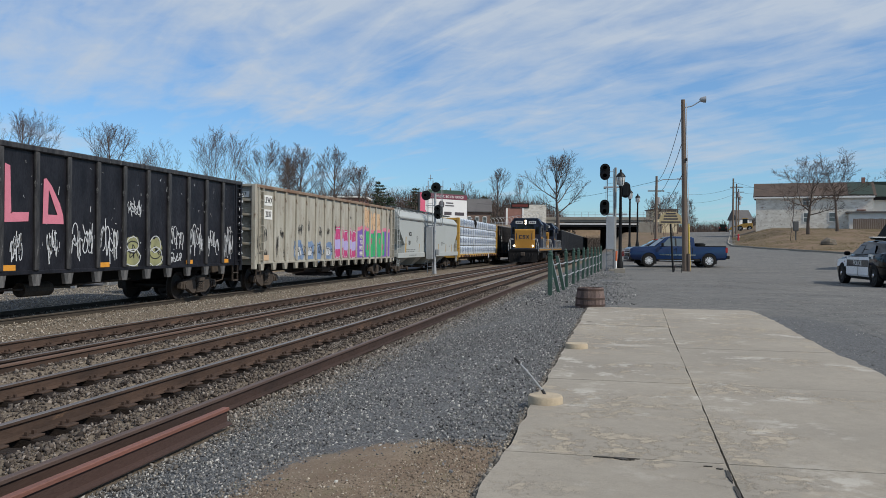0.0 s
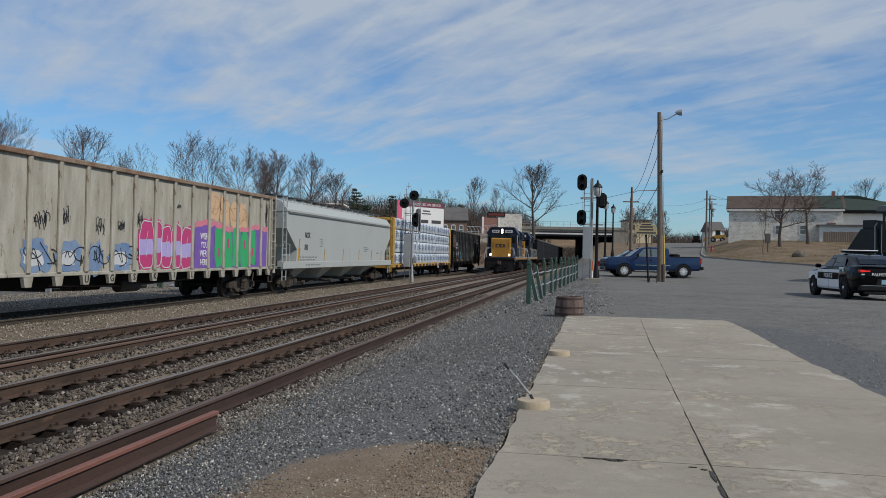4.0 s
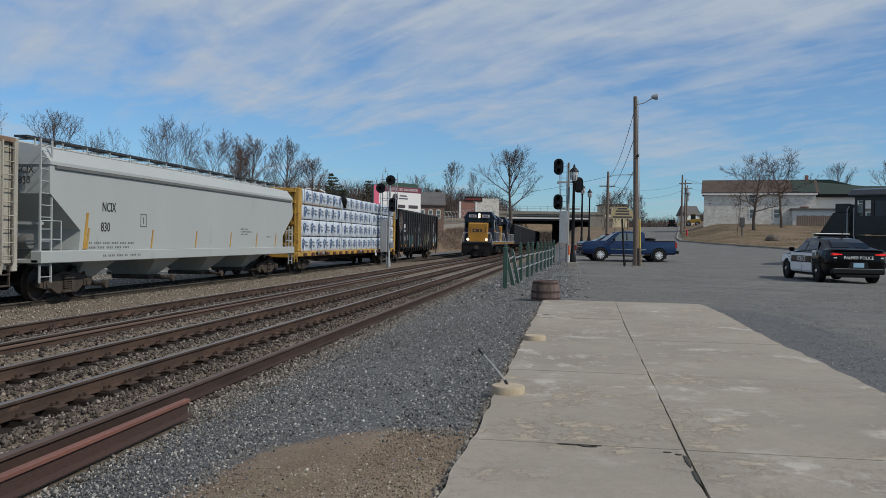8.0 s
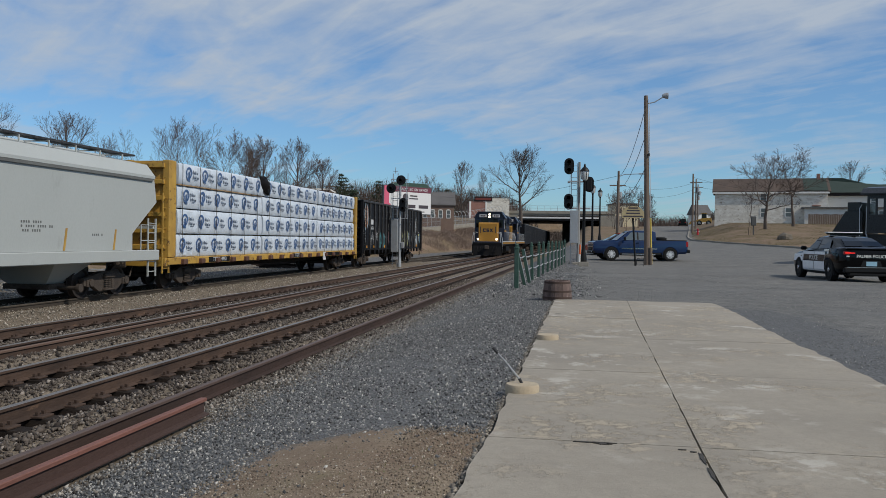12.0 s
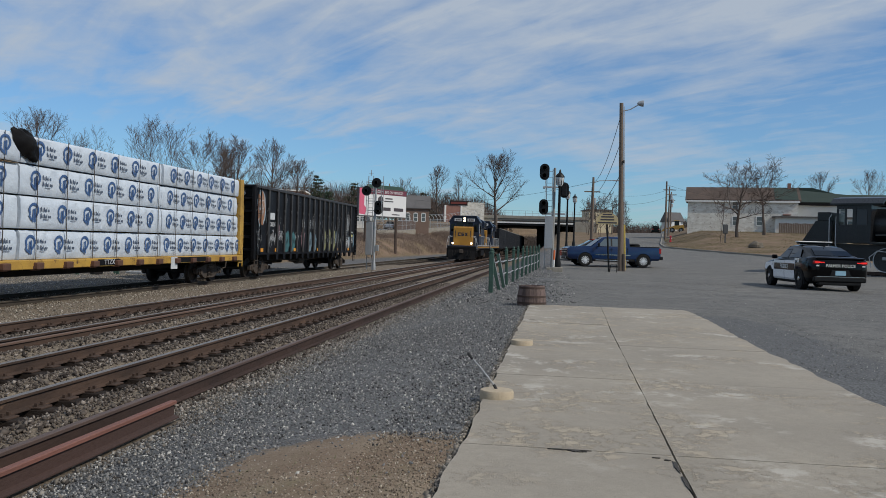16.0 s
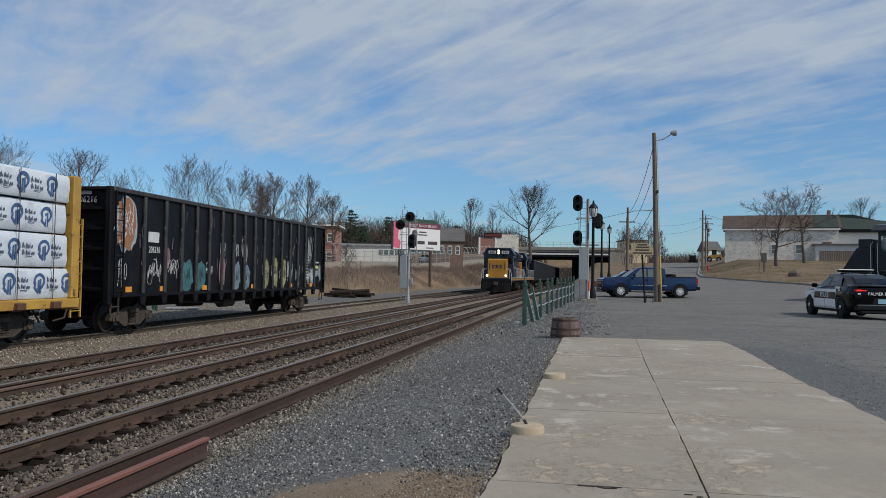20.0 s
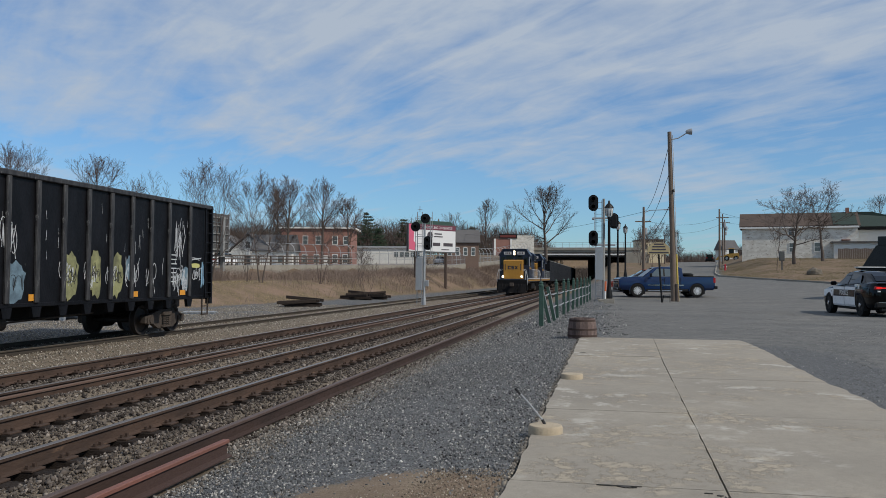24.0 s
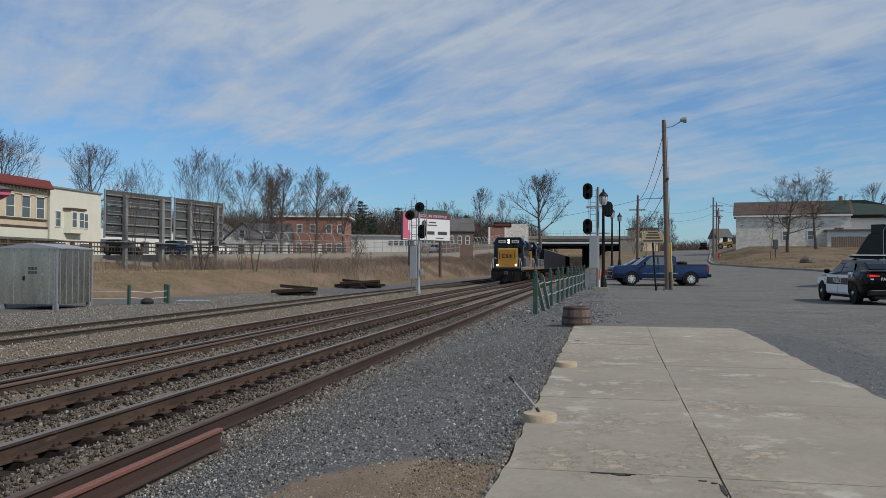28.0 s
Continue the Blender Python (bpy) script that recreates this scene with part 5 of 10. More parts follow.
    strokes_part(car, g, M["rustorange"], "brown sprayed outline")
    g = Geo()
    for k, (y, z, w, h) in enumerate(((28.2, 1.75, 0.35, 0.7), (29.8, 1.9, 0.3, 0.45), (29.45, 1.15, 0.2, 0.9), (30.1, 1.2, 0.4, 0.35), (31.6, 2.05, 0.55, 0.5), (32.6, 2.1, 0.25, 0.6), (34.0, 2.0, 0.35, 0.5), (35.0, 2.1, 0.3, 0.4),
                                      (35.95, 2.2, 0.25, 0.55), (38.0, 2.9, 0.4, 0.2), (45.1, 2.5, 0.25, 1.2), (27.75, 1.3, 0.25, 0.8), (28.3, 1.15, 0.3, 0.4))):
        strokes_part(car, scrawl(Geo(), y - y0, z, w, h, x2 + 0.002, 0.03, 200 + k, 3), M["inkblack"], "black sprayed tag")
    part("reflector", Geo().box(x, x + 0.008, 28.3 - y0, 28.75 - y0, 1.12, 1.32), M["peach"], car, "faded placard")
    for ch, y in (("U", 33.58), ("G", 34.7), ("S", 35.78), ("K", 36.88), ("I", 38.0), ("L", 39.15), ("L", 40.28)):
        side_text(car, ch, 0.26, y - y0, 0.90, 1.56, M["inkblack"], 1.0, "black sprayed sill letter")
    MOVING.append((car, y0))


def car_e():
    y0, L = 98.3, 18.2
    posts = [y - y0 for y in (90.99, 92.2, 93.22, 94.2, 95.13, 96.1, 97.05, 98.0, 98.95, 99.88, 100.82, 101.78, 102.74, 103.7, 104.67, 105.9)]
    car = gondola("gondola_car", "black high-sided gondola car with pale sprayed tags along its foot", L, 3.95, 1.07, M["black"], posts, 0.30, "black end sheet with heavy ribs")
    x = 1.512
    g = Geo()
    blob(g, 90.1 - y0, 3.0, 1.05, 1.5, x, 5, 22, 0.12, 0.8)
    strokes_part(car, g, M["halo"], "pale blue-white sprayed halo")
    g = Geo()
    blob(g, 90.1 - y0, 3.0, 0.92, 1.34, x + 0.004, 5, 26, 0.2, 0.75)
    strokes_part(car, g, M["rustorange"], "brown-orange sprayed bubble letter")
    g = Geo()
    stroke(g, [(89.75 - y0 + 0.30 * math.sin(k * 0.42), 2.75 - 0.24 * math.cos(k * 0.42)) for k in range(12)], 0.035, x + 0.008)
    for dy in (-0.12, 0.1, 0.28):
        stroke(g, [(90.1 - y0 + dy, 3.55), (90.16 - y0 + dy, 3.3), (90.05 - y0 + dy, 3.0), (90.2 - y0 + dy * 0.8, 2.7)], 0.03, x + 0.008)
    strokes_part(car, g, M["chalk"], "white sprayed inner lines")
    g = Geo()
    scrawl(g, 89.8 - y0, 2.6, 0.6, 0.9, x + 0.008, 0.04, 11, 2)
    for k, (y, z, w, h) in enumerate(((91.25, 1.25, 0.75, 0.9), (92.45, 1.5, 0.6, 0.6), (94.95, 1.6, 0.5, 0.5), (96.0, 2.2, 0.4, 0.6), (97.0, 2.0, 0.5, 1.0), (97.8, 2.0, 0.5, 1.1), (99.75, 1.3, 0.5, 0.9), (100.7, 1.3, 0.5, 0.8),
                                      (101.6, 1.4, 0.5, 0.7), (102.5, 1.25, 0.6, 1.0), (103.5, 1.2, 0.5, 0.9), (104.95, 1.1, 0.4, 0.9), (89.75, 1.2, 0.4, 0.9), (105.4, 1.2, 0.4, 0.9))):
        strokes_part(car, scrawl(Geo(), y - y0, z, w, h, x + 0.002, 0.028, 300 + k, 3), M["chalk"], "white sprayed tag")
    rg = random.Random(8)
    for k in range(50):
        y, z = rg.uniform(89.3, 106.5) - y0, rg.uniform(2.0, 3.6)
        stroke(g, [(y, z), (y + rg.uniform(-0.03, 0.03), z - rg.uniform(0.1, 0.4))], rg.uniform(0.005, 0.014), x)
    tagged(part("scratches", g, M["chalk"], car, "white scratches and drips"), "white scratches and drips", kind="stuff")
    for k in range(7):
        part("stencil_line", Geo().box(x, x + 0.004, 104.85 - y0, 105.15 - y0, 2.3 - 0.13 * k, 2.33 - 0.13 * k), M["chalk"], car, "white stencilled line")
    for mat, label, items in (("dimteal", "teal sprayed shape", ((93.65, 1.6, 0.75, 0.95), (94.6, 1.6, 0.75, 0.9))), ("dimpink", "dusty pink sprayed shape", ((92.35, 2.1, 0.4, 0.6), (96.2, 1.75, 0.5, 1.1))),
                              ("dimblue", "pale blue sprayed shape", ((97.4, 1.6, 0.6, 0.95), (98.3, 1.55, 0.6, 0.9), (102.7, 1.9, 0.4, 0.7), (105.7, 1.6, 0.5, 0.7))), ("dimlemon", "lemon sprayed shape", ((100.2, 1.7, 0.55, 1.1), (101.15, 1.75, 0.5, 1.2), (102.1, 1.7, 0.5, 1.1)))):
        for k, (y, z, w, h) in enumerate(items):
            strokes_part(car, blob(Geo(), y - y0, z, w, h, x + 0.001, k + len(mat), 20, 0.15, 0.8), M[mat], label)
    g = Geo()
    for y, z in ((97.4, 1.6), (98.3, 1.55), (100.2, 1.7), (101.15, 1.75), (102.1, 1.7), (93.65, 1.6), (94.6, 1.6)):
        scrawl(g, y - y0 - 0.18, z - 0.3, 0.36, 0.6, x + 0.006, 0.025, int(y * 10), 2)
    strokes_part(car, g, M["inkblack"], "black sprayed outlines")
    for y in (90.3, 92.15, 94.9, 98.9, 102.95, 105.55):
        part("reflector", Geo().box(x, x + 0.008, y - y0 - 0.18, y - y0 + 0.14, 1.13, 1.28), M["orange"], car, "orange reflector sheeting")
    rg = random.Random(31)
    g = Geo()
    for k in range(11):
        y, z = 105.05 - y0 + 0.045 * k + rg.gauss(0, 0.03), rg.uniform(2.9, 3.45)
        stroke(g, [(y, z), (y + rg.gauss(0, 0.05), z - 0.35), (y - 0.05 + rg.gauss(0, 0.05), z - rg.uniform(0.6, 1.3))], rg.uniform(0.012, 0.03), x + 0.003 + 0.0005 * k)
    strokes_part(car, g, M["chalk"], "white sprayed drips")
    for k, (y, z, w, h) in enumerate(((106.15, 1.55, 0.3, 0.45), (106.45, 1.5, 0.3, 0.5), (106.05, 2.18, 0.6, 0.1), (105.15, 1.2, 0.45, 0.75), (105.5, 1.25, 0.3, 0.5))):
        strokes_part(car, scrawl(Geo(), y - y0, z, w, h, x + 0.003, 0.035, 500 + k, 2), M["chalk"], "white sprayed tag")
    strokes_part(car, blob(Geo(), 106.35 - y0, 2.02, 0.5, 0.14, x + 0.002, 3, 16, 0.2, 0.6), M["lemon"], "yellow sprayed bar")
    strokes_part(car, blob(Geo(), 106.78 - y0, 1.75, 0.2, 0.85, x + 0.002, 9, 18, 0.25, 0.7), M["skyblue"], "bright blue sprayed strip")
    part("number_board", Geo().box(x, x + 0.006, 91.25 - y0, 91.85 - y0, 2.55, 2.85), M["chalk"], car, "painted-out pale patch")
    side_text(car, "206216", 0.27, 91.6 - y0, 2.33, x + 0.006, M["chalk"], 0.8)
    text_part("lettering", "206216", 0.24, M["chalk"], car, pose(0.75, -8.92, 3.60, 90, 0, 0), "", 0.9)
    part("number_board", Geo().box(0.35, 0.9, -8.92, -8.905, 3.74, 3.84), M["chalk"], car)
    MOVING.append((car, y0))


def car_c():
    y0 = 56.15
    car = thing("covered_hopper_car", pose(T3, 0, 0), "clean pale grey covered hopper car with black stencilled lettering", "freight car", "cars of the passing train")
    x = 1.54
    side = [(47.30, 3.42), (47.34, 2.66), (48.62, 1.78), (48.55, 1.28), (63.95, 1.28), (63.95, 1.75), (65.28, 2.68), (65.12, 3.42)]
    body = Geo()
    body.ext([(y - y0, z) for y, z in side], "x", -x, x)
    part("body", body, M["hopper"], car)
    roof = Geo().ext([(-x - 0.03, 3.36), (x + 0.03, 3.36), (x + 0.03, 3.44), (1.30, 3.78), (0.6, 3.92), (-0.6, 3.92), (-1.30, 3.78), (-x - 0.03, 3.44)], "y", 47.28 - y0, 65.14 - y0)
    part("roof", roof, M["hopper"], car, smooth=False)
    for s in (-1, 1):
        # dark strip below the roof edge holds the eave's shade in its colour
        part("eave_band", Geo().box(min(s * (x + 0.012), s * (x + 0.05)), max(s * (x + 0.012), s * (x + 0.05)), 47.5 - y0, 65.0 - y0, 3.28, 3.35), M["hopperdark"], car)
        part("side_sill", Geo().box(min(s * 1.30, s * 1.60), max(s * 1.30, s * 1.60), 46.95 - y0, 65.38 - y0, 0.97, 1.275, 0.02), M["hopper"], car)
        rib = Geo().ext([(-0.045, 1.30), (0.03, 1.30), (0.13, 1.85), (0.06, 1.85)], "x", min(s * x, s * (x + 0.012)), max(s * x, s * (x + 0.012))).mesh("safety_mark", M["yellow"])
        for y in (48.9, 52.3, 55.3, 58.2, 60.8, 63.0) if s > 0 else ():
            part("safety_mark", rib, None, car, "yellow reflective stripe", at=(0, y - y0, 0))
    big = Geo().ext([(48.72 - y0, 1.30), (48.83 - y0, 1.30), (48.98 - y0, 2.25), (48.88 - y0, 2.25)], "x", x, x + 0.014)
    part("safety_mark", big, M["yellow"], car, "yellow reflective stripe")
    for e in (-1, 1):
        ye = (46.95 if e < 0 else 65.38) - y0
        part("end_platform", Geo().box(-1.5, 1.5, min(ye, ye - e * 1.7), max(ye, ye - e * 1.7), 0.97, 1.06, 0.01), M["hopper"], car)
        # shade of the end cavity is put into the slope's darker grey
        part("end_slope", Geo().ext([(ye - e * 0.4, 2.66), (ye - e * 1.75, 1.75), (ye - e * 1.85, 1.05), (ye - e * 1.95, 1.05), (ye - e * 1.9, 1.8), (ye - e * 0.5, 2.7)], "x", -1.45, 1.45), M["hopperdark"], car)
        part("end_brace", Geo().box(-0.75, -0.68, min(ye - e * 0.2, ye - e * 0.12), max(ye - e * 0.2, ye - e * 0.12), 1.0, 3.4).box(0.68, 0.75, min(ye - e * 0.2, ye - e * 0.12), max(ye - e * 0.2, ye - e * 0.12), 1.0, 3.4)
             .box(-1.5, 1.5, min(ye - e * 0.2, ye - e * 0.14), max(ye - e * 0.2, ye - e * 0.14), 1.9, 1.97), M["hopper"], car)
        for q in (-1, 1):
            g = ladder_geo(q * 1.50, ye - e * 0.28 - 0.22, ye - e * 0.28 + 0.22, 0.5, 3.95 if e < 0 else 2.2, 12 if e < 0 else 6)
            part("ladder", g, M["hopper"], car)
            g = Geo().tube([(q * 1.5, ye - e * 0.9, 1.05), (q * 1.5, ye - e * 0.9, 2.0), (q * 1.5, ye - e * 0.1, 2.0), (q * 1.5, ye - e * 0.1, 1.05)], 0.02, 6)
            g.cyl((q * 1.5, ye - e * 0.9, 1.55), (q * 1.5, ye - e * 0.1, 1.55), 0.016, n=6)
            part("hand_rail", g, M["hopper"], car)
        coupler(car, ye, e)
        add_truck(car, e * 7.35)
    part("brake_cylinder", Geo().cyl((0.3, -8.6, 1.5), (0.9, -8.6, 1.5), 0.19).cyl((-0.5, -8.3, 1.4), (0.1, -8.3, 1.4), 0.14).box(-0.9, 0.9, -8.5, -8.3, 1.05, 1.3), M["hopperdark"], car, smooth=True)
    for y in (50.3, 54.25, 58.1, 61.9):
        g = Geo()
        w, d = 1.15, 0.85
        g.add([(-w, y - y0 - d, 1.0), (w, y - y0 - d, 1.0), (w, y - y0 + d, 1.0), (-w, y - y0 + d, 1.0), (-0.55, y - y0 - 0.35, 0.42), (0.55, y - y0 - 0.35, 0.42), (0.55, y - y0 + 0.35, 0.42), (-0.55, y - y0 + 0.35, 0.42)],
              [(0, 1, 5, 4), (1, 2, 6, 5), (2, 3, 7, 6), (3, 0, 4, 7), (4, 5, 6, 7), (0, 3, 2, 1)])
        ch = part("hopper_chute", g, M["hopper"], car)
        part("outlet_gate", Geo().box(-0.65, 0.65, y - y0 - 0.4, y - y0 + 0.4, 0.28, 0.42, 0.02).cyl((0.3, y - y0, 0.32), (1.25, y - y0, 0.32), 0.05).cyl((1.2, y - y0, 0.32), (1.3, y - y0, 0.32), 0.11), M["truck"], ch, "rusty outlet gate")
    rb = Geo().box(-0.98, 0.98, 0, 0.035, 3.985, 4.02).box(-0.98, -0.95, 0, 0.035, 3.84, 4.0).box(0.95, 0.98, 0, 0.035, 3.84, 4.0).mesh("roofwalk_bracket", M["hopper"])
    for k in range(16):
        part("roofwalk_bracket", rb, None, car, at=(0, -8.6 + 1.12 * k, 0))
    for s in (-1, 1):
        part("roofwalk", Geo().box(min(s * 0.62, s * 0.98), max(s * 0.62, s * 0.98), -8.9, 8.9, 4.02, 4.07), M["postworn"], car, "dark steel roof walkway")
    part("hatch_cover", Geo().box(-0.3, 0.3, -8.5, 8.5, 3.9, 4.02, 0.04), M["hopper"], car)
    side_text(car, "NCIX", 0.36, 49.95 - y0, 2.42, x + 0.008, M["inkblack"], 0.78)
    side_text(car, "830", 0.36, 49.78 - y0, 1.88, x + 0.008, M["inkblack"], 0.85)
    text_part("lettering", "NCIX\n830", 0.26, M["inkblack"], car, pose(0.9, 47.26 - y0, 3.1, 90, 0, 0), "", 0.8)
    g = Geo()
    for k, (a, b, z) in enumerate(((48.75, 51.4, 1.46), (48.75, 51.2, 1.34), (59.2, 60.0, 1.98), (59.2, 60.4, 1.88), (59.25, 60.0, 1.78), (61.9, 62.5, 1.70), (49.6, 50.9, 1.12), (51.0, 51.6, 1.12))):
        n = int((b - a) / 0.085)
        for i in range(n):
            if (i * 7 + k) % 5:
                g.box(x + 0.001, x + (0.005 if z > 1.2 else 0.065), a + i * 0.085 - y0, a + i * 0.085 + 0.045 - y0, z - 0.028, z + 0.028)
    tagged(part("stencil", g, M["hopperdark"], car, "small illegible stencilled data"), kind="stuff")
    g = Geo()
    for a, b, c, d in ((51.65, 52.0, 2.28, 2.31), (51.65, 52.0, 1.93, 1.96), (51.65, 51.68, 1.93, 2.31), (51.97, 52.0, 1.93, 2.31), (51.80, 51.85, 2.02, 2.22)):
        g.box(x + 0.001, x + 0.005, a - y0, b - y0, c, d)
    part("stencil", g, M["hopperdark"], car, "faint boxed stencil")
    MOVING.append((car, y0))


def print_meshes():
    e, w = Geo(), Geo()

    def band(pts, wd):
        stroke(e, pts, wd, 0.0)
    # a looped ring over a split stem
    band([(0.19 * math.cos(a) ** 1.0, 0.08 + 0.17 * math.sin(a)) for a in [math.radians(-35 + 25 * k) for k in range(11)]], 0.075)
    band([(0.155, -0.02), (0.10, -0.09), (0.03, -0.12)], 0.07)
    band([(-0.155, -0.02), (-0.19, -0.09), (-0.13, -0.16), (-0.05, -0.20)], 0.07)
    band([(-0.03, 0.10), (-0.035, -0.26)], 0.055)
    band([(0.045, 0.13), (0.045, -0.26)], 0.055)
    rg = random.Random(2)
    for c, n, wd in ((0.11, 6, 0.40), (-0.07, 7, 0.47)):
        for i in range(n):
            lw = wd / n
            a, tall = 0.30 + i * lw, (0.075 if i in (0, 2, 4) else 0.03) - (0.012 if i else 0)
            thin = 0.34 if i in (1, 4) else 0.62
            w.quad((0, a, c - 0.06), (0, a + lw * thin, c - 0.06), (0, a + lw * thin * 0.9, c + tall), (0, a + lw * 0.08, c + tall))
            if thin > 0.5:
                w.quad((0, a + lw * 0.62, c - 0.06 + 0.03 * rg.random()), (0, a + lw * 0.82, c - 0.06), (0, a + lw * 0.80, c + tall * 0.6), (0, a + lw * 0.6, c + tall * 0.6))
    w.quad((0, 0.40, -0.185), (0, 0.66, -0.185), (0, 0.66, -0.165), (0, 0.40, -0.165))
    em, wr = e.mesh("emblem", M["wrapblue"]), w.mesh("writing", M["inkblue"])
    for me in (em, wr):
        me.transform(Matrix.Diagonal((1, 0.9, 0.86, 1)))
    return em, wr


EMBLEM, WORDS = print_meshes()


def car_d():
    y0 = 77.0
    car = thing("centrebeam_car", pose(T3, 0, 0), "yellow centrebeam flat car loaded with white-wrapped lumber", "freight car", "cars of the passing train")
    h = 10.95
    part("deck", Geo().box(-1.45, 1.45, -h, h, 0.93, 1.03, 0.01), M["yellow"], car)
    for s in (-1, 1):
        part("side_sill", Geo().box(min(s * 1.42, s * 1.55), max(s * 1.42, s * 1.55), -h, h, 0.80, 1.02, 0.015), M["yellow"], car)
        winch = Geo().box(min(s * 1.5, s * 1.66), max(s * 1.5, s * 1.66), -0.14, 0.14, 0.80, 0.97, 0.02).cyl((s * 1.5, -0.16, 0.84), (s * 1.5, 0.16, 0.84), 0.07).mesh("strap_winch", M["rustred"])
        for k in range(17):
            part("strap_winch", winch, None, car, "rusty strap winch", at=(0, -10.0 + 1.25 * k, 0))
        part("bulkhead_post", Geo().box(min(s * 1.32, s * 1.55), max(s * 1.32, s * 1.55), -h, -h + 0.45, 1.03, 4.02, 0.02), M["yellow"], car)
        part("bulkhead_post", Geo().box(min(s * 1.32, s * 1.55), max(s * 1.32, s * 1.55), h - 0.3, h, 1.03, 4.02, 0.02), M["yellow"], car)
    for e in (-1, 1):
        part("bulkhead", Geo().box(-1.35, 1.35, min(e * (h - 0.05), e * (h - 0.18)), max(e * (h - 0.05), e * (h - 0.18)), 1.03, 4.0, 0.02), M["yellow"], car)
        beam = Geo().box(-1.4, 1.4, min(e * (h - 0.06), e * (h + 0.10)), max(e * (h - 0.06), e * (h + 0.10)), -0.07, 0.07, 0.01).mesh("bulkhead_beam", M["yellow"])
        for k in range(6):
            part("bulkhead_beam", beam, None, car, at=(0, 0, 1.35 + 0.5 * k))
        part("ladder", ladder_geo(1.45, e * (h + 0.02) - 0.2, e * (h + 0.02) + 0.2, 0.55, 3.0, 8), M["yellow"], car)
        coupler(car, e * (h - 0.1), e)
        add_truck(car, e * (h - 2.1))
        part("end_sill", Geo().box(-1.5, 1.5, min(e * (h - 0.2), e * (h + 0.12)), max(e * (h - 0.2), e * (h + 0.12)), 0.75, 1.03, 0.02), M["yellow"], car)
    part("centre_beam", Geo().box(-0.1, 0.1, -h + 0.3, h - 0.3, 1.03, 4.05), M["yellow"], car)
    part("centre_sill", Geo().box(-0.4, 0.4, -h + 0.2, h - 0.2, 0.55, 0.93, 0.02), M["blackdeep"], car)
    for a, b in ((-8.15, -6.45), (0.2, 1.4), (5.1, 7.6)):
        part("sill_mark", Geo().box(1.556, 1.562, a, b, 0.83, 1.0), M["blackdeep"], car, "black sill panel with lettering")
    side_text(car, "TTZX  4492", 0.19, -7.3, 0.915, 1.568, M["chalk"], 1.15)
    side_text(car, "TTZX", 0.19, 0.8, 0.915, 1.568, M["chalk"], 1.15)
    part("placard", Geo().box(1.56, 1.575, 4.6, 5.05, 0.62, 1.02), M["chalk"], car, "pale notice plate")
    layers = [(1.04, 1.74), (1.78, 2.55), (2.59, 3.30), (3.34, 4.0)]
    seams = [-10.3, -3.12, 4.05, 10.6]
    rg = random.Random(12)
    for s in (-1, 1):
        for k in range(3):
            for j, (z0, z1) in enumerate(layers):
                a, b = seams[k] + rg.uniform(0.02, 0.08), seams[k + 1] - rg.uniform(0.02, 0.08)
                if k == 2 and j == 0:
                    b += 0.42
                out = 1.44 + rg.uniform(-0.03, 0.06)
                n = 90
                g = Geo()
                prof = [(0.13, z0), (out - 0.03, z0), (out, z0 + 0.05), (out + 0.006, z0 + 0.2), (out + 0.01, (z0 + z1) / 2), (out + 0.004, z1 - 0.22), (out - 0.01, z1 - 0.06), (out - 0.06, z1), (0.13, z1)]
                verts, faces = [], []
                m = len(prof)
                for i in range(n + 1):
                    y = a + (b - a) * i / n
                    for q, (px, pz) in enumerate(prof):
                        w = (0.020 * noise.noise((y * 2.3, pz * 3 + k * 5, j * 3 + s)) + 0.018 * noise.noise((y * 6.1 + pz * 4, pz * 5, j + s)) + 0.010 * noise.noise((y * 11 - pz * 6, pz * 9, j + s))) if 0 < q < m - 1 else 0
                        sag = 0.012 * noise.noise((y * 0.8, j * 4.0, k * 3.0)) if q >= m - 2 else 0
                        verts.append((s * (px + w), y, pz + sag))
                for i in range(n):
                    for q in range(m):
                        q2 = (q + 1) % m
                        faces.append((i * m + q, i * m + q2, (i + 1) * m + q2, (i + 1) * m + q))
                faces.append(tuple(range(m)))
                faces.append(tuple(range(n * m, (n + 1) * m)))
                g.add(verts, faces)
                pk = part("lumber_pack", g, M["wrap"], car, "white plastic-wrapped bundle of lumber", smooth=True)
                if s > 0:
                    pitch = 1.17 if k < 2 else 1.02
                    xx, y, zc = out + 0.028, a + 0.38 + 0.1 * j, (z0 + z1) / 2
                    while y < b - 0.35:
                        part("emblem", EMBLEM, None, pk, "blue printed emblem", at=(xx, y, zc))
                        if y + 0.8 < b:
                            tagged(part("writing", WORDS, None, pk, "blue bars of print", at=(xx, y, zc)), kind="stuff")
                        y += pitch
    # a torn corner of the wrap on the top row
    flap = Geo()
    nu, nv = 9, 12
    for i in range(nu):
        for k in range(nv):
            u, v = i / (nu - 1), k / (nv - 1)
            wide = 0.42 * math.sin(math.pi * (0.15 + 0.8 * v)) ** 0.7
            yy = -3.35 + 0.75 * v + (u - 0.5) * wide * 1.6
            zz = 4.10 - 0.72 * v ** 1.2 + (u - 0.5) * 0.30 * math.sin(3 * v)
            flap.v.append((1.50 + 0.16 * math.sin(math.pi * v) * math.sin(math.pi * u) + 0.06 * noise.noise((u * 5, v * 6, 2.0)), yy + 0.05 * noise.noise((u * 4, v * 5, 7.0)), zz + 0.06 * noise.noise((u * 5, v * 4, 4.0))))
    flap.f += [(i * nv + k, i * nv + k + 1, (i + 1) * nv + k + 1, (i + 1) * nv + k) for i in range(nu - 1) for k in range(nv - 1)]
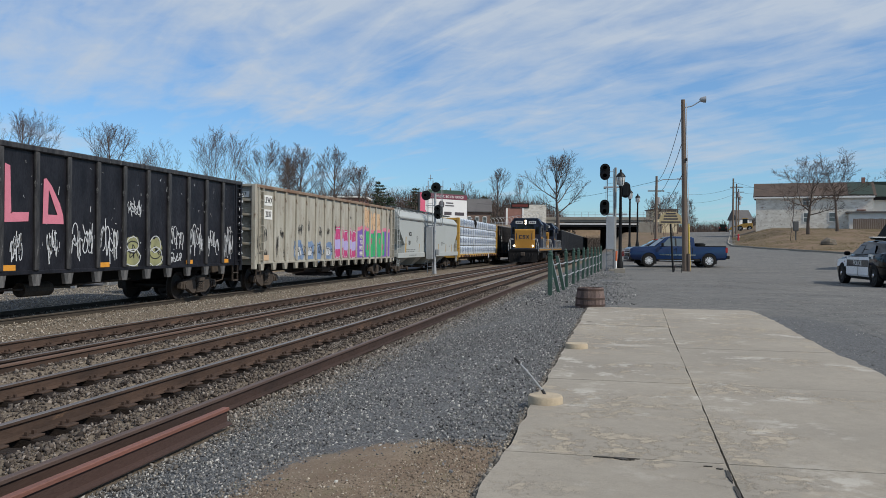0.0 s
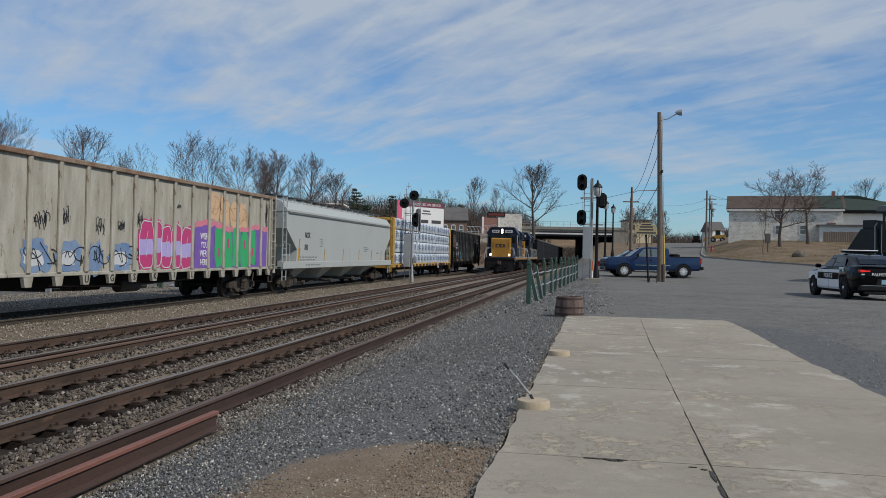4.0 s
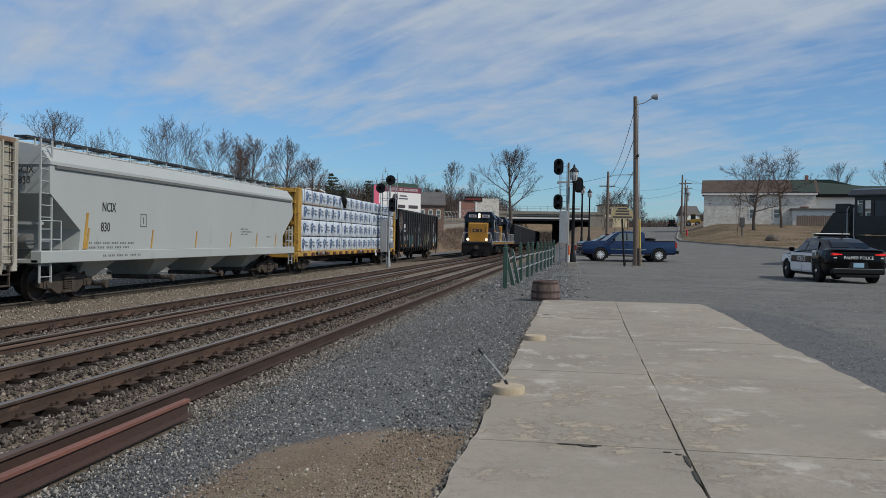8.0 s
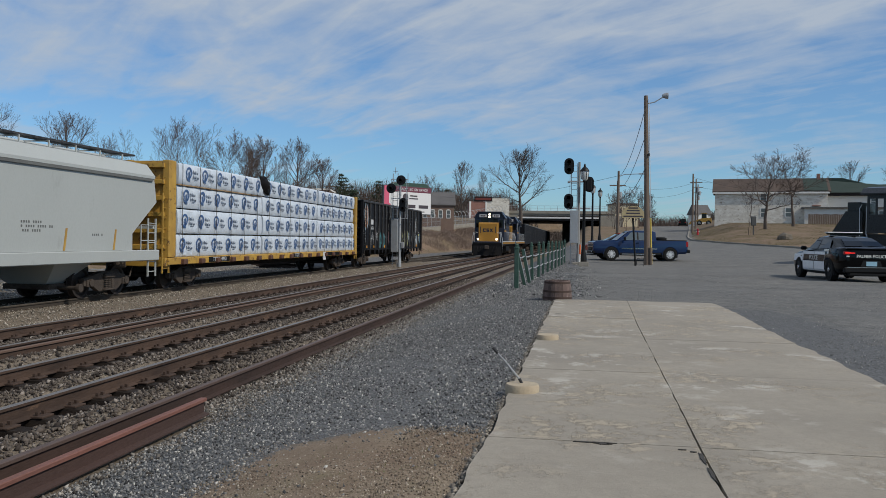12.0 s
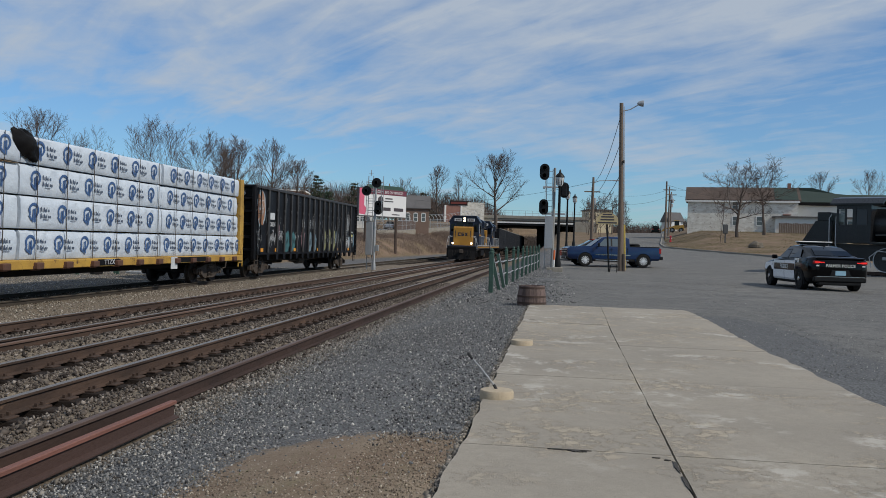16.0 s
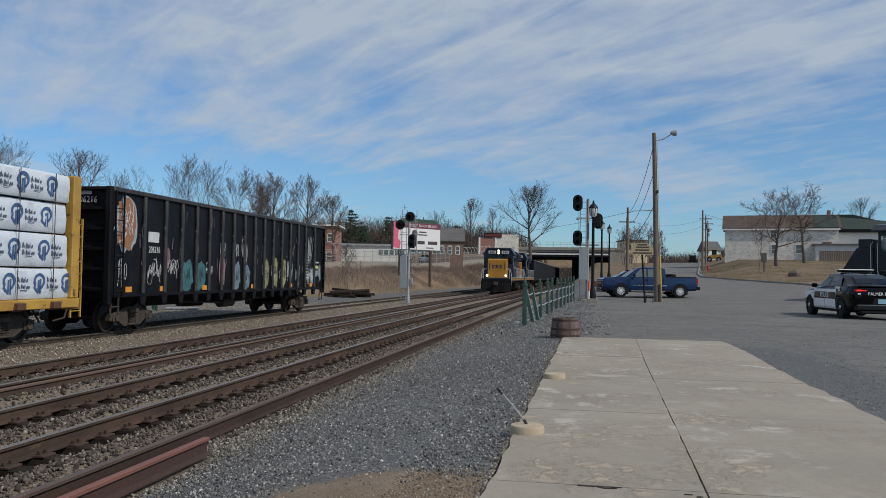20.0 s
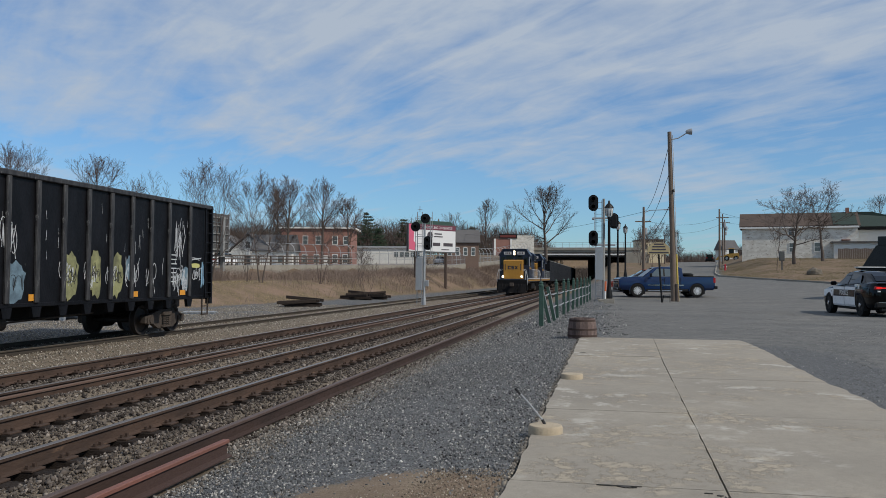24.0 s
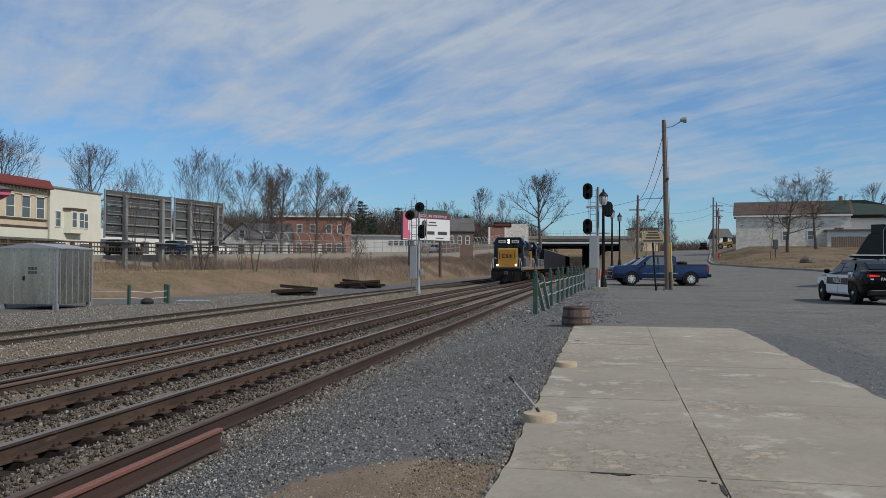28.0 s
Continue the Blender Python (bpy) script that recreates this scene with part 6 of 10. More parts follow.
    part("torn_wrap", flap, M["blackdeep"], car, "black crumpled torn flap of wrapping", smooth=True)
    for k in range(7):
        part("lumber_edge", Geo().box(1.30, 1.475, -10.25, -3.2 - 0.3 * k, 3.303 + 0.005 * k, 3.307 + 0.005 * k), M["board"], car, "bare board ends under torn wrap")
    strap = Geo().box(1.505, 1.512, -0.012, 0.012, 1.0, 4.0).mesh("strap", M["truck"])
    for k in range(17):
        part("strap", strap, None, car, "dark tie-down cable", at=(0, -10.0 + 1.25 * k, 0))
    MOVING.append((car, y0))


for build in (car_a, car_b, car_c, car_d, car_e):
    build()


# ---- the waiting train ----
def box_rot(g, cx, cy, cz, lx, ly, lz, m):
    return g


def locomotive(m, lead):
    """A four-axle road engine that faces -y; its front coupler is at y = 0."""
    lo = thing("locomotive", m @ Matrix.Diagonal((1.05, 1.0, 1.11, 1)), "dark blue and yellow diesel locomotive with lit headlights" if lead else "dark blue and yellow diesel locomotive coupled behind another", "locomotive", "waiting engines")
    blue, yel = M["locoblue"], M["locoyellow"]
    part("frame", Geo().box(-1.50, 1.50, 0.6, 17.6, 1.12, 1.42, 0.03), blue, lo)
    part("walkway_stripe", Geo().box(1.501, 1.508, 1.2, 17.3, 1.20, 1.34).box(-1.508, -1.501, 1.2, 17.3, 1.20, 1.34), yel, lo, "yellow sill stripe")
    part("pilot", Geo().ext([(-1.5, 1.12), (1.5, 1.12), (1.5, 0.35), (1.15, 0.16), (-1.15, 0.16), (-1.5, 0.35)], "y", 0.32, 0.46), M["blackdeep"], lo, "black snow plough")
    part("plough_lip", Geo().ext([(0.05, 0.14), (0.36, 0.14), (0.36, 0.95), (0.28, 0.95)], "x", -1.35, 1.35), M["blackdeep"], lo)
    part("coupler", Geo().box(-0.14, 0.14, -0.25, 0.5, 0.75, 1.0, 0.02).box(-0.2, 0.2, -0.35, -0.1, 0.70, 1.05, 0.04), M["truck"], lo)
    for x in (-0.9, -0.6, 0.6, 0.9):
        part("air_hose", Geo().tube([(x, 0.3, 0.95), (x * 1.02, 0.0, 0.75), (x * 0.95, -0.06, 0.45), (x * 0.8, 0.1, 0.35)], 0.03, 6), M["blackdeep"], lo)
    for s in (-1, 1):
        part("step", Geo().box(min(s * 1.2, s * 1.5), max(s * 1.2, s * 1.5), 0.36, 0.75, 0.42, 0.46).box(min(s * 1.2, s * 1.5), max(s * 1.2, s * 1.5), 0.40, 0.8, 0.72, 0.76)
             .box(min(s * 1.2, s * 1.5), max(s * 1.2, s * 1.5), 0.45, 0.85, 1.0, 1.04).box(min(s * 1.47, s * 1.5), max(s * 1.47, s * 1.5), 0.36, 0.85, 0.4, 1.14), M["blackdeep"], lo)
        part("hand_rail", Geo().tube([(s * 1.48, 0.40, 0.75), (s * 1.50, 0.38, 1.6), (s * 1.35, 0.45, 2.25), (s * 1.1, 0.5, 2.3)], 0.022, 6), M["chalk"], lo, "pale hand rail")
        rail = Geo()
        for k in range(9):
            rail.cyl((s * 1.44, 5.2 + 1.5 * k, 1.42), (s * 1.44, 5.2 + 1.5 * k, 2.35), 0.016, n=6)
        rail.cyl((s * 1.44, 5.2, 2.35), (s * 1.44, 17.2, 2.35), 0.018, n=6)
        part("hand_rail", rail, M["chalk"], lo)
    # short hood with a sloped lid
    part("nose", Geo().ext([(0.95, 1.30), (0.95, 3.08), (1.12, 3.18), (2.5, 3.22), (2.5, 1.30)], "x", -0.92, 0.92), yel, lo, "golden yellow nose")
    for a, b, c, d in ((-0.50, -0.40, 2.30, 2.62), (-0.40, -0.20, 2.54, 2.62), (-0.40, -0.20, 2.30, 2.38), (-0.14, 0.12, 2.54, 2.62), (-0.14, -0.05, 2.42, 2.54), (-0.05, 0.12, 2.42, 2.50), (0.03, 0.12, 2.38, 2.42), (-0.14, 0.12, 2.30, 2.38), (-0.78, -0.72, 2.2, 2.8), (0.72, 0.78, 2.2, 2.8)):
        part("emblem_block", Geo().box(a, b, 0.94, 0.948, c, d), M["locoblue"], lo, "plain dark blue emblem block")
    for q in (-1, 1):
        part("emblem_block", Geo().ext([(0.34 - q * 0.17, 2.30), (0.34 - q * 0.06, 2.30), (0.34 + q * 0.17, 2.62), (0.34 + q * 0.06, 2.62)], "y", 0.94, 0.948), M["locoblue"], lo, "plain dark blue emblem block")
    part("nose_door", Geo().box(-0.16, 0.22, 0.936, 0.944, 1.42, 2.05).box(0.62, 0.66, 0.936, 0.95, 1.5, 2.9), yel, lo)
    part("anticlimber", Geo().box(-1.45, 1.45, 0.30, 0.62, 1.10, 1.32, 0.03), M["blackdeep"], lo)
    part("front_rail", Geo().tube([(-1.3, 0.45, 1.35), (-1.3, 0.42, 2.15), (-0.95, 0.42, 2.25)], 0.02, 6).tube([(1.3, 0.45, 1.35), (1.3, 0.42, 2.15), (0.95, 0.42, 2.25)], 0.02, 6), M["chalk"], lo, "pale front hand rail")
    for y in (5.4, 6.0, 9.0, 10.4, 12.6):
        part("hood_seam", Geo().box(0.915, 0.93, y, y + 0.05, 1.5, 3.8), M["hopperdark"], lo, "pale hood seam")
    part("sill_rail", Geo().box(1.50, 1.52, 0.9, 17.4, 1.40, 1.45), M["chalk"], lo, "pale walkway edge")
    part("cab_stripe", Geo().box(1.503, 1.515, 2.6, 4.8, 2.35, 2.5), yel, lo, "yellow cab stripe")
    part("marker_panel", Geo().box(1.503, 1.515, 2.55, 2.75, 2.6, 3.5), M["chalk"], lo, "pale cab edge panel")
    cab = Geo().ext([(-1.50, 1.42), (1.50, 1.42), (1.50, 3.62), (1.12, 4.18), (-1.12, 4.18), (-1.50, 3.62)], "y", 2.5, 4.9)
    part("cab", cab, blue, lo)
    part("cab_roof", Geo().ext([(-1.56, 3.58), (-1.15, 4.19), (1.15, 4.19), (1.56, 3.58), (1.60, 3.64), (1.18, 4.26), (-1.18, 4.26), (-1.60, 3.64)], "y", 2.38, 5.0), blue, lo)
    for s in (-1, 1):
        part("windscreen", Geo().box(min(s * 0.98, s * 1.36), max(s * 0.98, s * 1.36), 2.475, 2.495, 2.75, 3.45), M["carglass"], lo)
        part("windscreen", Geo().box(min(s * 0.12, s * 0.82), max(s * 0.12, s * 0.82), 2.475, 2.495, 3.26, 3.60), M["carglass"], lo)
        part("number_board", Geo().box(min(s * 0.30, s * 1.02), max(s * 0.30, s * 1.02), 2.36, 2.45, 3.72, 3.98), M["chalk"], lo, "pale number board")
        part("number_mark", Geo().box(min(s * 0.42, s * 0.55), max(s * 0.42, s * 0.55), 2.35, 2.36, 3.78, 3.92).box(min(s * 0.60, s * 0.73), max(s * 0.60, s * 0.73), 2.35, 2.36, 3.78, 3.92).box(min(s * 0.78, s * 0.91), max(s * 0.78, s * 0.91), 2.35, 2.36, 3.78, 3.92), M["ink"], lo)
        part("side_window", Geo().box(min(s * 1.5, s * 1.52), max(s * 1.5, s * 1.52), 3.1, 3.75, 2.65, 3.35).box(min(s * 1.5, s * 1.52), max(s * 1.5, s * 1.52), 3.9, 4.55, 2.65, 3.35), M["carglass"], lo)
        part("ditch_light", Geo().lathe([(0.0, -0.08), (0.095, -0.08), (0.10, 0.06), (0.0, 0.06)], (s * 0.92, 0.42, 1.62), "y", 16), M["glow"] if lead else M["lampwhite"], lo, "lit ditch light" if lead else "")
    part("headlight_housing", Geo().box(-0.16, 0.16, 2.32, 2.5, 3.62, 4.12, 0.02), M["blackdeep"], lo)
    for z in (3.98, 3.76):
        part("headlight", Geo().lathe([(0.0, -0.03), (0.10, -0.03), (0.11, 0.02), (0.0, 0.02)], (0, 2.31, z), "y", 14), M["glow"] if lead else M["lampwhite"], lo, "lit headlight" if lead else "")
    part("long_hood", Geo().ext([(-0.90, 1.42), (0.90, 1.42), (0.90, 3.85), (0.65, 4.10), (-0.65, 4.10), (-0.90, 3.85)], "y", 4.9, 16.6), blue, lo)
    part("hood_panel", Geo().box(0.902, 0.915, 6.2, 8.0, 1.6, 3.7).box(-0.915, -0.902, 6.2, 8.0, 1.6, 3.7), yel, lo, "yellow painted hood panel")
    for k, y in enumerate((8.3, 9.5, 10.7, 11.9)):
        part("hood_door", Geo().box(0.902, 0.925, y, y + 1.1, 1.55, 3.3, 0.01).box(-0.925, -0.902, y, y + 1.1, 1.55, 3.3, 0.01), blue, lo)
    part("radiator", Geo().ext([(-1.15, 3.3), (1.15, 3.3), (1.15, 3.95), (0.75, 4.22), (-0.75, 4.22), (-1.15, 3.95)], "y", 13.0, 16.2), blue, lo)
    part("radiator_grille", Geo().box(1.152, 1.165, 13.3, 15.9, 3.4, 3.85).box(-1.165, -1.152, 13.3, 15.9, 3.4, 3.85), M["blackdeep"], lo)
    for y in (13.6, 14.6, 15.6):
        part("roof_fan", Geo().cyl((0, y, 4.2), (0, y, 4.36), 0.48, n=18), M["blackdeep"], lo, smooth=True)
    part("exhaust_stack", Geo().box(-0.2, 0.2, 9.5, 10.2, 4.08, 4.35, 0.03), M["blackdeep"], lo)
    part("horn", Geo().cyl((0.1, 5.4, 4.22), (0.1, 4.9, 4.3), 0.03, 0.09).cyl((-0.1, 5.4, 4.22), (-0.1, 4.95, 4.25), 0.03, 0.08).cyl((0, 5.4, 4.05), (0, 5.4, 4.25), 0.04), M["chalk"], lo)
    part("fuel_tank", Geo().ext([(-1.35, 0.95), (1.35, 0.95), (1.35, 0.45), (0.95, 0.25), (-0.95, 0.25), (-1.35, 0.45)], "y", 6.9, 11.3), M["blackdeep"], lo)
    for y in (3.4, 14.8):
        add_truck(lo, y, False)
    return lo


locomotive(pose(T2, 85.3, 0), True)
locomotive(pose(T2, 103.8, 0), False)


def ore_hopper():
    car = thing("open_hopper_car", pose(T2, 129.6, 0), "grimy black open-top hopper car of the waiting train", "freight car", "hopper cars of the waiting train")
    h = 7.3
    part("body", Geo().ext([(-1.5, 1.3), (-1.5, 4.05), (1.5, 4.05), (1.5, 1.3), (0.6, 0.6), (-0.6, 0.6)], "y", -h + 1.2, h - 1.2), M["blackdeep"], car)
    for s in (-1, 1):
        part("side_sheet", Geo().box(min(s * 1.46, s * 1.53), max(s * 1.46, s * 1.53), -h + 0.1, h - 0.1, 1.25, 4.12), M["sootgrey"], car)
        part("top_chord", Geo().box(min(s * 1.42, s * 1.58), max(s * 1.42, s * 1.58), -h, h, 4.1, 4.2), M["hopperdark"], car, "pale worn top edge")
        post = Geo().box(min(s * 1.53, s * 1.60), max(s * 1.53, s * 1.60), -0.05, 0.05, 1.2, 4.1).mesh("side_post", M["sootgrey"])
        for k in range(11):
            part("side_post", post, None, car, at=(0, -h + 0.5 + k * 1.36, 0))
        add_truck(car, s * (h - 1.6), False)
    part("end_sheet", Geo().box(-1.5, 1.5, -h + 0.1, -h + 0.16, 1.25, 4.12), M["black"], car)
    return car


_first = ore_hopper()
for k in range(1, 7):
    copy_thing(_first, pose(T2, 129.6 + 15.2 * k, 0))

# ---- things by the platform ----
def barrel():
    b = thing("half_barrel", pose(-0.47, 18.05, hgt(-0.5, 18) + 0.01) @ Matrix.Diagonal((0.93, 0.93, 0.97, 1)), "weathered upturned half barrel with rusty hoops", "barrel")
    n = 22
    prof = [(0.335, 0.0), (0.33, 0.15), (0.315, 0.30), (0.285, 0.44)]
    for k in range(n):
        a0, a1 = 2 * math.pi * (k + 0.03) / n, 2 * math.pi * (k + 0.97) / n
        g, v, f = Geo(), [], []
        for r, z in prof:
            for rr in (r, r - 0.025):
                for a in (a0, a1):
                    v.append((rr * math.cos(a), rr * math.sin(a), z))
        for i in range(len(prof) - 1):
            o = i * 4
            f += [(o, o + 1, o + 5, o + 4), (o + 2, o + 6, o + 7, o + 3), (o, o + 4, o + 6, o + 2), (o + 1, o + 3, o + 7, o + 5)]
        f += [(0, 2, 3, 1), (12, 13, 15, 14)]
        part("stave", g.add(v, f), M["wood"], b)
    for r, z in ((0.336, 0.06), (0.329, 0.20), (0.297, 0.39)):
        part("hoop", Geo().lathe([(r, -0.022), (r + 0.006, -0.022), (r + 0.009, 0.022), (r + 0.001, 0.022)], (0, 0, z), "z", 32), M["iron"], b, "rusty iron hoop", True)
    part("head", Geo().lathe([(0.0, 0.415), (0.262, 0.415), (0.262, 0.38), (0.0, 0.38)], n=24), surf("pale_barrel_head", (0.36, 0.31, 0.27), 0.9), b, "pale round barrel head")


barrel()


def footing(x, y, rod):
    g = Geo().lathe([(0.135, -0.06), (0.14, 0.045), (0.13, 0.062), (0.0, 0.066)], n=24)
    b = thing("post_footing", pose(x, y, PAD_Z), "round tan concrete post footing with a bent stub" if rod else "round tan concrete post footing broken flush", "footing", "post footings")
    part("collar", g, surf("tan_concrete", (0.44, 0.37, 0.27), 0.9, 0, (0.36, 0.29, 0.2), 4, 0.7, 60, 0.3, 0.3), b, smooth=True)
    if rod:
        part("bent_rod", Geo().tube([(0.01, 0.02, 0.03), (-0.03, 0.02, 0.10), (-0.14, 0.0, 0.235), (-0.24, -0.02, 0.345)], [0.010, 0.009, 0.0085, 0.008], 8), M["galv"], b, "bent pale steel rod")
        part("rod_tip", Geo().tube([(-0.205, -0.015, 0.305), (-0.245, -0.022, 0.352)], 0.0105, 8), M["inkblack"], b, "black tip")
        part("rod_base", Geo().tube([(0.018, 0.02, 0.02), (-0.028, 0.02, 0.10)], 0.0125, 8), M["inkblack"], b, "black rod base")


footing(-0.47, 6.80, True)
footing(-0.40, 10.5, False)


def fence():
    f = thing("fence", pose(0, 0, 0), "dark green post and wire fence with leaning posts", "fence")
    spots = [(-1.80, 24.2, 0, 1.22), (-1.62, 25.4, -14, 1.15), (-1.56, 26.8, -12, 1.15), (-1.58, 28.6, -2, 1.22), (-1.48, 31.0, 0, 1.22), (-1.40, 33.0, 0, 1.22), (-1.30, 35.2, 1, 1.22), (-1.2, 37.6, 0, 1.22), (-1.1, 40.0, 0, 1.22), (-1.0, 42.4, 0, 1.22), (-0.9, 44.6, 0, 1.22), (-0.8, 47.0, 0, 1.22)]
    tops = []
    for k, (x, y, lean, h) in enumerate(spots):
        z = hgt(x, y) - 0.05
        bare = lean < -5
        g = Geo()
        w = 0.05 if k else 0.065
        g.box(-w, w, -w, w, 0, h, 0.012)
        if not bare:
            g.lathe([(w * 1.3, h), (w * 1.3, h + 0.03), (w * 0.75, h + 0.05), (w * 0.9, h + 0.10), (0.01, h + 0.15)], n=10)
        p = part("post", g, M["fencegreen"], f, "leaning green post" if bare else "", at=pose(x, y, z, 0, lean, 0))
        if bare:
            part("pale_edge", Geo().box(w, w + 0.012, -w, w, 0.1, h), M["galv"], p, "bare metal strip")
        tops.append(Vector((x, y, z)) + Vector((math.sin(radians(lean)) * 0.9, 0, 0.9)))
    for drop in (0.0, 0.42):
        for a, b in zip(tops, tops[1:]):
            q0, q1 = a - Vector((0, 0, drop)), b - Vector((0, 0, drop))
            mid = (q0 + q1) / 2 - Vector((0, 0, 0.04))
            part("rail", Geo().tube([q0, mid, q1], 0.022, 6), M["galv"], f, "sagging grey pipe rail")


fence()


def street_lamp(x, y, first):
    z = hgt(x, y)
    L = thing("street_lamp", pose(x, y, z), "black post lamp with a white lantern on a concrete base" if first else "black post lamp with a white lantern", "street lamp", "post lamps")
    part("base", Geo().box(-0.26, 0.26, -0.26, 0.26, -0.1, 0.24, 0.02), M["wall"], L, "concrete base")
    part("pole", Geo().lathe([(0.17, 0.24), (0.17, 0.45), (0.11, 0.75), (0.085, 1.0), (0.065, 4.3), (0.09, 4.34), (0.09, 4.4)], n=14), M["darkplastic"], L, smooth=True)
    part("lantern", Geo().lathe([(0.09, 4.4), (0.16, 4.47), (0.205, 4.85), (0.20, 4.88)], n=12), M["lampwhite"], L, "frosted lantern glass", True)
    part("cap", Geo().lathe([(0.24, 4.86), (0.235, 4.90), (0.15, 5.02), (0.06, 5.10), (0.05, 5.2), (0.01, 5.26)], n=14), M["darkplastic"], L, "black lamp cap", True)
    rib = Geo()
    for k in range(6):
        a = k * math.pi / 3
        rib.cyl((0.17 * math.cos(a), 0.17 * math.sin(a), 4.45), (0.21 * math.cos(a), 0.21 * math.sin(a), 4.88), 0.012, n=5)
    part("cage", rib, M["darkplastic"], L)


street_lamp(0.22, 43.2, True)
street_lamp(1.02, 67.2, False)
street_lamp(1.92, 80.6, False)


def signal_head(parent, x, y, z, face, s=1.0):
    """A dark oval target with hooded lamps. face: -1 towards -y."""
    hd = part("signal_head", Geo().ext([(0.25 * s * math.cos(a) if abs(math.sin(a)) < 2 else 0, math.copysign(0.17 * s, math.sin(a)) + 0.25 * s * math.sin(a)) for a in [2 * math.pi * (k + 0.5) / 24 for k in range(24)]], "y", -0.02, 0.02), M["darkplastic"], parent, "black oval signal target", at=(x, y, z))
    part("lamp_housing", Geo().box(-0.14, 0.14, 0.02 if face < 0 else -0.3, 0.3 if face < 0 else -0.02, -0.34 * s, 0.34 * s, 0.03), M["darkplastic"], hd)
    for dz in (0.2, -0.2):
        part("hood", Geo().lathe([(0.115, 0.0), (0.12, face * 0.26), (0.108, face * 0.26), (0.10, 0.0)], (0, face * 0.02, dz * s), "y", 16), M["darkplastic"], hd)
    return hd


def signal_right():
    z = hgt(0, 45.7)
    S = thing("rail_signal", pose(-0.05, 45.75, z), "grey signal mast with black oval heads, ladder and cabinet", "railway signal", "railway signals")
    part("mast", Geo().lathe([(0.11, -0.1), (0.10, 0.5), (0.075, 0.6), (0.065, 5.55)], n=12), M["signpost"], S, smooth=True)
    part("base_plate", Geo().box(-0.3, 0.3, -0.3, 0.3, -0.1, 0.12, 0.02), M["wall"], S)
    part("cabinet", Geo().box(-0.46, -0.02, -0.42, -0.10, 1.15, 2.92, 0.015), M["galv"], S, "tall grey relay cabinet")
    g = Geo()
    for x in (-0.42, -0.10):
        g.box(x - 0.02, x + 0.02, 0.18, 0.22, 0.0, 5.5)
    for k in range(17):
        g.cyl((-0.42, 0.2, 0.25 + 0.32 * k), (-0.10, 0.2, 0.25 + 0.32 * k), 0.012, n=5)
    part("ladder", g, M["galv"], S)
    for zz in (4.45, 3.0):
        part("bracket", Geo().box(-0.62, 0.62, -0.05, 0.05, zz, zz + 0.09, 0.01).box(-0.62, -0.5, -0.35, 0.35, zz - 0.02, zz + 0.02), M["galv"], S)
    cage = Geo()
    for x in (-0.5, 0.0):
        for k in range(5):
            cage.cyl((x, 0.2, 3.3 + 0.5 * k), (x, 0.7, 3.3 + 0.5 * k), 0.012, n=5)
    for x, y in ((-0.5, 0.7), (0.0, 0.7)):
        cage.cyl((x, y, 3.2), (x, y, 5.6), 0.014, n=5)
    part("safety_cage", cage, M["galv"], S)
    signal_head(S, -0.55, -0.3, 5.30, -1, 1.05)
    signal_head(S, 0.53, -0.3, 4.33, 1, 1.0)
    signal_head(S, -0.55, -0.3, 3.40, -1, 1.0)
    mk = thing("marker_post", pose(0.02, 43.0, hgt(0, 43)), "white marker post with an orange sleeve", "marker post")
    part("post", Geo().cyl((0, 0, 0), (0.02, 0, 1.1), 0.045, n=10), M["white"], mk, smooth=True)
    part("sleeve", Geo().cyl((0.012, 0, 0.62), (0.022, 0, 1.12), 0.05, n=10), M["orangesleeve"], mk, "orange sleeve", True)


signal_right()


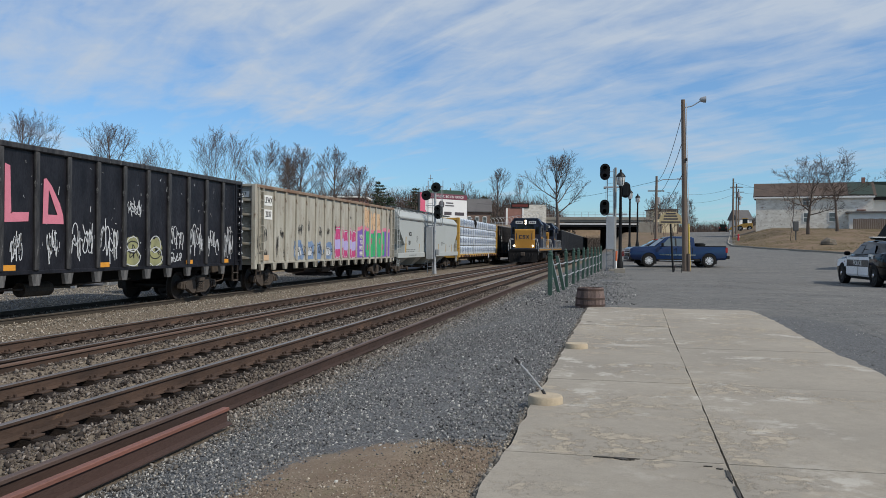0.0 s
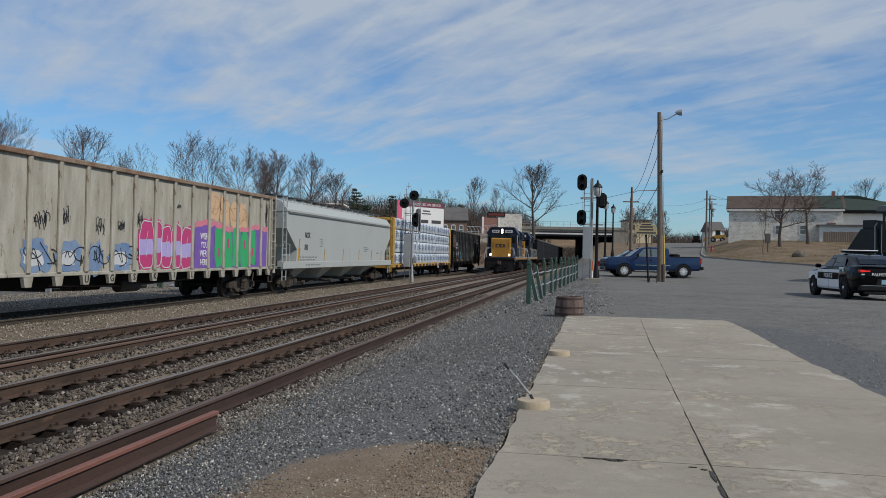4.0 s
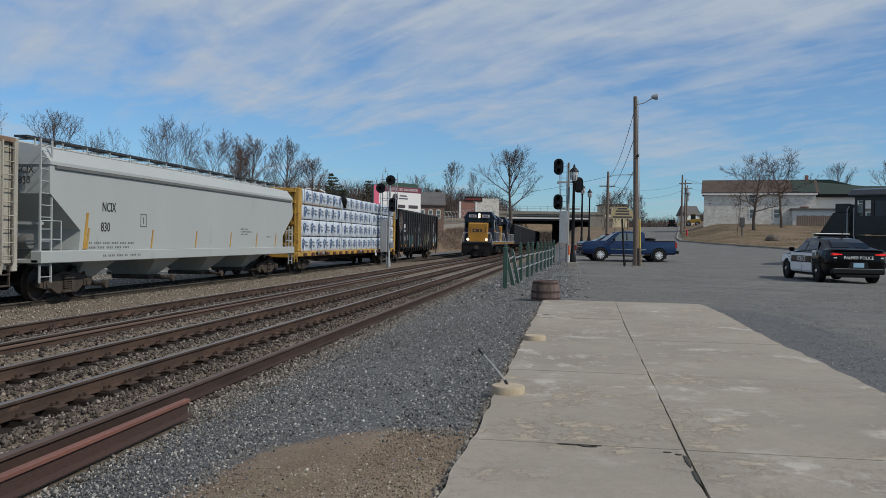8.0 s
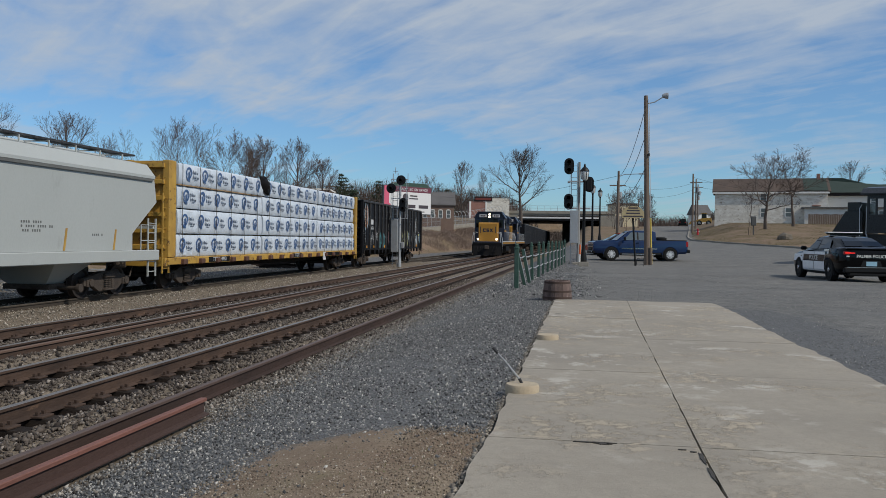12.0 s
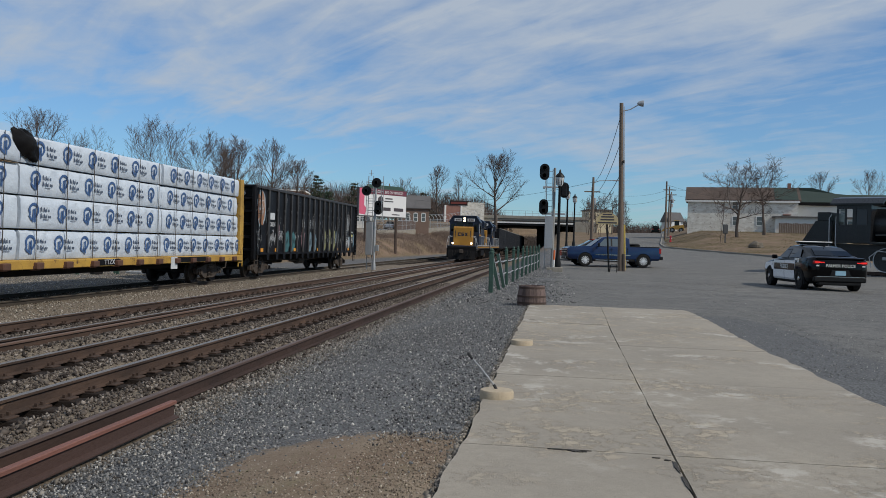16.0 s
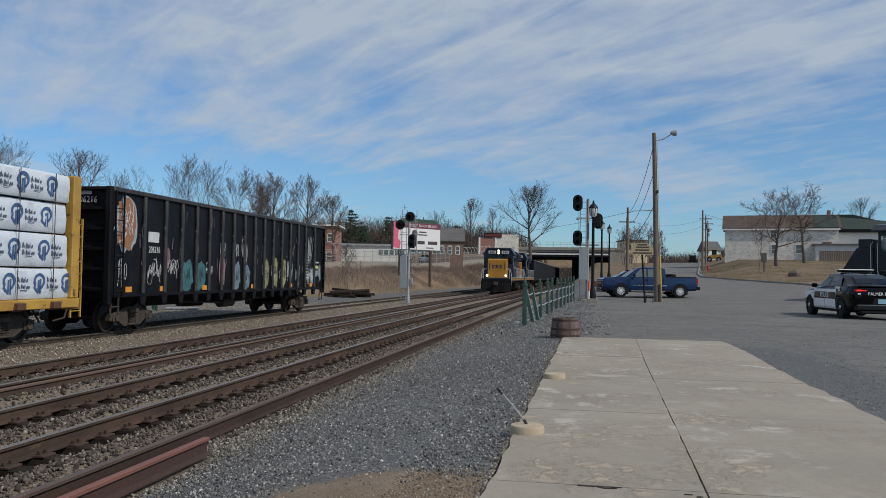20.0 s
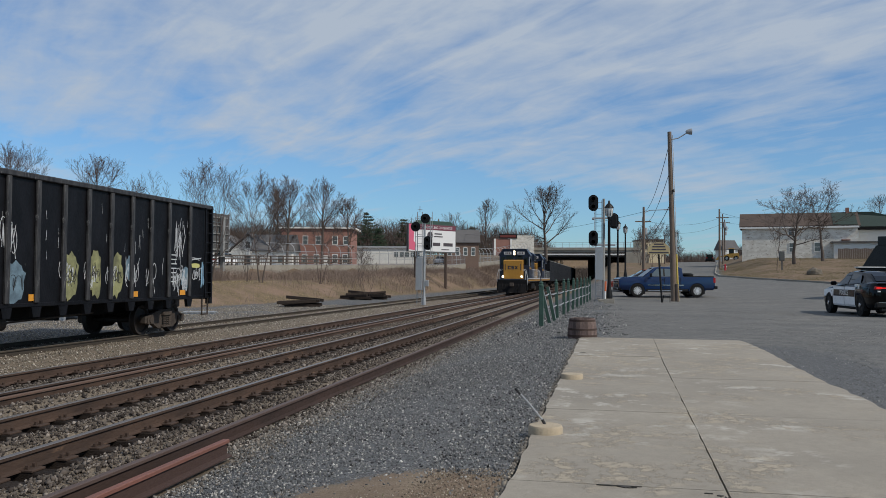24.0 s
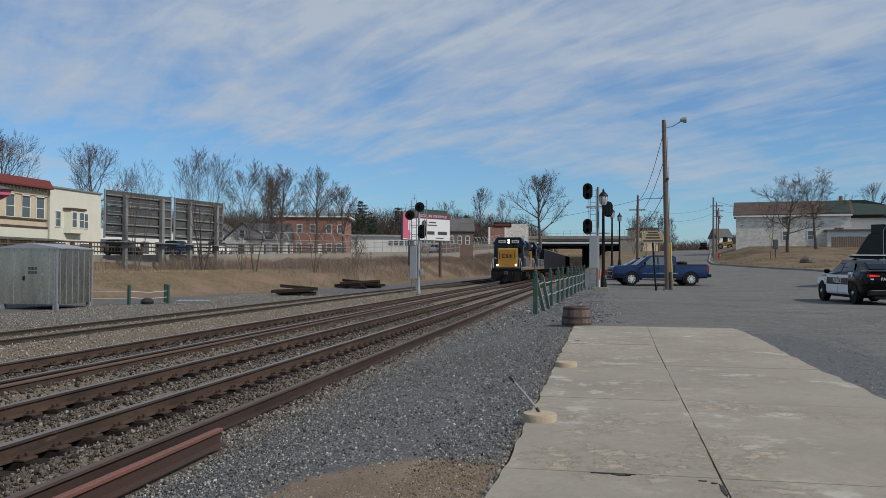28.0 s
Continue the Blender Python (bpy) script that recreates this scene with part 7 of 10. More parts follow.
def signal_left():
    S = thing("rail_signal", pose(-11.72, 53.9, -0.06) @ Matrix.Scale(0.885, 4), "grey signal mast with round black heads, ladder and cabinet", "railway signal", "railway signals")
    part("mast", Geo().lathe([(0.16, -0.1), (0.15, 0.15), (0.11, 0.5), (0.09, 0.6), (0.085, 6.6)], n=12), M["galv"], S, "", True)
    part("cabinet", Geo().box(-0.62, -0.12, -0.25, 0.25, 1.0, 3.45, 0.02), M["galv"], S, "tall grey relay cabinet")
    g = Geo()
    for x in (-0.62, -0.25):
        g.box(x - 0.025, x + 0.025, 0.28, 0.33, -0.1, 6.9)
    for k in range(20):
        g.cyl((-0.62, 0.3, 0.1 + 0.34 * k), (-0.25, 0.3, 0.1 + 0.34 * k), 0.015, n=5)
    part("ladder", g, M["galv"], S)
    part("junction_box", Geo().box(0.10, 0.34, -0.12, 0.12, 1.3, 1.75, 0.02), M["galv"], S)
    cage = Geo()
    for z in (3.5, 4.3, 5.0, 5.7, 6.4):
        cage.box(-0.65, 0.55, 0.24, 0.28, z, z + 0.05).box(-0.65, -0.6, -0.35, 0.28, z, z + 0.04).box(0.5, 0.55, -0.35, 0.28, z, z + 0.04)
    for x in (-0.62, 0.52):
        cage.box(x - 0.02, x + 0.02, -0.35, -0.31, 3.5, 6.4).box(x - 0.02, x + 0.02, 0.24, 0.28, 3.5, 6.9)
    part("platform_cage", cage, M["galv"], S)
    part("antenna", Geo().box(-0.46, -0.42, 0.28, 0.32, 6.9, 7.35).box(-0.62, -0.25, 0.28, 0.32, 7.05, 7.08), M["galv"], S)
    for x, z in ((0.12, 6.35), (-0.62, 5.75)):
        hd = part("signal_head", Geo().lathe([(0.0, -0.015), (0.36, -0.015), (0.37, 0.015), (0.0, 0.015)], (0, 0, 0), "y", 24), M["darkplastic"], S, "round black signal target", at=(x, -0.35, z))
        part("hood", Geo().lathe([(0.12, 0.0), (0.125, -0.3), (0.112, -0.3), (0.105, 0.0)], (0, -0.02, 0), "y", 16), M["darkplastic"], hd)
    signal_head(S, 0.30, -0.3, 4.52, -1, 1.25)


signal_left()


def pole():
    p = thing("utility_pole", pose(3.67, 46.5, hgt(3.67, 46.5)), "weathered wooden utility pole with a street light arm", "utility pole")
    part("shaft", Geo().tube([(0, 0, -0.3), (-0.10, 0, 4.5), (-0.22, 0, 9.2)], [0.165, 0.14, 0.105], 14), M["pole"], p, smooth=True)
    part("arm", Geo().tube([(-0.2, 0, 8.75), (0.25, 0, 8.85), (0.75, 0, 9.15)], 0.03, 8), M["galv"], p, smooth=True)
    part("light_head", Geo().lathe([(0.02, 0.0), (0.10, 0.05), (0.16, 0.22), (0.17, 0.34), (0.0, 0.36)], (0.62, 0, 9.18), "x", 14), M["galv"], p, "grey street light head", True)
    part("stub", Geo().tube([(0.17, -0.1, -0.2), (0.13, -0.1, 0.95)], [0.10, 0.095], 10), M["bark"], p, "dark broken stub pole", True)
    part("insulator", Geo().cyl((-0.02, -0.14, 5.9), (-0.02, -0.14, 6.05), 0.05), M["inkblack"], p)
    part("conduit", Geo().cyl((0.14, -0.12, 2.6), (-0.06, -0.1, 9.0), 0.018, n=6), M["chalk"], p, "pale cable")
    gw = thing("guy_guard", pose(3.98, 47.5, hgt(4, 47.5)), "faded yellow guy wire guard", "guy guard")
    part("guard", Geo().tube([(0, 0, -0.05), (-0.10, 0, 2.55)], 0.055, 8), M["postyellow"], gw, smooth=True)
    part("guy_wire", Geo().tube([(-0.10, 0, 2.5), (-0.50, -0.9, 8.4)], 0.008, 5), M["galv"], gw)
    sg = thing("sign", pose(2.95, 45.3, hgt(2.95, 45.3)), "tan arched board sign with dark lettering on a black post", "sign")
    part("post", Geo().tube([(0.02, 0, -0.1), (-0.16, 0, 2.65)], 0.05, 8), M["darkplastic"], sg, smooth=True)
    rim = [(-0.72, 2.55), (0.42, 2.55)] + [(-0.15 + 0.57 * math.cos(a), 2.78 + 0.40 * math.sin(a)) for a in [math.pi * k / 12 for k in range(13)]]
    bd = part("board", Geo().ext(rim, "y", -0.10, -0.04), M["signtan"], sg, "tan board")
    for z, w in ((3.08, 0.25), (2.95, 0.33), (2.80, 0.36), (2.64, 0.50)):
        part("writing", Geo().box(-0.15 - w, -0.15 + w, -0.108, -0.10, z - 0.035, z + 0.035), M["ink"], bd, "dark line of small writing")
    part("stay", Geo().tube([(0.05, 0, 0.0), (0.10, 0, 0.40), (0.42, 0, 0.42), (0.42, 0, -0.05)], 0.02, 6), M["darkplastic"], sg)


pole()


# ---- vehicles ----
def loft(stations, ring):
    """A closed skin through rings of points; ring(station) gives the right half from bottom to top."""
    v, f, n = [], [], None
    for st in stations:
        half = ring(*st)
        pts = half + [(-x, y, z) for x, y, z in half[::-1]]
        n = len(pts)
        v += pts
    for i in range(len(stations) - 1):
        for k in range(n):
            k2 = (k + 1) % n
            f.append((i * n + k, i * n + k2, (i + 1) * n + k2, (i + 1) * n + k))
    f.append(tuple(range(n)))
    f.append(tuple(range((len(stations) - 1) * n, len(stations) * n)))
    return Geo().add(v, f)


def add_wheel(car, x, y, r, w, s, rim="rim", dish="darkplastic", arms=5, wide=1.0):
    wh = part("wheel", Geo().lathe([(r * 0.62, -w / 2), (r * 0.96, -w / 2), (r, -w * 0.36), (r, w * 0.36), (r * 0.96, w / 2), (r * 0.62, w / 2)], (0, 0, 0), "x", 28, False), M["tyre"], car, at=(x, y, r), smooth=True)
    part("rim", Geo().lathe([(r * 0.64, s * w * 0.42), (r * 0.60, s * w * 0.30), (r * 0.15, s * w * 0.36), (0, s * w * 0.40)], (0, 0, 0), "x", 24), M[dish], wh, smooth=True)
    sp = Geo()
    for k in range(arms):
        a = 2 * math.pi * k / arms
        c, q = math.cos(a), math.sin(a)
        sp.add([(s * w * 0.46, c * r * 0.12 - q * 0.05 * wide, q * r * 0.12 + c * 0.05 * wide), (s * w * 0.46, c * r * 0.12 + q * 0.05 * wide, q * r * 0.12 - c * 0.05 * wide), (s * w * 0.46, c * r * 0.62 + q * 0.075 * wide, q * r * 0.62 - c * 0.075 * wide), (s * w * 0.46, c * r * 0.62 - q * 0.075 * wide, q * r * 0.62 + c * 0.075 * wide)], [(0, 1, 2, 3)])
    sp.lathe([(r * 0.17, s * w * 0.36), (r * 0.16, s * w * 0.50), (0, s * w * 0.5)], (0, 0, 0), "x", 14)
    sp.lathe([(r * 0.60, s * w * 0.40), (r * 0.66, s * w * 0.47), (r * 0.62, s * w * 0.30)], (0, 0, 0), "x", 28)
    part("spokes", sp, M[rim], wh, "alloy spokes")


def arch(car, x, y, r, s):
    g = Geo()
    pts = [(y + r * math.cos(a), max(0.16, r * 0.88 + r * math.sin(a))) for a in [math.pi * (k / 14) for k in range(15)]]
    g.ext(pts + [(y - r, 0.2), (y + r, 0.2)], "x", min(s * (x - 0.10), s * (x + 0.006)), max(s * (x - 0.10), s * (x + 0.006)))
    part("wheel_arch", g, M["darkplastic"], car)


def side_panel(car, name, pts, x, s, material, label=""):
    """A flat panel on the side at half-width x(z)."""
    part(name, Geo().add([(s * x(z), y, z) for y, z in pts], [tuple(range(len(pts)))]), material, car, label)


def police_car():
    m = pose(9.70, 33.2, hgt(9.6, 33.2) - 0.01, 0, 0, 4.5) @ Matrix.Diagonal((1.045, 1.045, 1.11, 1))
    c = thing("police_car", m, "black and white police sedan with lit brake lights", "police car")
    # y = forward; axles at +-1.52
    body = [(-2.54, 0.70, 0.50, 0.80, 0.96, 0.62), (-2.50, 0.84, 0.40, 0.86, 1.02, 0.76), (-2.40, 0.92, 0.30, 0.93, 1.07, 0.82), (-2.1, 0.955, 0.24, 0.965, 1.09, 0.83), (-1.75, 0.97, 0.22, 0.985, 1.095, 0.83), (-1.35, 0.965, 0.20, 0.985, 1.07, 0.83), (-0.9, 0.95, 0.20, 0.965, 1.03, 0.84),
            (-0.3, 0.945, 0.20, 0.955, 1.01, 0.85), (0.3, 0.945, 0.20, 0.95, 1.00, 0.86), (0.9, 0.95, 0.20, 0.925, 0.985, 0.85), (1.3, 0.96, 0.20, 0.90, 0.965, 0.83), (1.7, 0.955, 0.22, 0.87, 0.93, 0.80), (2.1, 0.93, 0.24, 0.82, 0.875, 0.77), (2.35, 0.88, 0.27, 0.76, 0.82, 0.72), (2.47, 0.80, 0.31, 0.69, 0.76, 0.64), (2.52, 0.68, 0.36, 0.62, 0.69, 0.55)]
    part("body", loft(body, lambda y, w, zb, zs, zt, wt: [(w * 0.80, y, zb), (w * 0.94, y, zb + 0.05), (w * 0.985, y, zb + 0.16), (w, y, (zb * 0.5 + zs * 0.5)), (w * 0.995, y, zs - 0.12), (w * 0.965, y, zs), ((w * 0.965 + wt) / 2 + 0.02, y, zs * 0.3 + zt * 0.7), (wt, y, zt), (wt * 0.55, y, zt + 0.018), (0.0, y, zt + 0.024)]), M["carblack"], c, "black body", True)
    roof = [(-2.0, 0.78, 1.08, 1.10, 0.70), (-1.6, 0.80, 1.04, 1.26, 0.63), (-1.2, 0.81, 1.02, 1.385, 0.585), (-0.9, 0.82, 1.01, 1.435, 0.58), (-0.5, 0.82, 1.0, 1.465, 0.58), (0.0, 0.82, 0.99, 1.475, 0.58), (0.35, 0.82, 0.985, 1.455, 0.58), (0.65, 0.81, 0.98, 1.38, 0.60), (0.95, 0.80, 0.97, 1.20, 0.65), (1.28, 0.78, 0.96, 0.985, 0.70)]
    part("roof", loft(roof, lambda y, w, zb, zt, wt: [(w, y, zb - 0.03), (w * 0.99, y, zb + 0.02), (wt + (w - wt) * 0.30, y, zt - 0.12 * min(1, (zt - zb) * 3)), (wt + (w - wt) * 0.08, y, zt - 0.035), (wt * 0.86, y, zt), (wt * 0.4, y, zt + 0.012), (0.0, y, zt + 0.016)]), M["carblack"], c, smooth=True)
    rw = Geo()
    for (ya, za, wa), (yb, zb, wb) in (((-1.97, 1.128, 0.63), (-1.6, 1.288, 0.57)), ((-1.6, 1.288, 0.57), (-1.22, 1.405, 0.51))):
        rw.quad((-wa, ya, za), (0, ya, za + 0.012), (0, yb, zb + 0.012), (-wb, yb, zb))
        rw.quad((wa, ya, za), (0, ya, za + 0.012), (0, yb, zb + 0.012), (wb, yb, zb))
    part("rear_window", rw, M["carglass"], c, smooth=True)
    part("windscreen", Geo().quad((-0.68, 1.28, 1.005), (0.68, 1.28, 1.005), (0.54, 0.62, 1.43), (-0.54, 0.62, 1.43)), M["carglass"], c)

    def wx(z):
        return lerp(z, [0.2, 0.36, 0.6, 0.95, 1.0, 1.26, 1.37, 1.42], [0.86, 0.95, 0.963, 0.935, 0.835, 0.72, 0.64, 0.60]) + 0.006
    for s in (-1, 1):
        side_panel(c, "side_window", [(0.95, 1.03), (0.02, 1.03), (0.02, 1.37), (0.42, 1.37)], wx, s, M["carglass"])
        side_panel(c, "side_window", [(-0.06, 1.03), (-1.15, 1.06), (-0.92, 1.33), (-0.06, 1.38)], wx, s, M["carglass"])
        for y0, y1 in ((1.12, 0.0), (-0.03, -1.02)):
            pts = [(y0, 0.30), (y1, 0.30), (y1, 0.60), (y1, 0.945), (y0, 0.93), (y0, 0.6)]
            g = Geo()
            for za, zb in ((0.30, 0.36), (0.36, 0.60), (0.60, 0.94)):
                g.quad((s * wx(za), y0, za), (s * wx(za), y1, za), (s * wx(zb), y1, zb), (s * wx(zb), y0, zb))
            part("door", g, M["carwhite"], c, "white door")
        fr = Geo().quad((s * wx(0.60), 2.05, 0.60), (s * wx(0.60), 1.14, 0.60), (s * wx(0.9), 1.14, 0.88), (s * wx(0.84), 2.05, 0.83))
        part("fender_panel", fr, M["carwhite"], c, "white fender panel")
        part("stripe", Geo().quad((s * (wx(0.6) + 0.004), 1.05, 0.62), (s * (wx(0.6) + 0.004), -1.0, 0.62), (s * (wx(0.84) + 0.004), -1.0, 0.84), (s * (wx(0.84) + 0.004), 1.05, 0.84)), M["carblack"], c, "black side band")
        arch(c, 0.955, 1.52, 0.39, s)
        arch(c, 0.955, -1.52, 0.39, s)
        for y in (1.52, -1.52):
            add_wheel(c, s * 0.872, y, 0.36, 0.23, s, "darkplastic")
            part("hub_cap", Geo().lathe([(0.075, 0), (0.06, s * 0.02), (0, s * 0.03)], (s * 0.99, y, 0.36), "x", 14), M["chrome"], c, "small chrome hub cap", True)
        part("mirror", Geo().box(min(s * 0.93, s * 1.12), max(s * 0.93, s * 1.12), 0.78, 0.90, 0.98, 1.12, 0.03), M["carblack"], c)
        part("tail_lamp", Geo().box(min(s * 0.46, s * 0.88), max(s * 0.46, s * 0.88), -2.535, -2.42, 0.865, 0.965, 0.02), M["redlens"], c, "red tail lamp")
        part("lamp_core", Geo().box(min(s * 0.52, s * 0.84), max(s * 0.52, s * 0.84), -2.545, -2.5, 0.895, 0.94, 0.01), M["redglow"], c, "glowing brake lamp")
        part("reversing_lamp", Geo().box(min(s * 0.70, s * 0.80), max(s * 0.70, s * 0.80), -2.545, -2.5, 0.79, 0.835, 0.008), M["lampwhite"], c, "clear reversing lamp")
        part("exhaust", Geo().cyl((s * 0.55, -2.5, 0.33), (s * 0.55, -2.3, 0.33), 0.05), M["chrome"], c)
        text_part("lettering", "POLICE", 0.22, M["white"], c, pose(s * 0.968, 0.0 if s < 0 else 0.0, 0.73, 90, 0, -90 if s < 0 else 90), "white lettering", 1.15)
    part("number_mark", Geo().box(-0.975, -0.955, -1.25, -1.05, 0.95, 1.03).box(-0.97, -0.955, -1.42, -1.30, 0.88, 1.02), M["white"], c, "white unit mark")
    part("lamp_bar", Geo().box(-0.42, 0.42, -2.535, -2.49, 0.915, 0.93), M["redlens"], c)
    text_part("lettering", "PALMER POLICE", 0.135, M["white"], c, pose(0.0, -2.545, 0.815, 86, 0, 0), "white lettering", 1.0)
    part("number_plate", Geo().box(-0.17, 0.17, -2.556, -2.51, 0.52, 0.66), M["plate"], c, "pale blue plate")
    part("bumper", Geo().box(-0.86, 0.86, -2.555, -2.3, 0.30, 0.48, 0.04), M["darkplastic"], c)
    part("deck_lip", Geo().box(-0.80, 0.80, -2.56, -2.44, 1.035, 1.062, 0.012), M["carblack"], c, "raised boot lip")
    part("plate_recess", Geo().ext([(-0.34, 0.50), (0.34, 0.50), (0.27, 0.69), (-0.27, 0.69)], "y", -2.548, -2.50), M["darkplastic"], c)
    part("lower_valance", Geo().box(-0.70, 0.70, -2.53, -2.36, 0.20, 0.31, 0.03), M["darkplastic"], c)
    part("chrome_strip", Geo().box(-0.78, 0.78, -2.56, -2.55, 0.465, 0.485), M["chrome"], c)
    part("light_bar", Geo().box(-0.56, 0.56, -0.28, -0.02, 1.51, 1.59, 0.025), M["darkplastic"], c, "roof light bar", False)
    part("light_bar_lens", Geo().box(-0.60, 0.60, -0.33, 0.0, 1.565, 1.60, 0.012), M["white"], c, "pale top of the light bar")
    part("antenna", Geo().cyl((0.1, -0.9, 1.42), (0.1, -0.92, 1.72), 0.008, n=5), M["darkplastic"], c)
    part("push_bar", Geo().tube([(-0.45, 2.5, 0.35), (-0.45, 2.62, 0.6), (-0.42, 2.58, 0.85), (0.42, 2.58, 0.85), (0.45, 2.62, 0.6), (0.45, 2.5, 0.35)], 0.03, 8), M["darkplastic"], c)


police_car()


def pickup():
    # forward is +y in the truck's space
    m = pose(3.40, 50.87, hgt(3.4, 50.9), 0, 0, 90 + 10.7) @ Matrix.Diagonal((0.945, 0.945, 0.945, 1))
    c = thing("pickup_truck", m, "dark blue crew cab pickup truck with alloy wheels", "pickup truck")
    body = [(-2.95, 0.88, 0.55, 1.02, 1.20, 0.90), (-2.85, 0.97, 0.46, 1.12, 1.27, 0.94), (-1.0, 1.0, 0.40, 1.14, 1.29, 0.95), (0.0, 1.0, 0.38, 1.12, 1.24, 0.92), (1.25, 1.0, 0.38, 1.10, 1.23, 0.90), (2.2, 0.99, 0.42, 1.10, 1.24, 0.88), (2.78, 0.97, 0.46, 1.07, 1.19, 0.86), (2.95, 0.92, 0.50, 1.0, 1.10, 0.82)]
    part("body", loft(body, lambda y, w, zb, zs, zt, wt: [(w * 0.9, y, zb), (w, y, zb + 0.12), (w * 1.005, y, (zb + zs) / 2), (w * 0.99, y, zs), (wt, y, zt), (0.0, y, zt + 0.015)]), M["carblue"], c, "blue body", True)
    roof = [(-0.98, 0.90, 1.24, 1.80, 0.66), (-0.8, 0.90, 1.24, 1.86, 0.68), (0.2, 0.90, 1.23, 1.89, 0.68), (0.65, 0.90, 1.22, 1.84, 0.68), (1.45, 0.86, 1.20, 1.25, 0.74)]
    part("cab", loft(roof, lambda y, w, zb, zt, wt: [(w, y, zb - 0.04), (w * 0.99, y, zb + 0.03), (wt + (w - wt) * 0.15, y, zt - 0.05), (wt * 0.92, y, zt), (0.0, y, zt + 0.015)]), M["carblue"], c, smooth=True)
    part("bed", Geo().box(-0.80, 0.80, -2.75, -1.1, 0.9, 1.305), M["darkplastic"], c, "dark open bed")
    part("windscreen", Geo().quad((-0.74, 1.45, 1.275), (0.74, 1.45, 1.275), (0.60, 0.74, 1.81), (-0.60, 0.74, 1.81)), M["carglass"], c)

    def wx(z):
        return lerp(z, [0.38, 0.52, 0.8, 1.12, 1.25, 1.83], [0.91, 1.003, 1.006, 0.995, 0.895, 0.715]) + 0.005
    for s in (-1, 1):
        side_panel(c, "side_window", [(1.05, 1.30), (0.22, 1.30), (0.22, 1.76), (0.58, 1.76)], wx, s, M["cabpane"])
        side_panel(c, "side_window", [(0.12, 1.30), (-0.72, 1.30), (-0.70, 1.74), (0.12, 1.76)], wx, s, M["cabpane"])
        arch(c, 1.0, 1.84, 0.47, s)
        arch(c, 1.0, -1.82, 0.47, s)
        for y in (1.84, -1.82):
            add_wheel(c, s * 0.908, y, 0.405, 0.27, s, "rimbright", "rimdark", 12, 0.34)
        part("mirror", Geo().box(min(s * 1.0, s * 1.22), max(s * 1.0, s * 1.22), 0.98, 1.10, 1.24, 1.48, 0.03), M["darkplastic"], c)
        part("step_bar", Geo().cyl((s * 0.98, -0.9, 0.40), (s * 0.98, 1.2, 0.40), 0.045), M["chrome"], c, "chrome step bar")
        part("door_moulding", Geo().quad((s * 1.012, 1.2, 0.72), (s * 1.012, -1.0, 0.72), (s * 1.012, -1.0, 0.78), (s * 1.012, 1.2, 0.78)), M["chrome"], c)
        for y in (0.14, -0.62):
            part("door_handle", Geo().box(min(s * 1.0, s * 1.03), max(s * 1.0, s * 1.03), y, y + 0.16, 1.08, 1.12), M["carblue"], c)
        part("tail_lamp", Geo().box(min(s * 0.80, s * 0.975), max(s * 0.80, s * 0.975), -2.965, -2.82, 0.90, 1.22, 0.02), M["redlens"], c, "red tail lamp")
        part("headlamp", Geo().box(min(s * 0.55, s * 0.92), max(s * 0.55, s * 0.92), 2.80, 2.93, 0.86, 1.02, 0.03), M["lampwhite"], c, "clear headlamp")
        for y in (0.165, -0.82):
            part("door_seam", Geo().box(min(s * 0.99, s * 1.011), max(s * 0.99, s * 1.011), y, y + 0.015, 0.5, 1.2), M["darkplastic"], c)
    for s in (-1, 1):
        part("rocker_panel", Geo().box(min(s * 0.90, s * 1.006), max(s * 0.90, s * 1.006), -1.28, 1.32, 0.36, 0.50, 0.02), M["darkplastic"], c)
        part("bed_rail", Geo().box(min(s * 0.84, s * 0.97), max(s * 0.84, s * 0.97), -2.86, -1.02, 1.27, 1.315, 0.015), M["darkplastic"], c, "black bed rail cap")
        part("window_trim", Geo().tube([(s * wx(1.29), 1.12, 1.285), (s * wx(1.29), -0.78, 1.285)], 0.014, 6), M["chrome"], c, "bright window trim")
        part("pillar", Geo().add([(s * (wx(1.30) + 0.003), 0.215, 1.30), (s * (wx(1.30) + 0.003), 0.12, 1.30), (s * (wx(1.76) + 0.003), 0.12, 1.76), (s * (wx(1.76) + 0.003), 0.215, 1.76)], [(0, 1, 2, 3)]), M["darkplastic"], c, "black door pillar")
        for y in (1.84, -1.82):
            part("arch_lip", Geo().tube([(s * 1.008, y + 0.49 * math.cos(math.pi * k / 14), 0.40 + 0.49 * math.sin(math.pi * k / 14)) for k in range(15)], 0.022, 6), M["carblue"], c, "raised arch lip", True)
        part("fog_lamp", Geo().box(min(s * 0.62, s * 0.80), max(s * 0.62, s * 0.80), 3.0, 3.03, 0.48, 0.56, 0.01), M["lampwhite"], c)
    part("grille_bar", Geo().box(-0.82, 0.82, 2.975, 2.99, 0.83, 0.88, 0.005).box(-0.82, 0.82, 2.96, 2.985, 0.99, 1.02, 0.005), M["chrome"], c, "chrome grille bar")
    part("tailgate", Geo().box(-0.78, 0.78, -2.985, -2.93, 0.72, 1.24, 0.02), M["carblue"], c)
    part("hood_bulge", Geo().ext([(1.5, 1.235), (2.7, 1.20), (2.72, 1.225), (1.5, 1.275)], "x", -0.5, 0.5), M["carblue"], c)
    part("rear_bumper", Geo().box(-0.95, 0.95, -3.10, -2.9, 0.52, 0.72, 0.03), M["darkplastic"], c)
    part("grille", Geo().box(-0.55, 0.55, 2.90, 2.98, 0.62, 0.98, 0.02), M["darkplastic"], c)
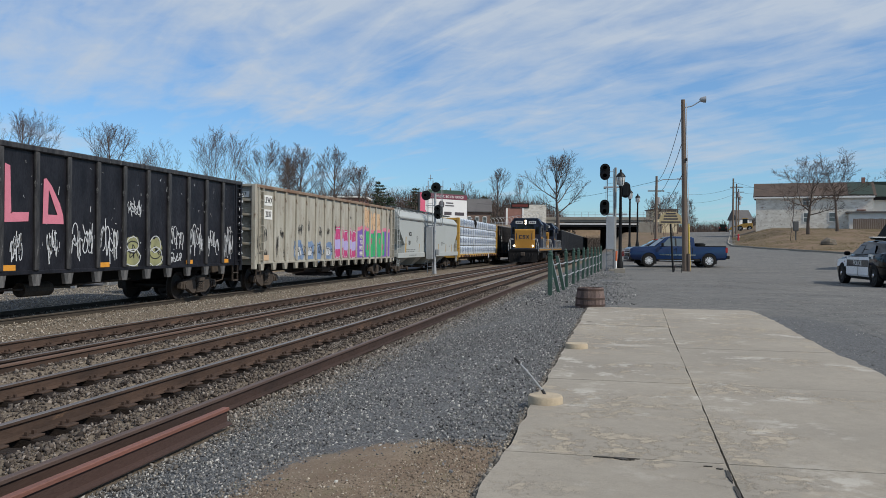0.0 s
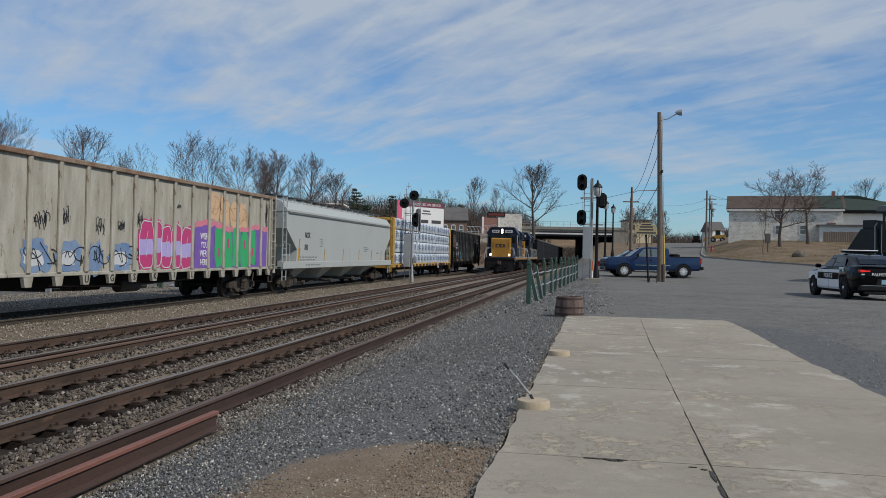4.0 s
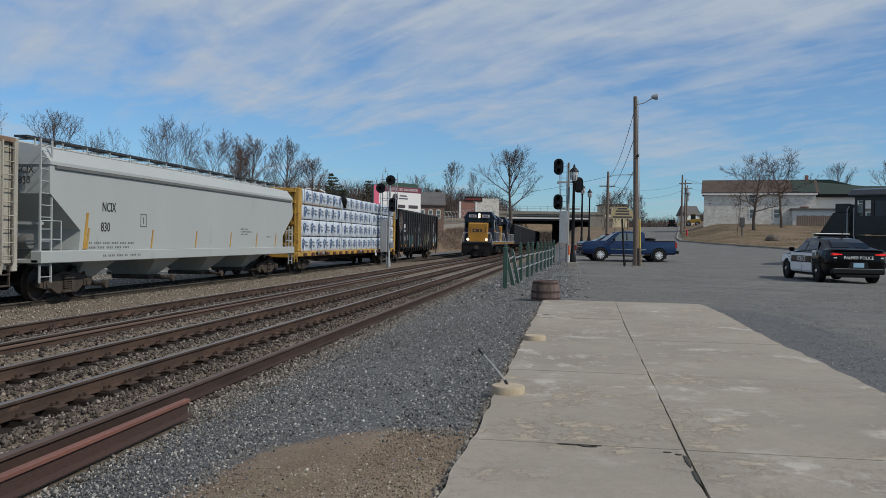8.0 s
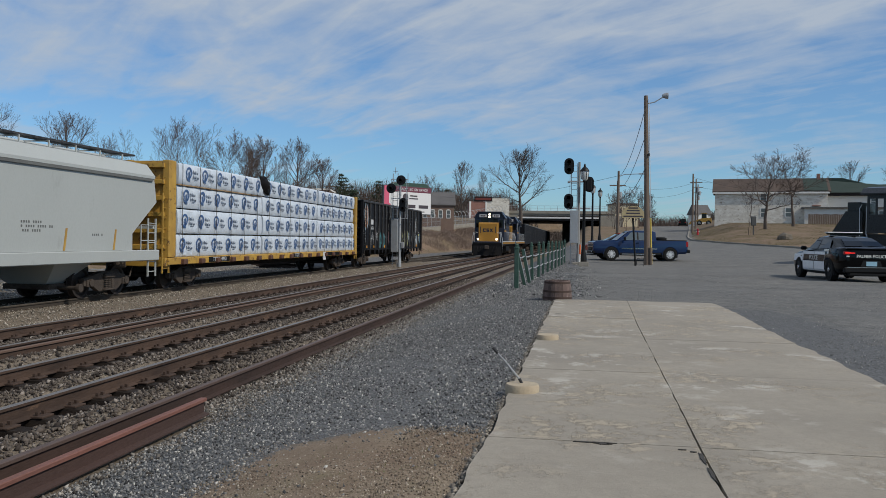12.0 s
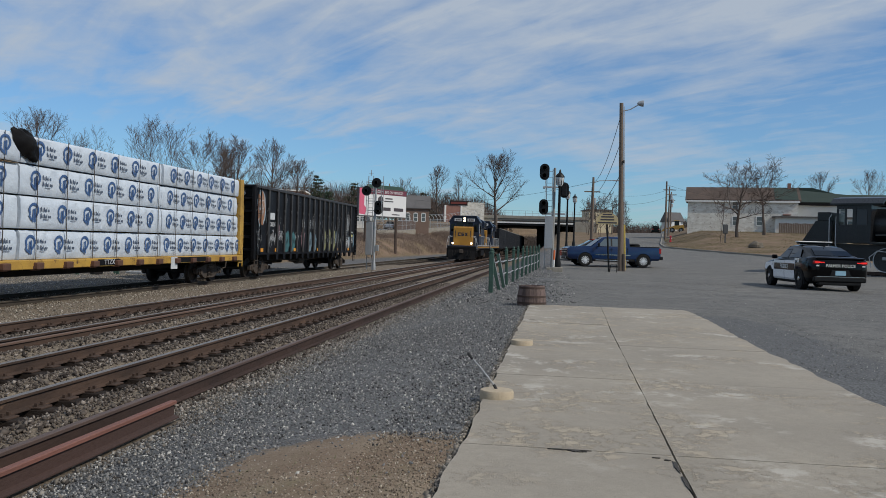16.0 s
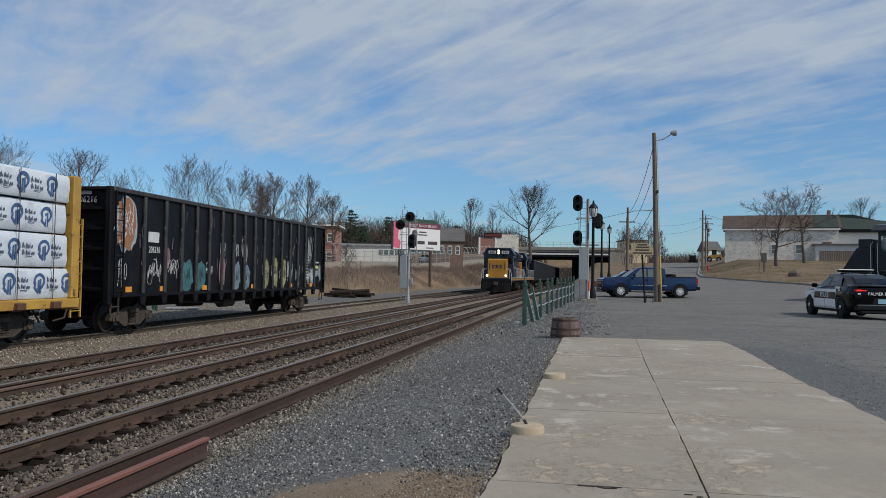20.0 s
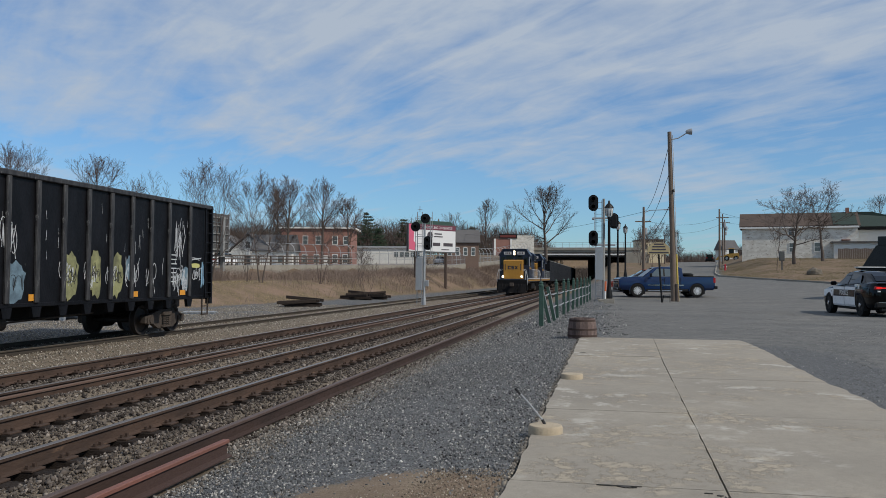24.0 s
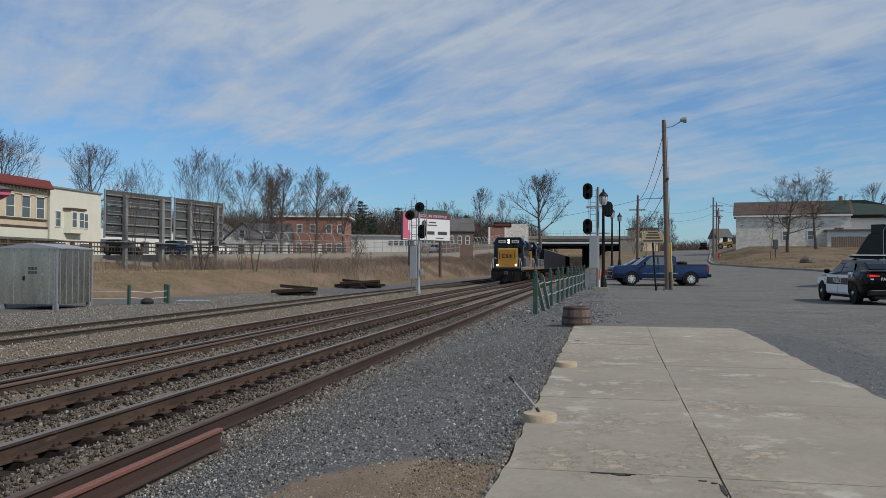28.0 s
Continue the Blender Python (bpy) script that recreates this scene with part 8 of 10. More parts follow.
    part("front_bumper", Geo().box(-0.92, 0.92, 2.82, 3.02, 0.42, 0.62, 0.05), M["darkplastic"], c)
    part("bed_load", Geo().lathe([(0.0, 0), (0.36, 0.02), (0.38, 0.12), (0.22, 0.2), (0, 0.2)], (0, -1.5, 1.30), "z", 18), M["tyre"], c, "black load in the bed", True)


pickup()


def small_car(name, m, paint, label, category, suv=False):
    c = thing(name, m, label, category, "parked cars")
    k = 1.14 if suv else 1.0
    body = [(-2.25, 0.80, 0.35, 0.75 * k, 0.90 * k, 0.7), (-2.1, 0.88, 0.25, 0.85 * k, 0.98 * k, 0.78), (0.2, 0.90, 0.22, 0.86 * k, 0.96 * k, 0.8), (1.6, 0.88, 0.25, 0.78 * k, 0.86 * k, 0.74), (2.25, 0.76, 0.32, 0.6 * k, 0.68 * k, 0.6)]
    part("body", loft(body, lambda y, w, zb, zs, zt, wt: [(w * 0.88, y, zb), (w, y, zb + 0.15), (w * 0.97, y, zs), (wt, y, zt), (0.0, y, zt + 0.02)]), paint, c, smooth=True)
    roof = [(-2.0 if suv else -1.6, 0.76, 0.95 * k, (1.45 if suv else 0.98) * k, 0.6), (-0.9, 0.78, 0.95 * k, 1.46 * k, 0.56), (0.2, 0.78, 0.94 * k, 1.45 * k, 0.56), (1.1, 0.74, 0.92 * k, 0.95 * k, 0.62)]
    part("cabin", loft(roof, lambda y, w, zb, zt, wt: [(w, y, zb - 0.03), (wt + 0.05, y, zt - 0.05), (wt * 0.9, y, zt), (0.0, y, zt + 0.01)]), M["carglass"], c, "dark glazed cabin", True)
    part("roof_panel", Geo().box(-0.52, 0.52, -0.95, 0.25, 1.46 * k, 1.475 * k + 0.01), paint, c)
    for s in (-1, 1):
        for y in (1.4, -1.4):
            add_wheel(c, s * 0.80, y, 0.33, 0.2, s)
        part("tail_lamp", Geo().box(min(s * 0.5, s * 0.8), max(s * 0.5, s * 0.8), -2.28, -2.15, 0.7 * k, 0.85 * k), M["redlens"], c)
    return c


small_car("hatchback", pose(2.72, 57.5, hgt(2.7, 57.5) - 0.02, 0, 0, 100), M["carred"], "bright red car behind the pickup", "car")
small_car("off_roader", pose(23.4, 197.5, hgt(23.4, 197.5), 0, 0, -6), M["carblack"], "dark off-road car on the road crest", "car", True)


def steam_engine():
    # x forward in its space, wheels on z = 0
    m = pose(14.1, 50.9, hgt(16, 50) + 0.12, 0, 0, -36)
    e = thing("steam_locomotive", m, "black preserved steam locomotive with slope-back tender", "steam locomotive")
    K = surf("black_engine_enamel", (0.007, 0.0075, 0.009), 0.32, 0, (0.014, 0.015, 0.018), 1.5, 0.7, 30, 0.2, 0.12, spec=0.45)
    part("tender_body", Geo().ext([(0.64, 1.1), (0.64, 1.45), (1.45, 2.75), (2.3, 2.75), (2.3, 1.1)], "y", -1.3, 1.3), K, e, "black slope-back tank")
    part("coal_bunker", Geo().box(1.5, 2.2, -1.2, 1.2, 2.75, 3.25, 0.03), K, e)
    part("tender_frame", Geo().box(0.55, 2.4, -1.2, 1.2, 0.85, 1.1, 0.02), K, e)
    for x in (0.95, 1.95):
        part("tender_wheel", Geo().lathe([(0.0, -0.06), (0.42, -0.06), (0.45, -0.08), (0.45, 0.05), (0.36, 0.06), (0.12, 0.02), (0.0, 0.06)], (x, -0.85, 0.45), "y", 24), K, e, smooth=True)
    part("grab_rail", Geo().tube([(2.22, -1.36, 1.1), (2.2, -1.38, 2.9), (2.32, -1.36, 3.1)], 0.022, 6), M["chalk"], e, "white grab rail")
    part("grab_rail", Geo().tube([(2.55, -1.36, 3.0), (2.55, -1.38, 1.5), (2.75, -1.38, 0.95), (3.1, -1.36, 0.9)], 0.022, 6), M["chalk"], e, "white grab rail")
    for a, b, c, d in ((2.6, 4.35, 1.55, 2.55), (2.6, 2.72, 2.55, 3.40), (3.02, 3.12, 2.55, 3.40), (3.42, 3.6, 2.55, 3.40), (4.18, 4.35, 2.55, 3.40), (2.6, 4.35, 3.40, 3.7)):
        part("cab_panel", Geo().box(a, b, -1.42, -1.36, c, d), K, e)
    part("cab_side", Geo().box(2.6, 4.35, 1.36, 1.42, 1.55, 3.7), K, e)
    part("cab_door", Geo().box(3.62, 4.16, -1.40, -1.37, 1.75, 3.38), surf("dusty_grey_panel", (0.03, 0.034, 0.04), 0.25), e, "grey glazed door")
    part("cab_front", Geo().box(4.30, 4.36, -1.36, 1.36, 1.55, 3.6), K, e)
    part("cab_roof", Geo().ext([(-1.62, 3.62), (-1.1, 3.92), (0, 4.05), (1.1, 3.92), (1.62, 3.62), (1.62, 3.70), (1.1, 4.0), (0, 4.13), (-1.1, 4.0), (-1.62, 3.70)], "x", 2.3, 5.0), K, e)
    part("boiler", Geo().lathe([(0.0, 4.36), (0.92, 4.36), (0.92, 8.2), (0.86, 8.25), (0.86, 10.5), (0.0, 10.5)], (0, 0, 2.55), "x", 32), K, e, smooth=True)
    part("steam_dome", Geo().lathe([(0.42, 0.7), (0.40, 1.2), (0.25, 1.42), (0.0, 1.48)], (6.2, 0, 2.55), "z", 20), K, e, smooth=True)
    part("chimney", Geo().lathe([(0.28, 0.7), (0.22, 1.0), (0.25, 1.6), (0.29, 1.65), (0.0, 1.65)], (9.6, 0, 2.55), "z", 20), K, e, smooth=True)
    part("running_board", Geo().box(4.3, 10.6, -1.45, 1.45, 1.50, 1.58, 0.01), K, e)
    part("pale_pipe", Geo().tube([(4.5, -1.05, 2.0), (7.0, -1.1, 2.05), (8.2, -1.05, 2.4)], 0.03, 6), M["hopperdark"], e)
    part("frame", Geo().box(2.4, 10.4, -0.7, 0.7, 0.6, 1.5), K, e)
    for x in (5.0, 6.7, 8.4):
        w = part("driving_wheel", Geo().lathe([(0.0, -0.05), (0.55, -0.05), (0.64, -0.06), (0.65, 0.06), (0.55, 0.05), (0.5, 0.0), (0.15, 0.0), (0.0, 0.05)], (0, 0, 0), "y", 32), K, e, at=(x, -0.80, 0.66), smooth=True)
        part("tyre_ring", Geo().lathe([(0.615, -0.09), (0.655, -0.09), (0.655, -0.06), (0.615, -0.06), (0.615, -0.09)], (0, 0, 0), "y", 32, False), M["chalk"], w, "white painted tyre")
    part("main_rod", Geo().box(4.85, 6.9, -1.02, -0.96, 0.66, 0.84, 0.02).box(6.5, 8.6, -0.96, -0.92, 0.55, 0.68), M["galv"], e, "bright steel side rod")
    part("crank_link", Geo().tube([(4.3, -1.0, 0.3), (4.2, -1.02, 0.8), (4.6, -1.04, 1.15), (5.1, -1.02, 1.1)], 0.03, 6), M["chalk"], e)
    tr = thing("display_track", m, "short display track under the steam engine", "railway track", kind="structure")
    for s in (-0.75, 0.75):
        part("rail", Geo().box(-1, 12, s - 0.035, s + 0.035, -0.14, 0.0), M["rail"], tr)
    tie = Geo().box(-0.11, 0.11, -1.3, 1.3, -0.3, -0.12, 0.01).mesh("tie", M["tie"])
    for k in range(22):
        part("tie", tie, None, tr, at=(-0.7 + 0.58 * k, 0, 0))


steam_engine()

# ---- beyond the tracks ----
def hut():
    # the corner that faces the platform stands at the origin
    m = pose(-22.45, 31.55, -0.16, 0, 0, 5.4)
    h = thing("equipment_hut", m, "riveted aluminium equipment hut with a low gable roof", "hut")
    W_, D_, H_ = 2.55, 2.9, 2.55
    body = Geo().box(-W_, 0, 0, D_, 0.14, H_, 0.015)
    part("body", body, M["aluminium"], h)
    part("roof", Geo().ext([(-W_ - 0.06, H_), (-W_ / 2, H_ + 0.20), (0.06, H_), (0.06, H_ - 0.05), (-W_ - 0.06, H_ - 0.05)], "y", -0.07, D_ + 0.07), M["galv"], h, "shallow gable roof")
    part("door", Geo().box(-1.55, -0.65, -0.022, 0.002, 0.25, 2.40, 0.006), M["aluminium"], h)
    part("door_handle", Geo().box(-1.50, -1.43, -0.06, -0.02, 1.15, 1.33), M["darkplastic"], h, "dark latch")
    for z in (0.5, 1.35, 2.2):
        part("hinge", Geo().box(-0.70, -0.58, -0.035, -0.02, z, z + 0.07), M["galv"], h)
    wr = Geo()
    for r in range(2):
        for k in range(3):
            wr.box(-1.27 + 0.14 * k, -1.16 + 0.14 * k, -0.026, -0.022, 1.60 - 0.17 * r, 1.72 - 0.17 * r)
    part("writing", wr, M["ink"], h, "black stencilled marks")
    seam = Geo().box(-0.012, 0.012, -0.015, 0.0, 0.14, H_ - 0.05).mesh("seam", M["galv"])
    for k in range(1, 7):
        part("seam", seam, None, h, at=pose(0.002, D_ * k / 6 - D_ / 12, 0, 0, 0, 90))
    for k in (-1.92, -0.35, -0.12):
        part("seam", seam, None, h, at=pose(k, -0.002, 0))
    part("corner_strip", Geo().box(-0.03, 0.03, -0.03, 0.03, 0.0, H_ - 0.02).box(-0.03, 0.03, D_ - 0.03, D_ + 0.03, 0.0, H_ - 0.02), M["galv"], h)
    for x, y in ((-W_ + 0.1, 0.1), (-0.1, 0.1), (-0.1, D_ - 0.1), (-W_ + 0.1, D_ - 0.1)):
        part("foot", Geo().box(x - 0.09, x + 0.09, y - 0.09, y + 0.09, -0.15, 0.15), M["galv"], h)


hut()


def low_things():
    f = thing("rope_fence", pose(0, 0, 0), "short green posts with a pale rope round a planting bed", "fence")
    for x, y in ((-22.0, 36.3), (-21.4, 38.6), (-20.7, 37.6)):
        z = hgt(x, y)
        part("post", Geo().box(x - 0.06, x + 0.06, y - 0.06, y + 0.06, z - 0.1, z + 0.95, 0.01), M["fencegreen"], f)
    for a, b, z in (((-22.0, 36.3), (-20.7, 37.6), 0.35), ((-22.0, 36.3), (-20.7, 37.6), 0.65), ((-26, 36.0), (-22.0, 36.3), 0.3), ((-26, 36.0), (-22.0, 36.3), 0.62)):
        za, zb = hgt(*a) + z, hgt(*b) + z
        part("rope", Geo().tube([(*a, za), ((a[0] + b[0]) / 2, (a[1] + b[1]) / 2, (za + zb) / 2 - 0.07), (*b, zb)], 0.018, 5), M["chalk"], f)
    solo("dark_shrub", Geo().lathe([(0.0, 0.0), (0.28, 0.02), (0.33, 0.15), (0.2, 0.3), (0.0, 0.34)], n=9), M["inkblack"], "small black covered mound by the posts", "cover", pose(-21.4, 36.9, hgt(-21.4, 36.9)))
    pal = thing("pallet", pose(-20.3, 39.4, hgt(-20.3, 39.4), 0, 0, 20), "pale blue-grey slatted panel lying flat", "pallet")
    for k in range(6):
        part("slat", Geo().box(-0.75 + 0.27 * k, -0.55 + 0.27 * k, -0.6, 0.6, 0.08, 0.12), M["galv"], pal)
    for y in (-0.5, 0.5):
        part("bearer", Geo().box(-0.8, 0.85, y - 0.05, y + 0.05, -0.05, 0.08), M["galv"], pal)
    rg = random.Random(5)
    for cx, cy, n, L in ((-19.0, 50.0, 7, 2.4), (-19.9, 68.6, 8, 3.4), (-20.4, 66.5, 4, 2.6)):
        for k in range(n):
            z = hgt(cx, cy) + 0.12 + 0.2 * (k // 3)
            solo("loose_tie", Geo().box(-L / 2, L / 2, -0.11, 0.11, -0.10, 0.10, 0.015), M["tie"], "dark old railway tie in a rough pile", "railway tie",
                 pose(cx + rg.uniform(-0.3, 0.3), cy + rg.uniform(-0.5, 0.5) + 0.3 * (k % 3), z, rg.uniform(-4, 4), rg.uniform(-5, 5), rg.uniform(-20, 30)), "piled ties")


low_things()


def window(house, x, z, w, h, y=-0.03, frame_mat="white", arch_top=False, sash=True):
    """A window in a facade that looks along -y of its house."""
    wn = part("window", Geo().box(x - w / 2 - 0.09, x + w / 2 + 0.09, y - 0.03, y, z - 0.09, z).box(x - w / 2 - 0.09, x - w / 2, y - 0.03, y, z, z + h).box(x + w / 2, x + w / 2 + 0.09, y - 0.03, y, z, z + h)
              .box(x - w / 2 - 0.09, x + w / 2 + 0.09, y - 0.03, y, z + h, z + h + 0.1), M[frame_mat], house)
    part("pane", Geo().box(x - w / 2, x + w / 2, y - 0.012, y, z, z + h), M["pane"], wn)
    if sash:
        part("sash_bar", Geo().box(x - w / 2, x + w / 2, y - 0.022, y - 0.012, z + h / 2 - 0.03, z + h / 2 + 0.03), M[frame_mat], wn)
    if arch_top:
        rim = [(x + (w / 2 + 0.12) * math.cos(a), z + h + (w / 2 + 0.05) * 0.6 * math.sin(a)) for a in [math.pi * k / 8 for k in range(9)]]
        part("arch", Geo().ext(rim, "y", y - 0.03, y), M[frame_mat], wn)
    return wn


def block(house, w, d, h, material, name="wall", x0=0.0):
    part(name, Geo().box(x0, x0 + w, 0, d, -1.5, h), material, house)


def gable_roof(house, x0, x1, d, z0, z1, material, over=0.3, name="roof", y0=0.0):
    """Ridge along x."""
    part(name, Geo().ext([(y0 - over, z0 - 0.05), (y0 + d / 2, z1), (y0 + d + over, z0 - 0.05), (y0 + d + over, z0 - 0.2), (y0 - over, z0 - 0.2)], "x", x0 - over, x1 + over), material, house)


def shop_row():
    # facades look towards +x, along the street above the tracks
    b = thing("brick_shop", pose(-56.8, 62.0, 2.2, 0, 0, 90), "two-storey tan-painted brick shop with a dark red cornice", "building", "street buildings")
    W_, H_ = 15.95, 7.2
    block(b, W_, 12, H_, M["tan"])
    part("cornice", Geo().ext([(-0.75, H_), (-0.75, H_ + 0.15), (-0.25, H_ + 0.95), (0.3, H_ + 0.95), (0.3, H_)], "x", -0.1, W_ + 0.1), M["darkred"], b, "dark red metal cornice")
    part("brick_course", Geo().box(0, W_, -0.10, 0.0, H_ - 0.75, H_ - 0.1), M["tan"], b)
    dent = Geo().box(-0.10, 0.10, -0.26, -0.1, H_ - 0.30, H_ - 0.02).mesh("corbel", M["tan"])
    for k in range(31):
        part("corbel", dent, None, b, at=(0.4 + k * 0.51, 0, 0))
    part("sill_course", Geo().box(0, W_, -0.12, 0, 3.9, 4.08), M["roof"], b, "brown stone course")
    part("sign_band", Geo().box(0, W_, -0.15, 0, 2.1, 3.1), M["cream"], b, "cream sign band")
    part("band_edge", Geo().box(0, W_, -0.22, 0, 3.1, 3.3), M["roof"], b)
    part("awning", Geo().ext([(-1.5, 1.75), (-1.5, 1.9), (0, 2.1), (0, 1.75)], "x", 0, W_ + 1.2), M["fencegreen"], b, "green awning edge")
    for x in (2.2, 5.0, 7.8, 10.4, 12.7, 14.9):
        window(b, x, 4.15, 1.15, 2.05, -0.03, "white", True)
    c = thing("cream_shop", pose(-56.6, 78.2, 2.3, 0, 0, 90), "two-storey cream clapboard shop with an oriel window", "building", "street buildings")
    block(c, 9.1, 10, 7.4, M["cream"])
    part("parapet_cap", Geo().box(-0.1, 9.2, -0.15, 10, 7.4, 7.58), M["signpost"], c, "dark roof edge")
    part("oriel", Geo().ext([(2.3, 0.0), (2.6, -0.7), (5.0, -0.7), (5.3, 0.0)], "z", 2.7, 5.2), M["cream"], c)
    part("oriel_roof", Geo().ext([(2.1, 0.0), (2.45, -0.85), (5.15, -0.85), (5.5, 0.0)], "z", 5.2, 5.42), M["roof"], c, "brown oriel roof")
    for x in (3.15, 4.45):
        window(c, x, 3.35, 0.75, 1.6, -0.72)
    for x in (1.35, 6.2):
        window(c, x, 3.35, 0.75, 1.6)
    part("door", Geo().box(3.4, 4.3, -0.03, 0, -0.2, 1.9), M["darkred"], c, "dark red shop door")
    for x in (1.8, 5.9):
        window(c, x, 0.3, 1.7, 1.3, sash=False)
    d = thing("low_shop", pose(-57.5, 87.4, 2.4, 0, 0, 90), "low white shopfront behind the billboards", "building", "street buildings")
    block(d, 26, 8, 3.6, M["siding"])
    part("parapet_cap", Geo().box(0, 26, -0.1, 8, 3.6, 3.75), M["signpost"], d)
    for k in range(8):
        window(d, 1.8 + 3.1 * k, 0.6, 1.6, 1.6, sash=False)
    e = thing("pink_kiosk", pose(-39.0, 48.0, hgt(-39, 48), 0, 0, 45), "pink-trimmed porch with a bracketed dark roof", "porch")
    part("post", Geo().box(-0.18, 0.18, -0.18, 0.18, 0, 5.0, 0.02), M["hotpink"], e, "pink post")
    part("bracket", Geo().ext([(0.18, 4.4), (0.75, 5.0), (0.18, 5.0)], "y", -0.08, 0.08), M["hotpink"], e)
    part("fascia", Geo().box(-6, 1.0, -1.0, 4, 5.0, 5.35), M["hotpink"], e, "pink fascia")
    part("roof", Geo().add([(-6.2, -1.2, 5.35), (1.2, -1.2, 5.35), (1.2, 4.2, 5.35), (-6.2, 4.2, 5.35), (-2.5, 1.5, 6.6)], [(0, 1, 4), (1, 2, 4), (2, 3, 4), (3, 0, 4), (0, 3, 2, 1)]), M["greyroof"], e)
    part("wall", Geo().box(-6, -0.6, 0.3, 3.6, 0, 5.0), M["bluesiding"], e, "pale blue clapboard wall")
    lap = Geo().box(-6, -0.59, 0.27, 0.30, 0, 0.03).mesh("clapboard", M["bluesiding"])
    for k in range(24):
        part("clapboard", lap, None, e, at=(0, 0, 0.2 + 0.2 * k))


shop_row()


def hoarding(name, pts_y, x0, x1, label):
    """The back of a billboard along the street: boards, stringers and posts."""
    y0, y1 = pts_y
    L = math.hypot(x1 - x0, y1 - y0)
    ang = math.degrees(math.atan2(y1 - y0, x1 - x0))
    b = thing(name, pose(x0, y0, 0, 0, 0, ang), label, "billboard", "billboard backs")
    lo, hi = 4.0, 8.0
    n = 9
    for k in range(n):
        z = lo + (hi - lo) * k / n
        part("panel", Geo().box(0, L, 0.0, 0.05, z + 0.01, z + (hi - lo) / n - 0.01), M["signback"], b)
    for k in range(5):
        part("stringer", Geo().box(0.1, L - 0.1, -0.14, -0.02, 4.25 + 0.82 * k, 4.36 + 0.82 * k), M["signpost"], b)
    for x in (L * 0.24, L * 0.80):
        part("post", Geo().box(x - 0.17, x + 0.17, -0.55, -0.18, -1.2, 7.7, 0.02), M["signpost"], b, "grey steel upright")
    part("trim", Geo().box(-0.06, 0.06, -0.05, 0.08, lo - 0.1, hi + 0.05).box(L - 0.06, L + 0.06, -0.05, 0.08, lo - 0.1, hi + 0.05), M["galv"], b)
    part("catwalk", Geo().box(0, L, -1.1, -0.2, 3.55, 3.62), M["signpost"], b)
    return b


hoarding("billboard", (63.8, 72.3), -41.0, -39.6, "dark grey back of a large billboard on steel posts")
hoarding("billboard", (72.8, 80.3), -39.5, -38.2, "dark grey back of a large billboard on steel posts")


def street_wall():
    ys = [48, 56, 65, 74, 83, 91, 100, 108, 118, 128, 140, 155, 170, 183, 195]
    w = thing("retaining_wall", pose(0, 0, 0), "long stained concrete retaining wall below the street", "wall", kind="structure")
    fe = thing("guard_fence", pose(0, 0, 0), "dark timber guard rail along the street", "fence")
    cl = thing("mesh_fence", pose(0, 0, 0), "tall grey wire mesh fence with curved tops along the street", "fence")
    for a, b in zip(ys, ys[1:]):
        xa, xb = lerp(a, ST_Y, ST_X) + 0.15, lerp(b, ST_Y, ST_X) + 0.15
        za, zb = lerp(a, ST_Y, ST_Z), lerp(b, ST_Y, ST_Z)
        g = Geo().add([(xa, a, za - 2.4), (xa, a, za + 0.25), (xa - 0.3, a, za + 0.25), (xa - 0.3, a, za - 2.4), (xb, b, zb - 2.4), (xb, b, zb + 0.25), (xb - 0.3, b, zb + 0.25), (xb - 0.3, b, zb - 2.4)],
                      [(0, 1, 2, 3), (7, 6, 5, 4), (0, 4, 5, 1), (1, 5, 6, 2), (2, 6, 7, 3), (3, 7, 4, 0)])
        part("wall_panel", g, M["wall"], w)
        L = math.hypot(xb - xa, b - a)
        n = max(2, int(L / 2.2))
        if b <= 110:
            for k in range(n):
                u = k / n
                x, y, z = xa + (xb - xa) * u, a + (b - a) * u, za + (zb - za) * u
                part("post", Geo().box(x - 0.25, x - 0.10, y - 0.08, y + 0.08, z, z + 1.35), M["bark"], fe)
            for h in (0.55, 0.95, 1.3):
                part("rail", Geo().tube([(xa - 0.15, a, za + h), (xb - 0.15, b, zb + h)], 0.07, 5), M["bark"], fe)
            slats = Geo()
            for k in range(n * 6):
                u = (k + 0.5) / (n * 6)
                x, y, z = xa + (xb - xa) * u, a + (b - a) * u, za + (zb - za) * u
                slats.box(x - 0.17, x - 0.14, y - 0.025, y + 0.025, z + 0.3, z + 1.3)
            tagged(part("slat", slats, M["bark"], fe), kind="stuff")
        if b >= 100:
            for k in range(n):
                u = k / n
                x, y, z = xa + (xb - xa) * u, a + (b - a) * u, za + (zb - za) * u
                part("fence_post", Geo().tube([(x - 0.15, y, z), (x - 0.15, y, z + 1.9), (x - 0.35, y, z + 2.5), (x - 0.8, y, z + 2.85)], 0.045, 5), M["galv"], cl)
            for h, dx in ((0.3, -0.15), (1.1, -0.15), (1.9, -0.15), (2.85, -0.8)):
                part("rail", Geo().tube([(xa + dx, a, za + h), (xb + dx, b, zb + h)], 0.03, 5), M["galv"], cl)
            wires = Geo()
            for k in range(n * 10):
                u = (k + 0.5) / (n * 10)
                x, y, z = xa + (xb - xa) * u, a + (b - a) * u, za + (zb - za) * u
                wires.box(x - 0.155, x - 0.145, y - 0.008, y + 0.008, z + 0.1, z + 1.9)
            tagged(part("wire", wires, M["galv"], cl), kind="stuff")


street_wall()


def at_view(name, x, y, z, label, category="building", group="street buildings", turn=10.6):
    return thing(name, pose(x, y, z, 0, 0, turn), label, category, group)


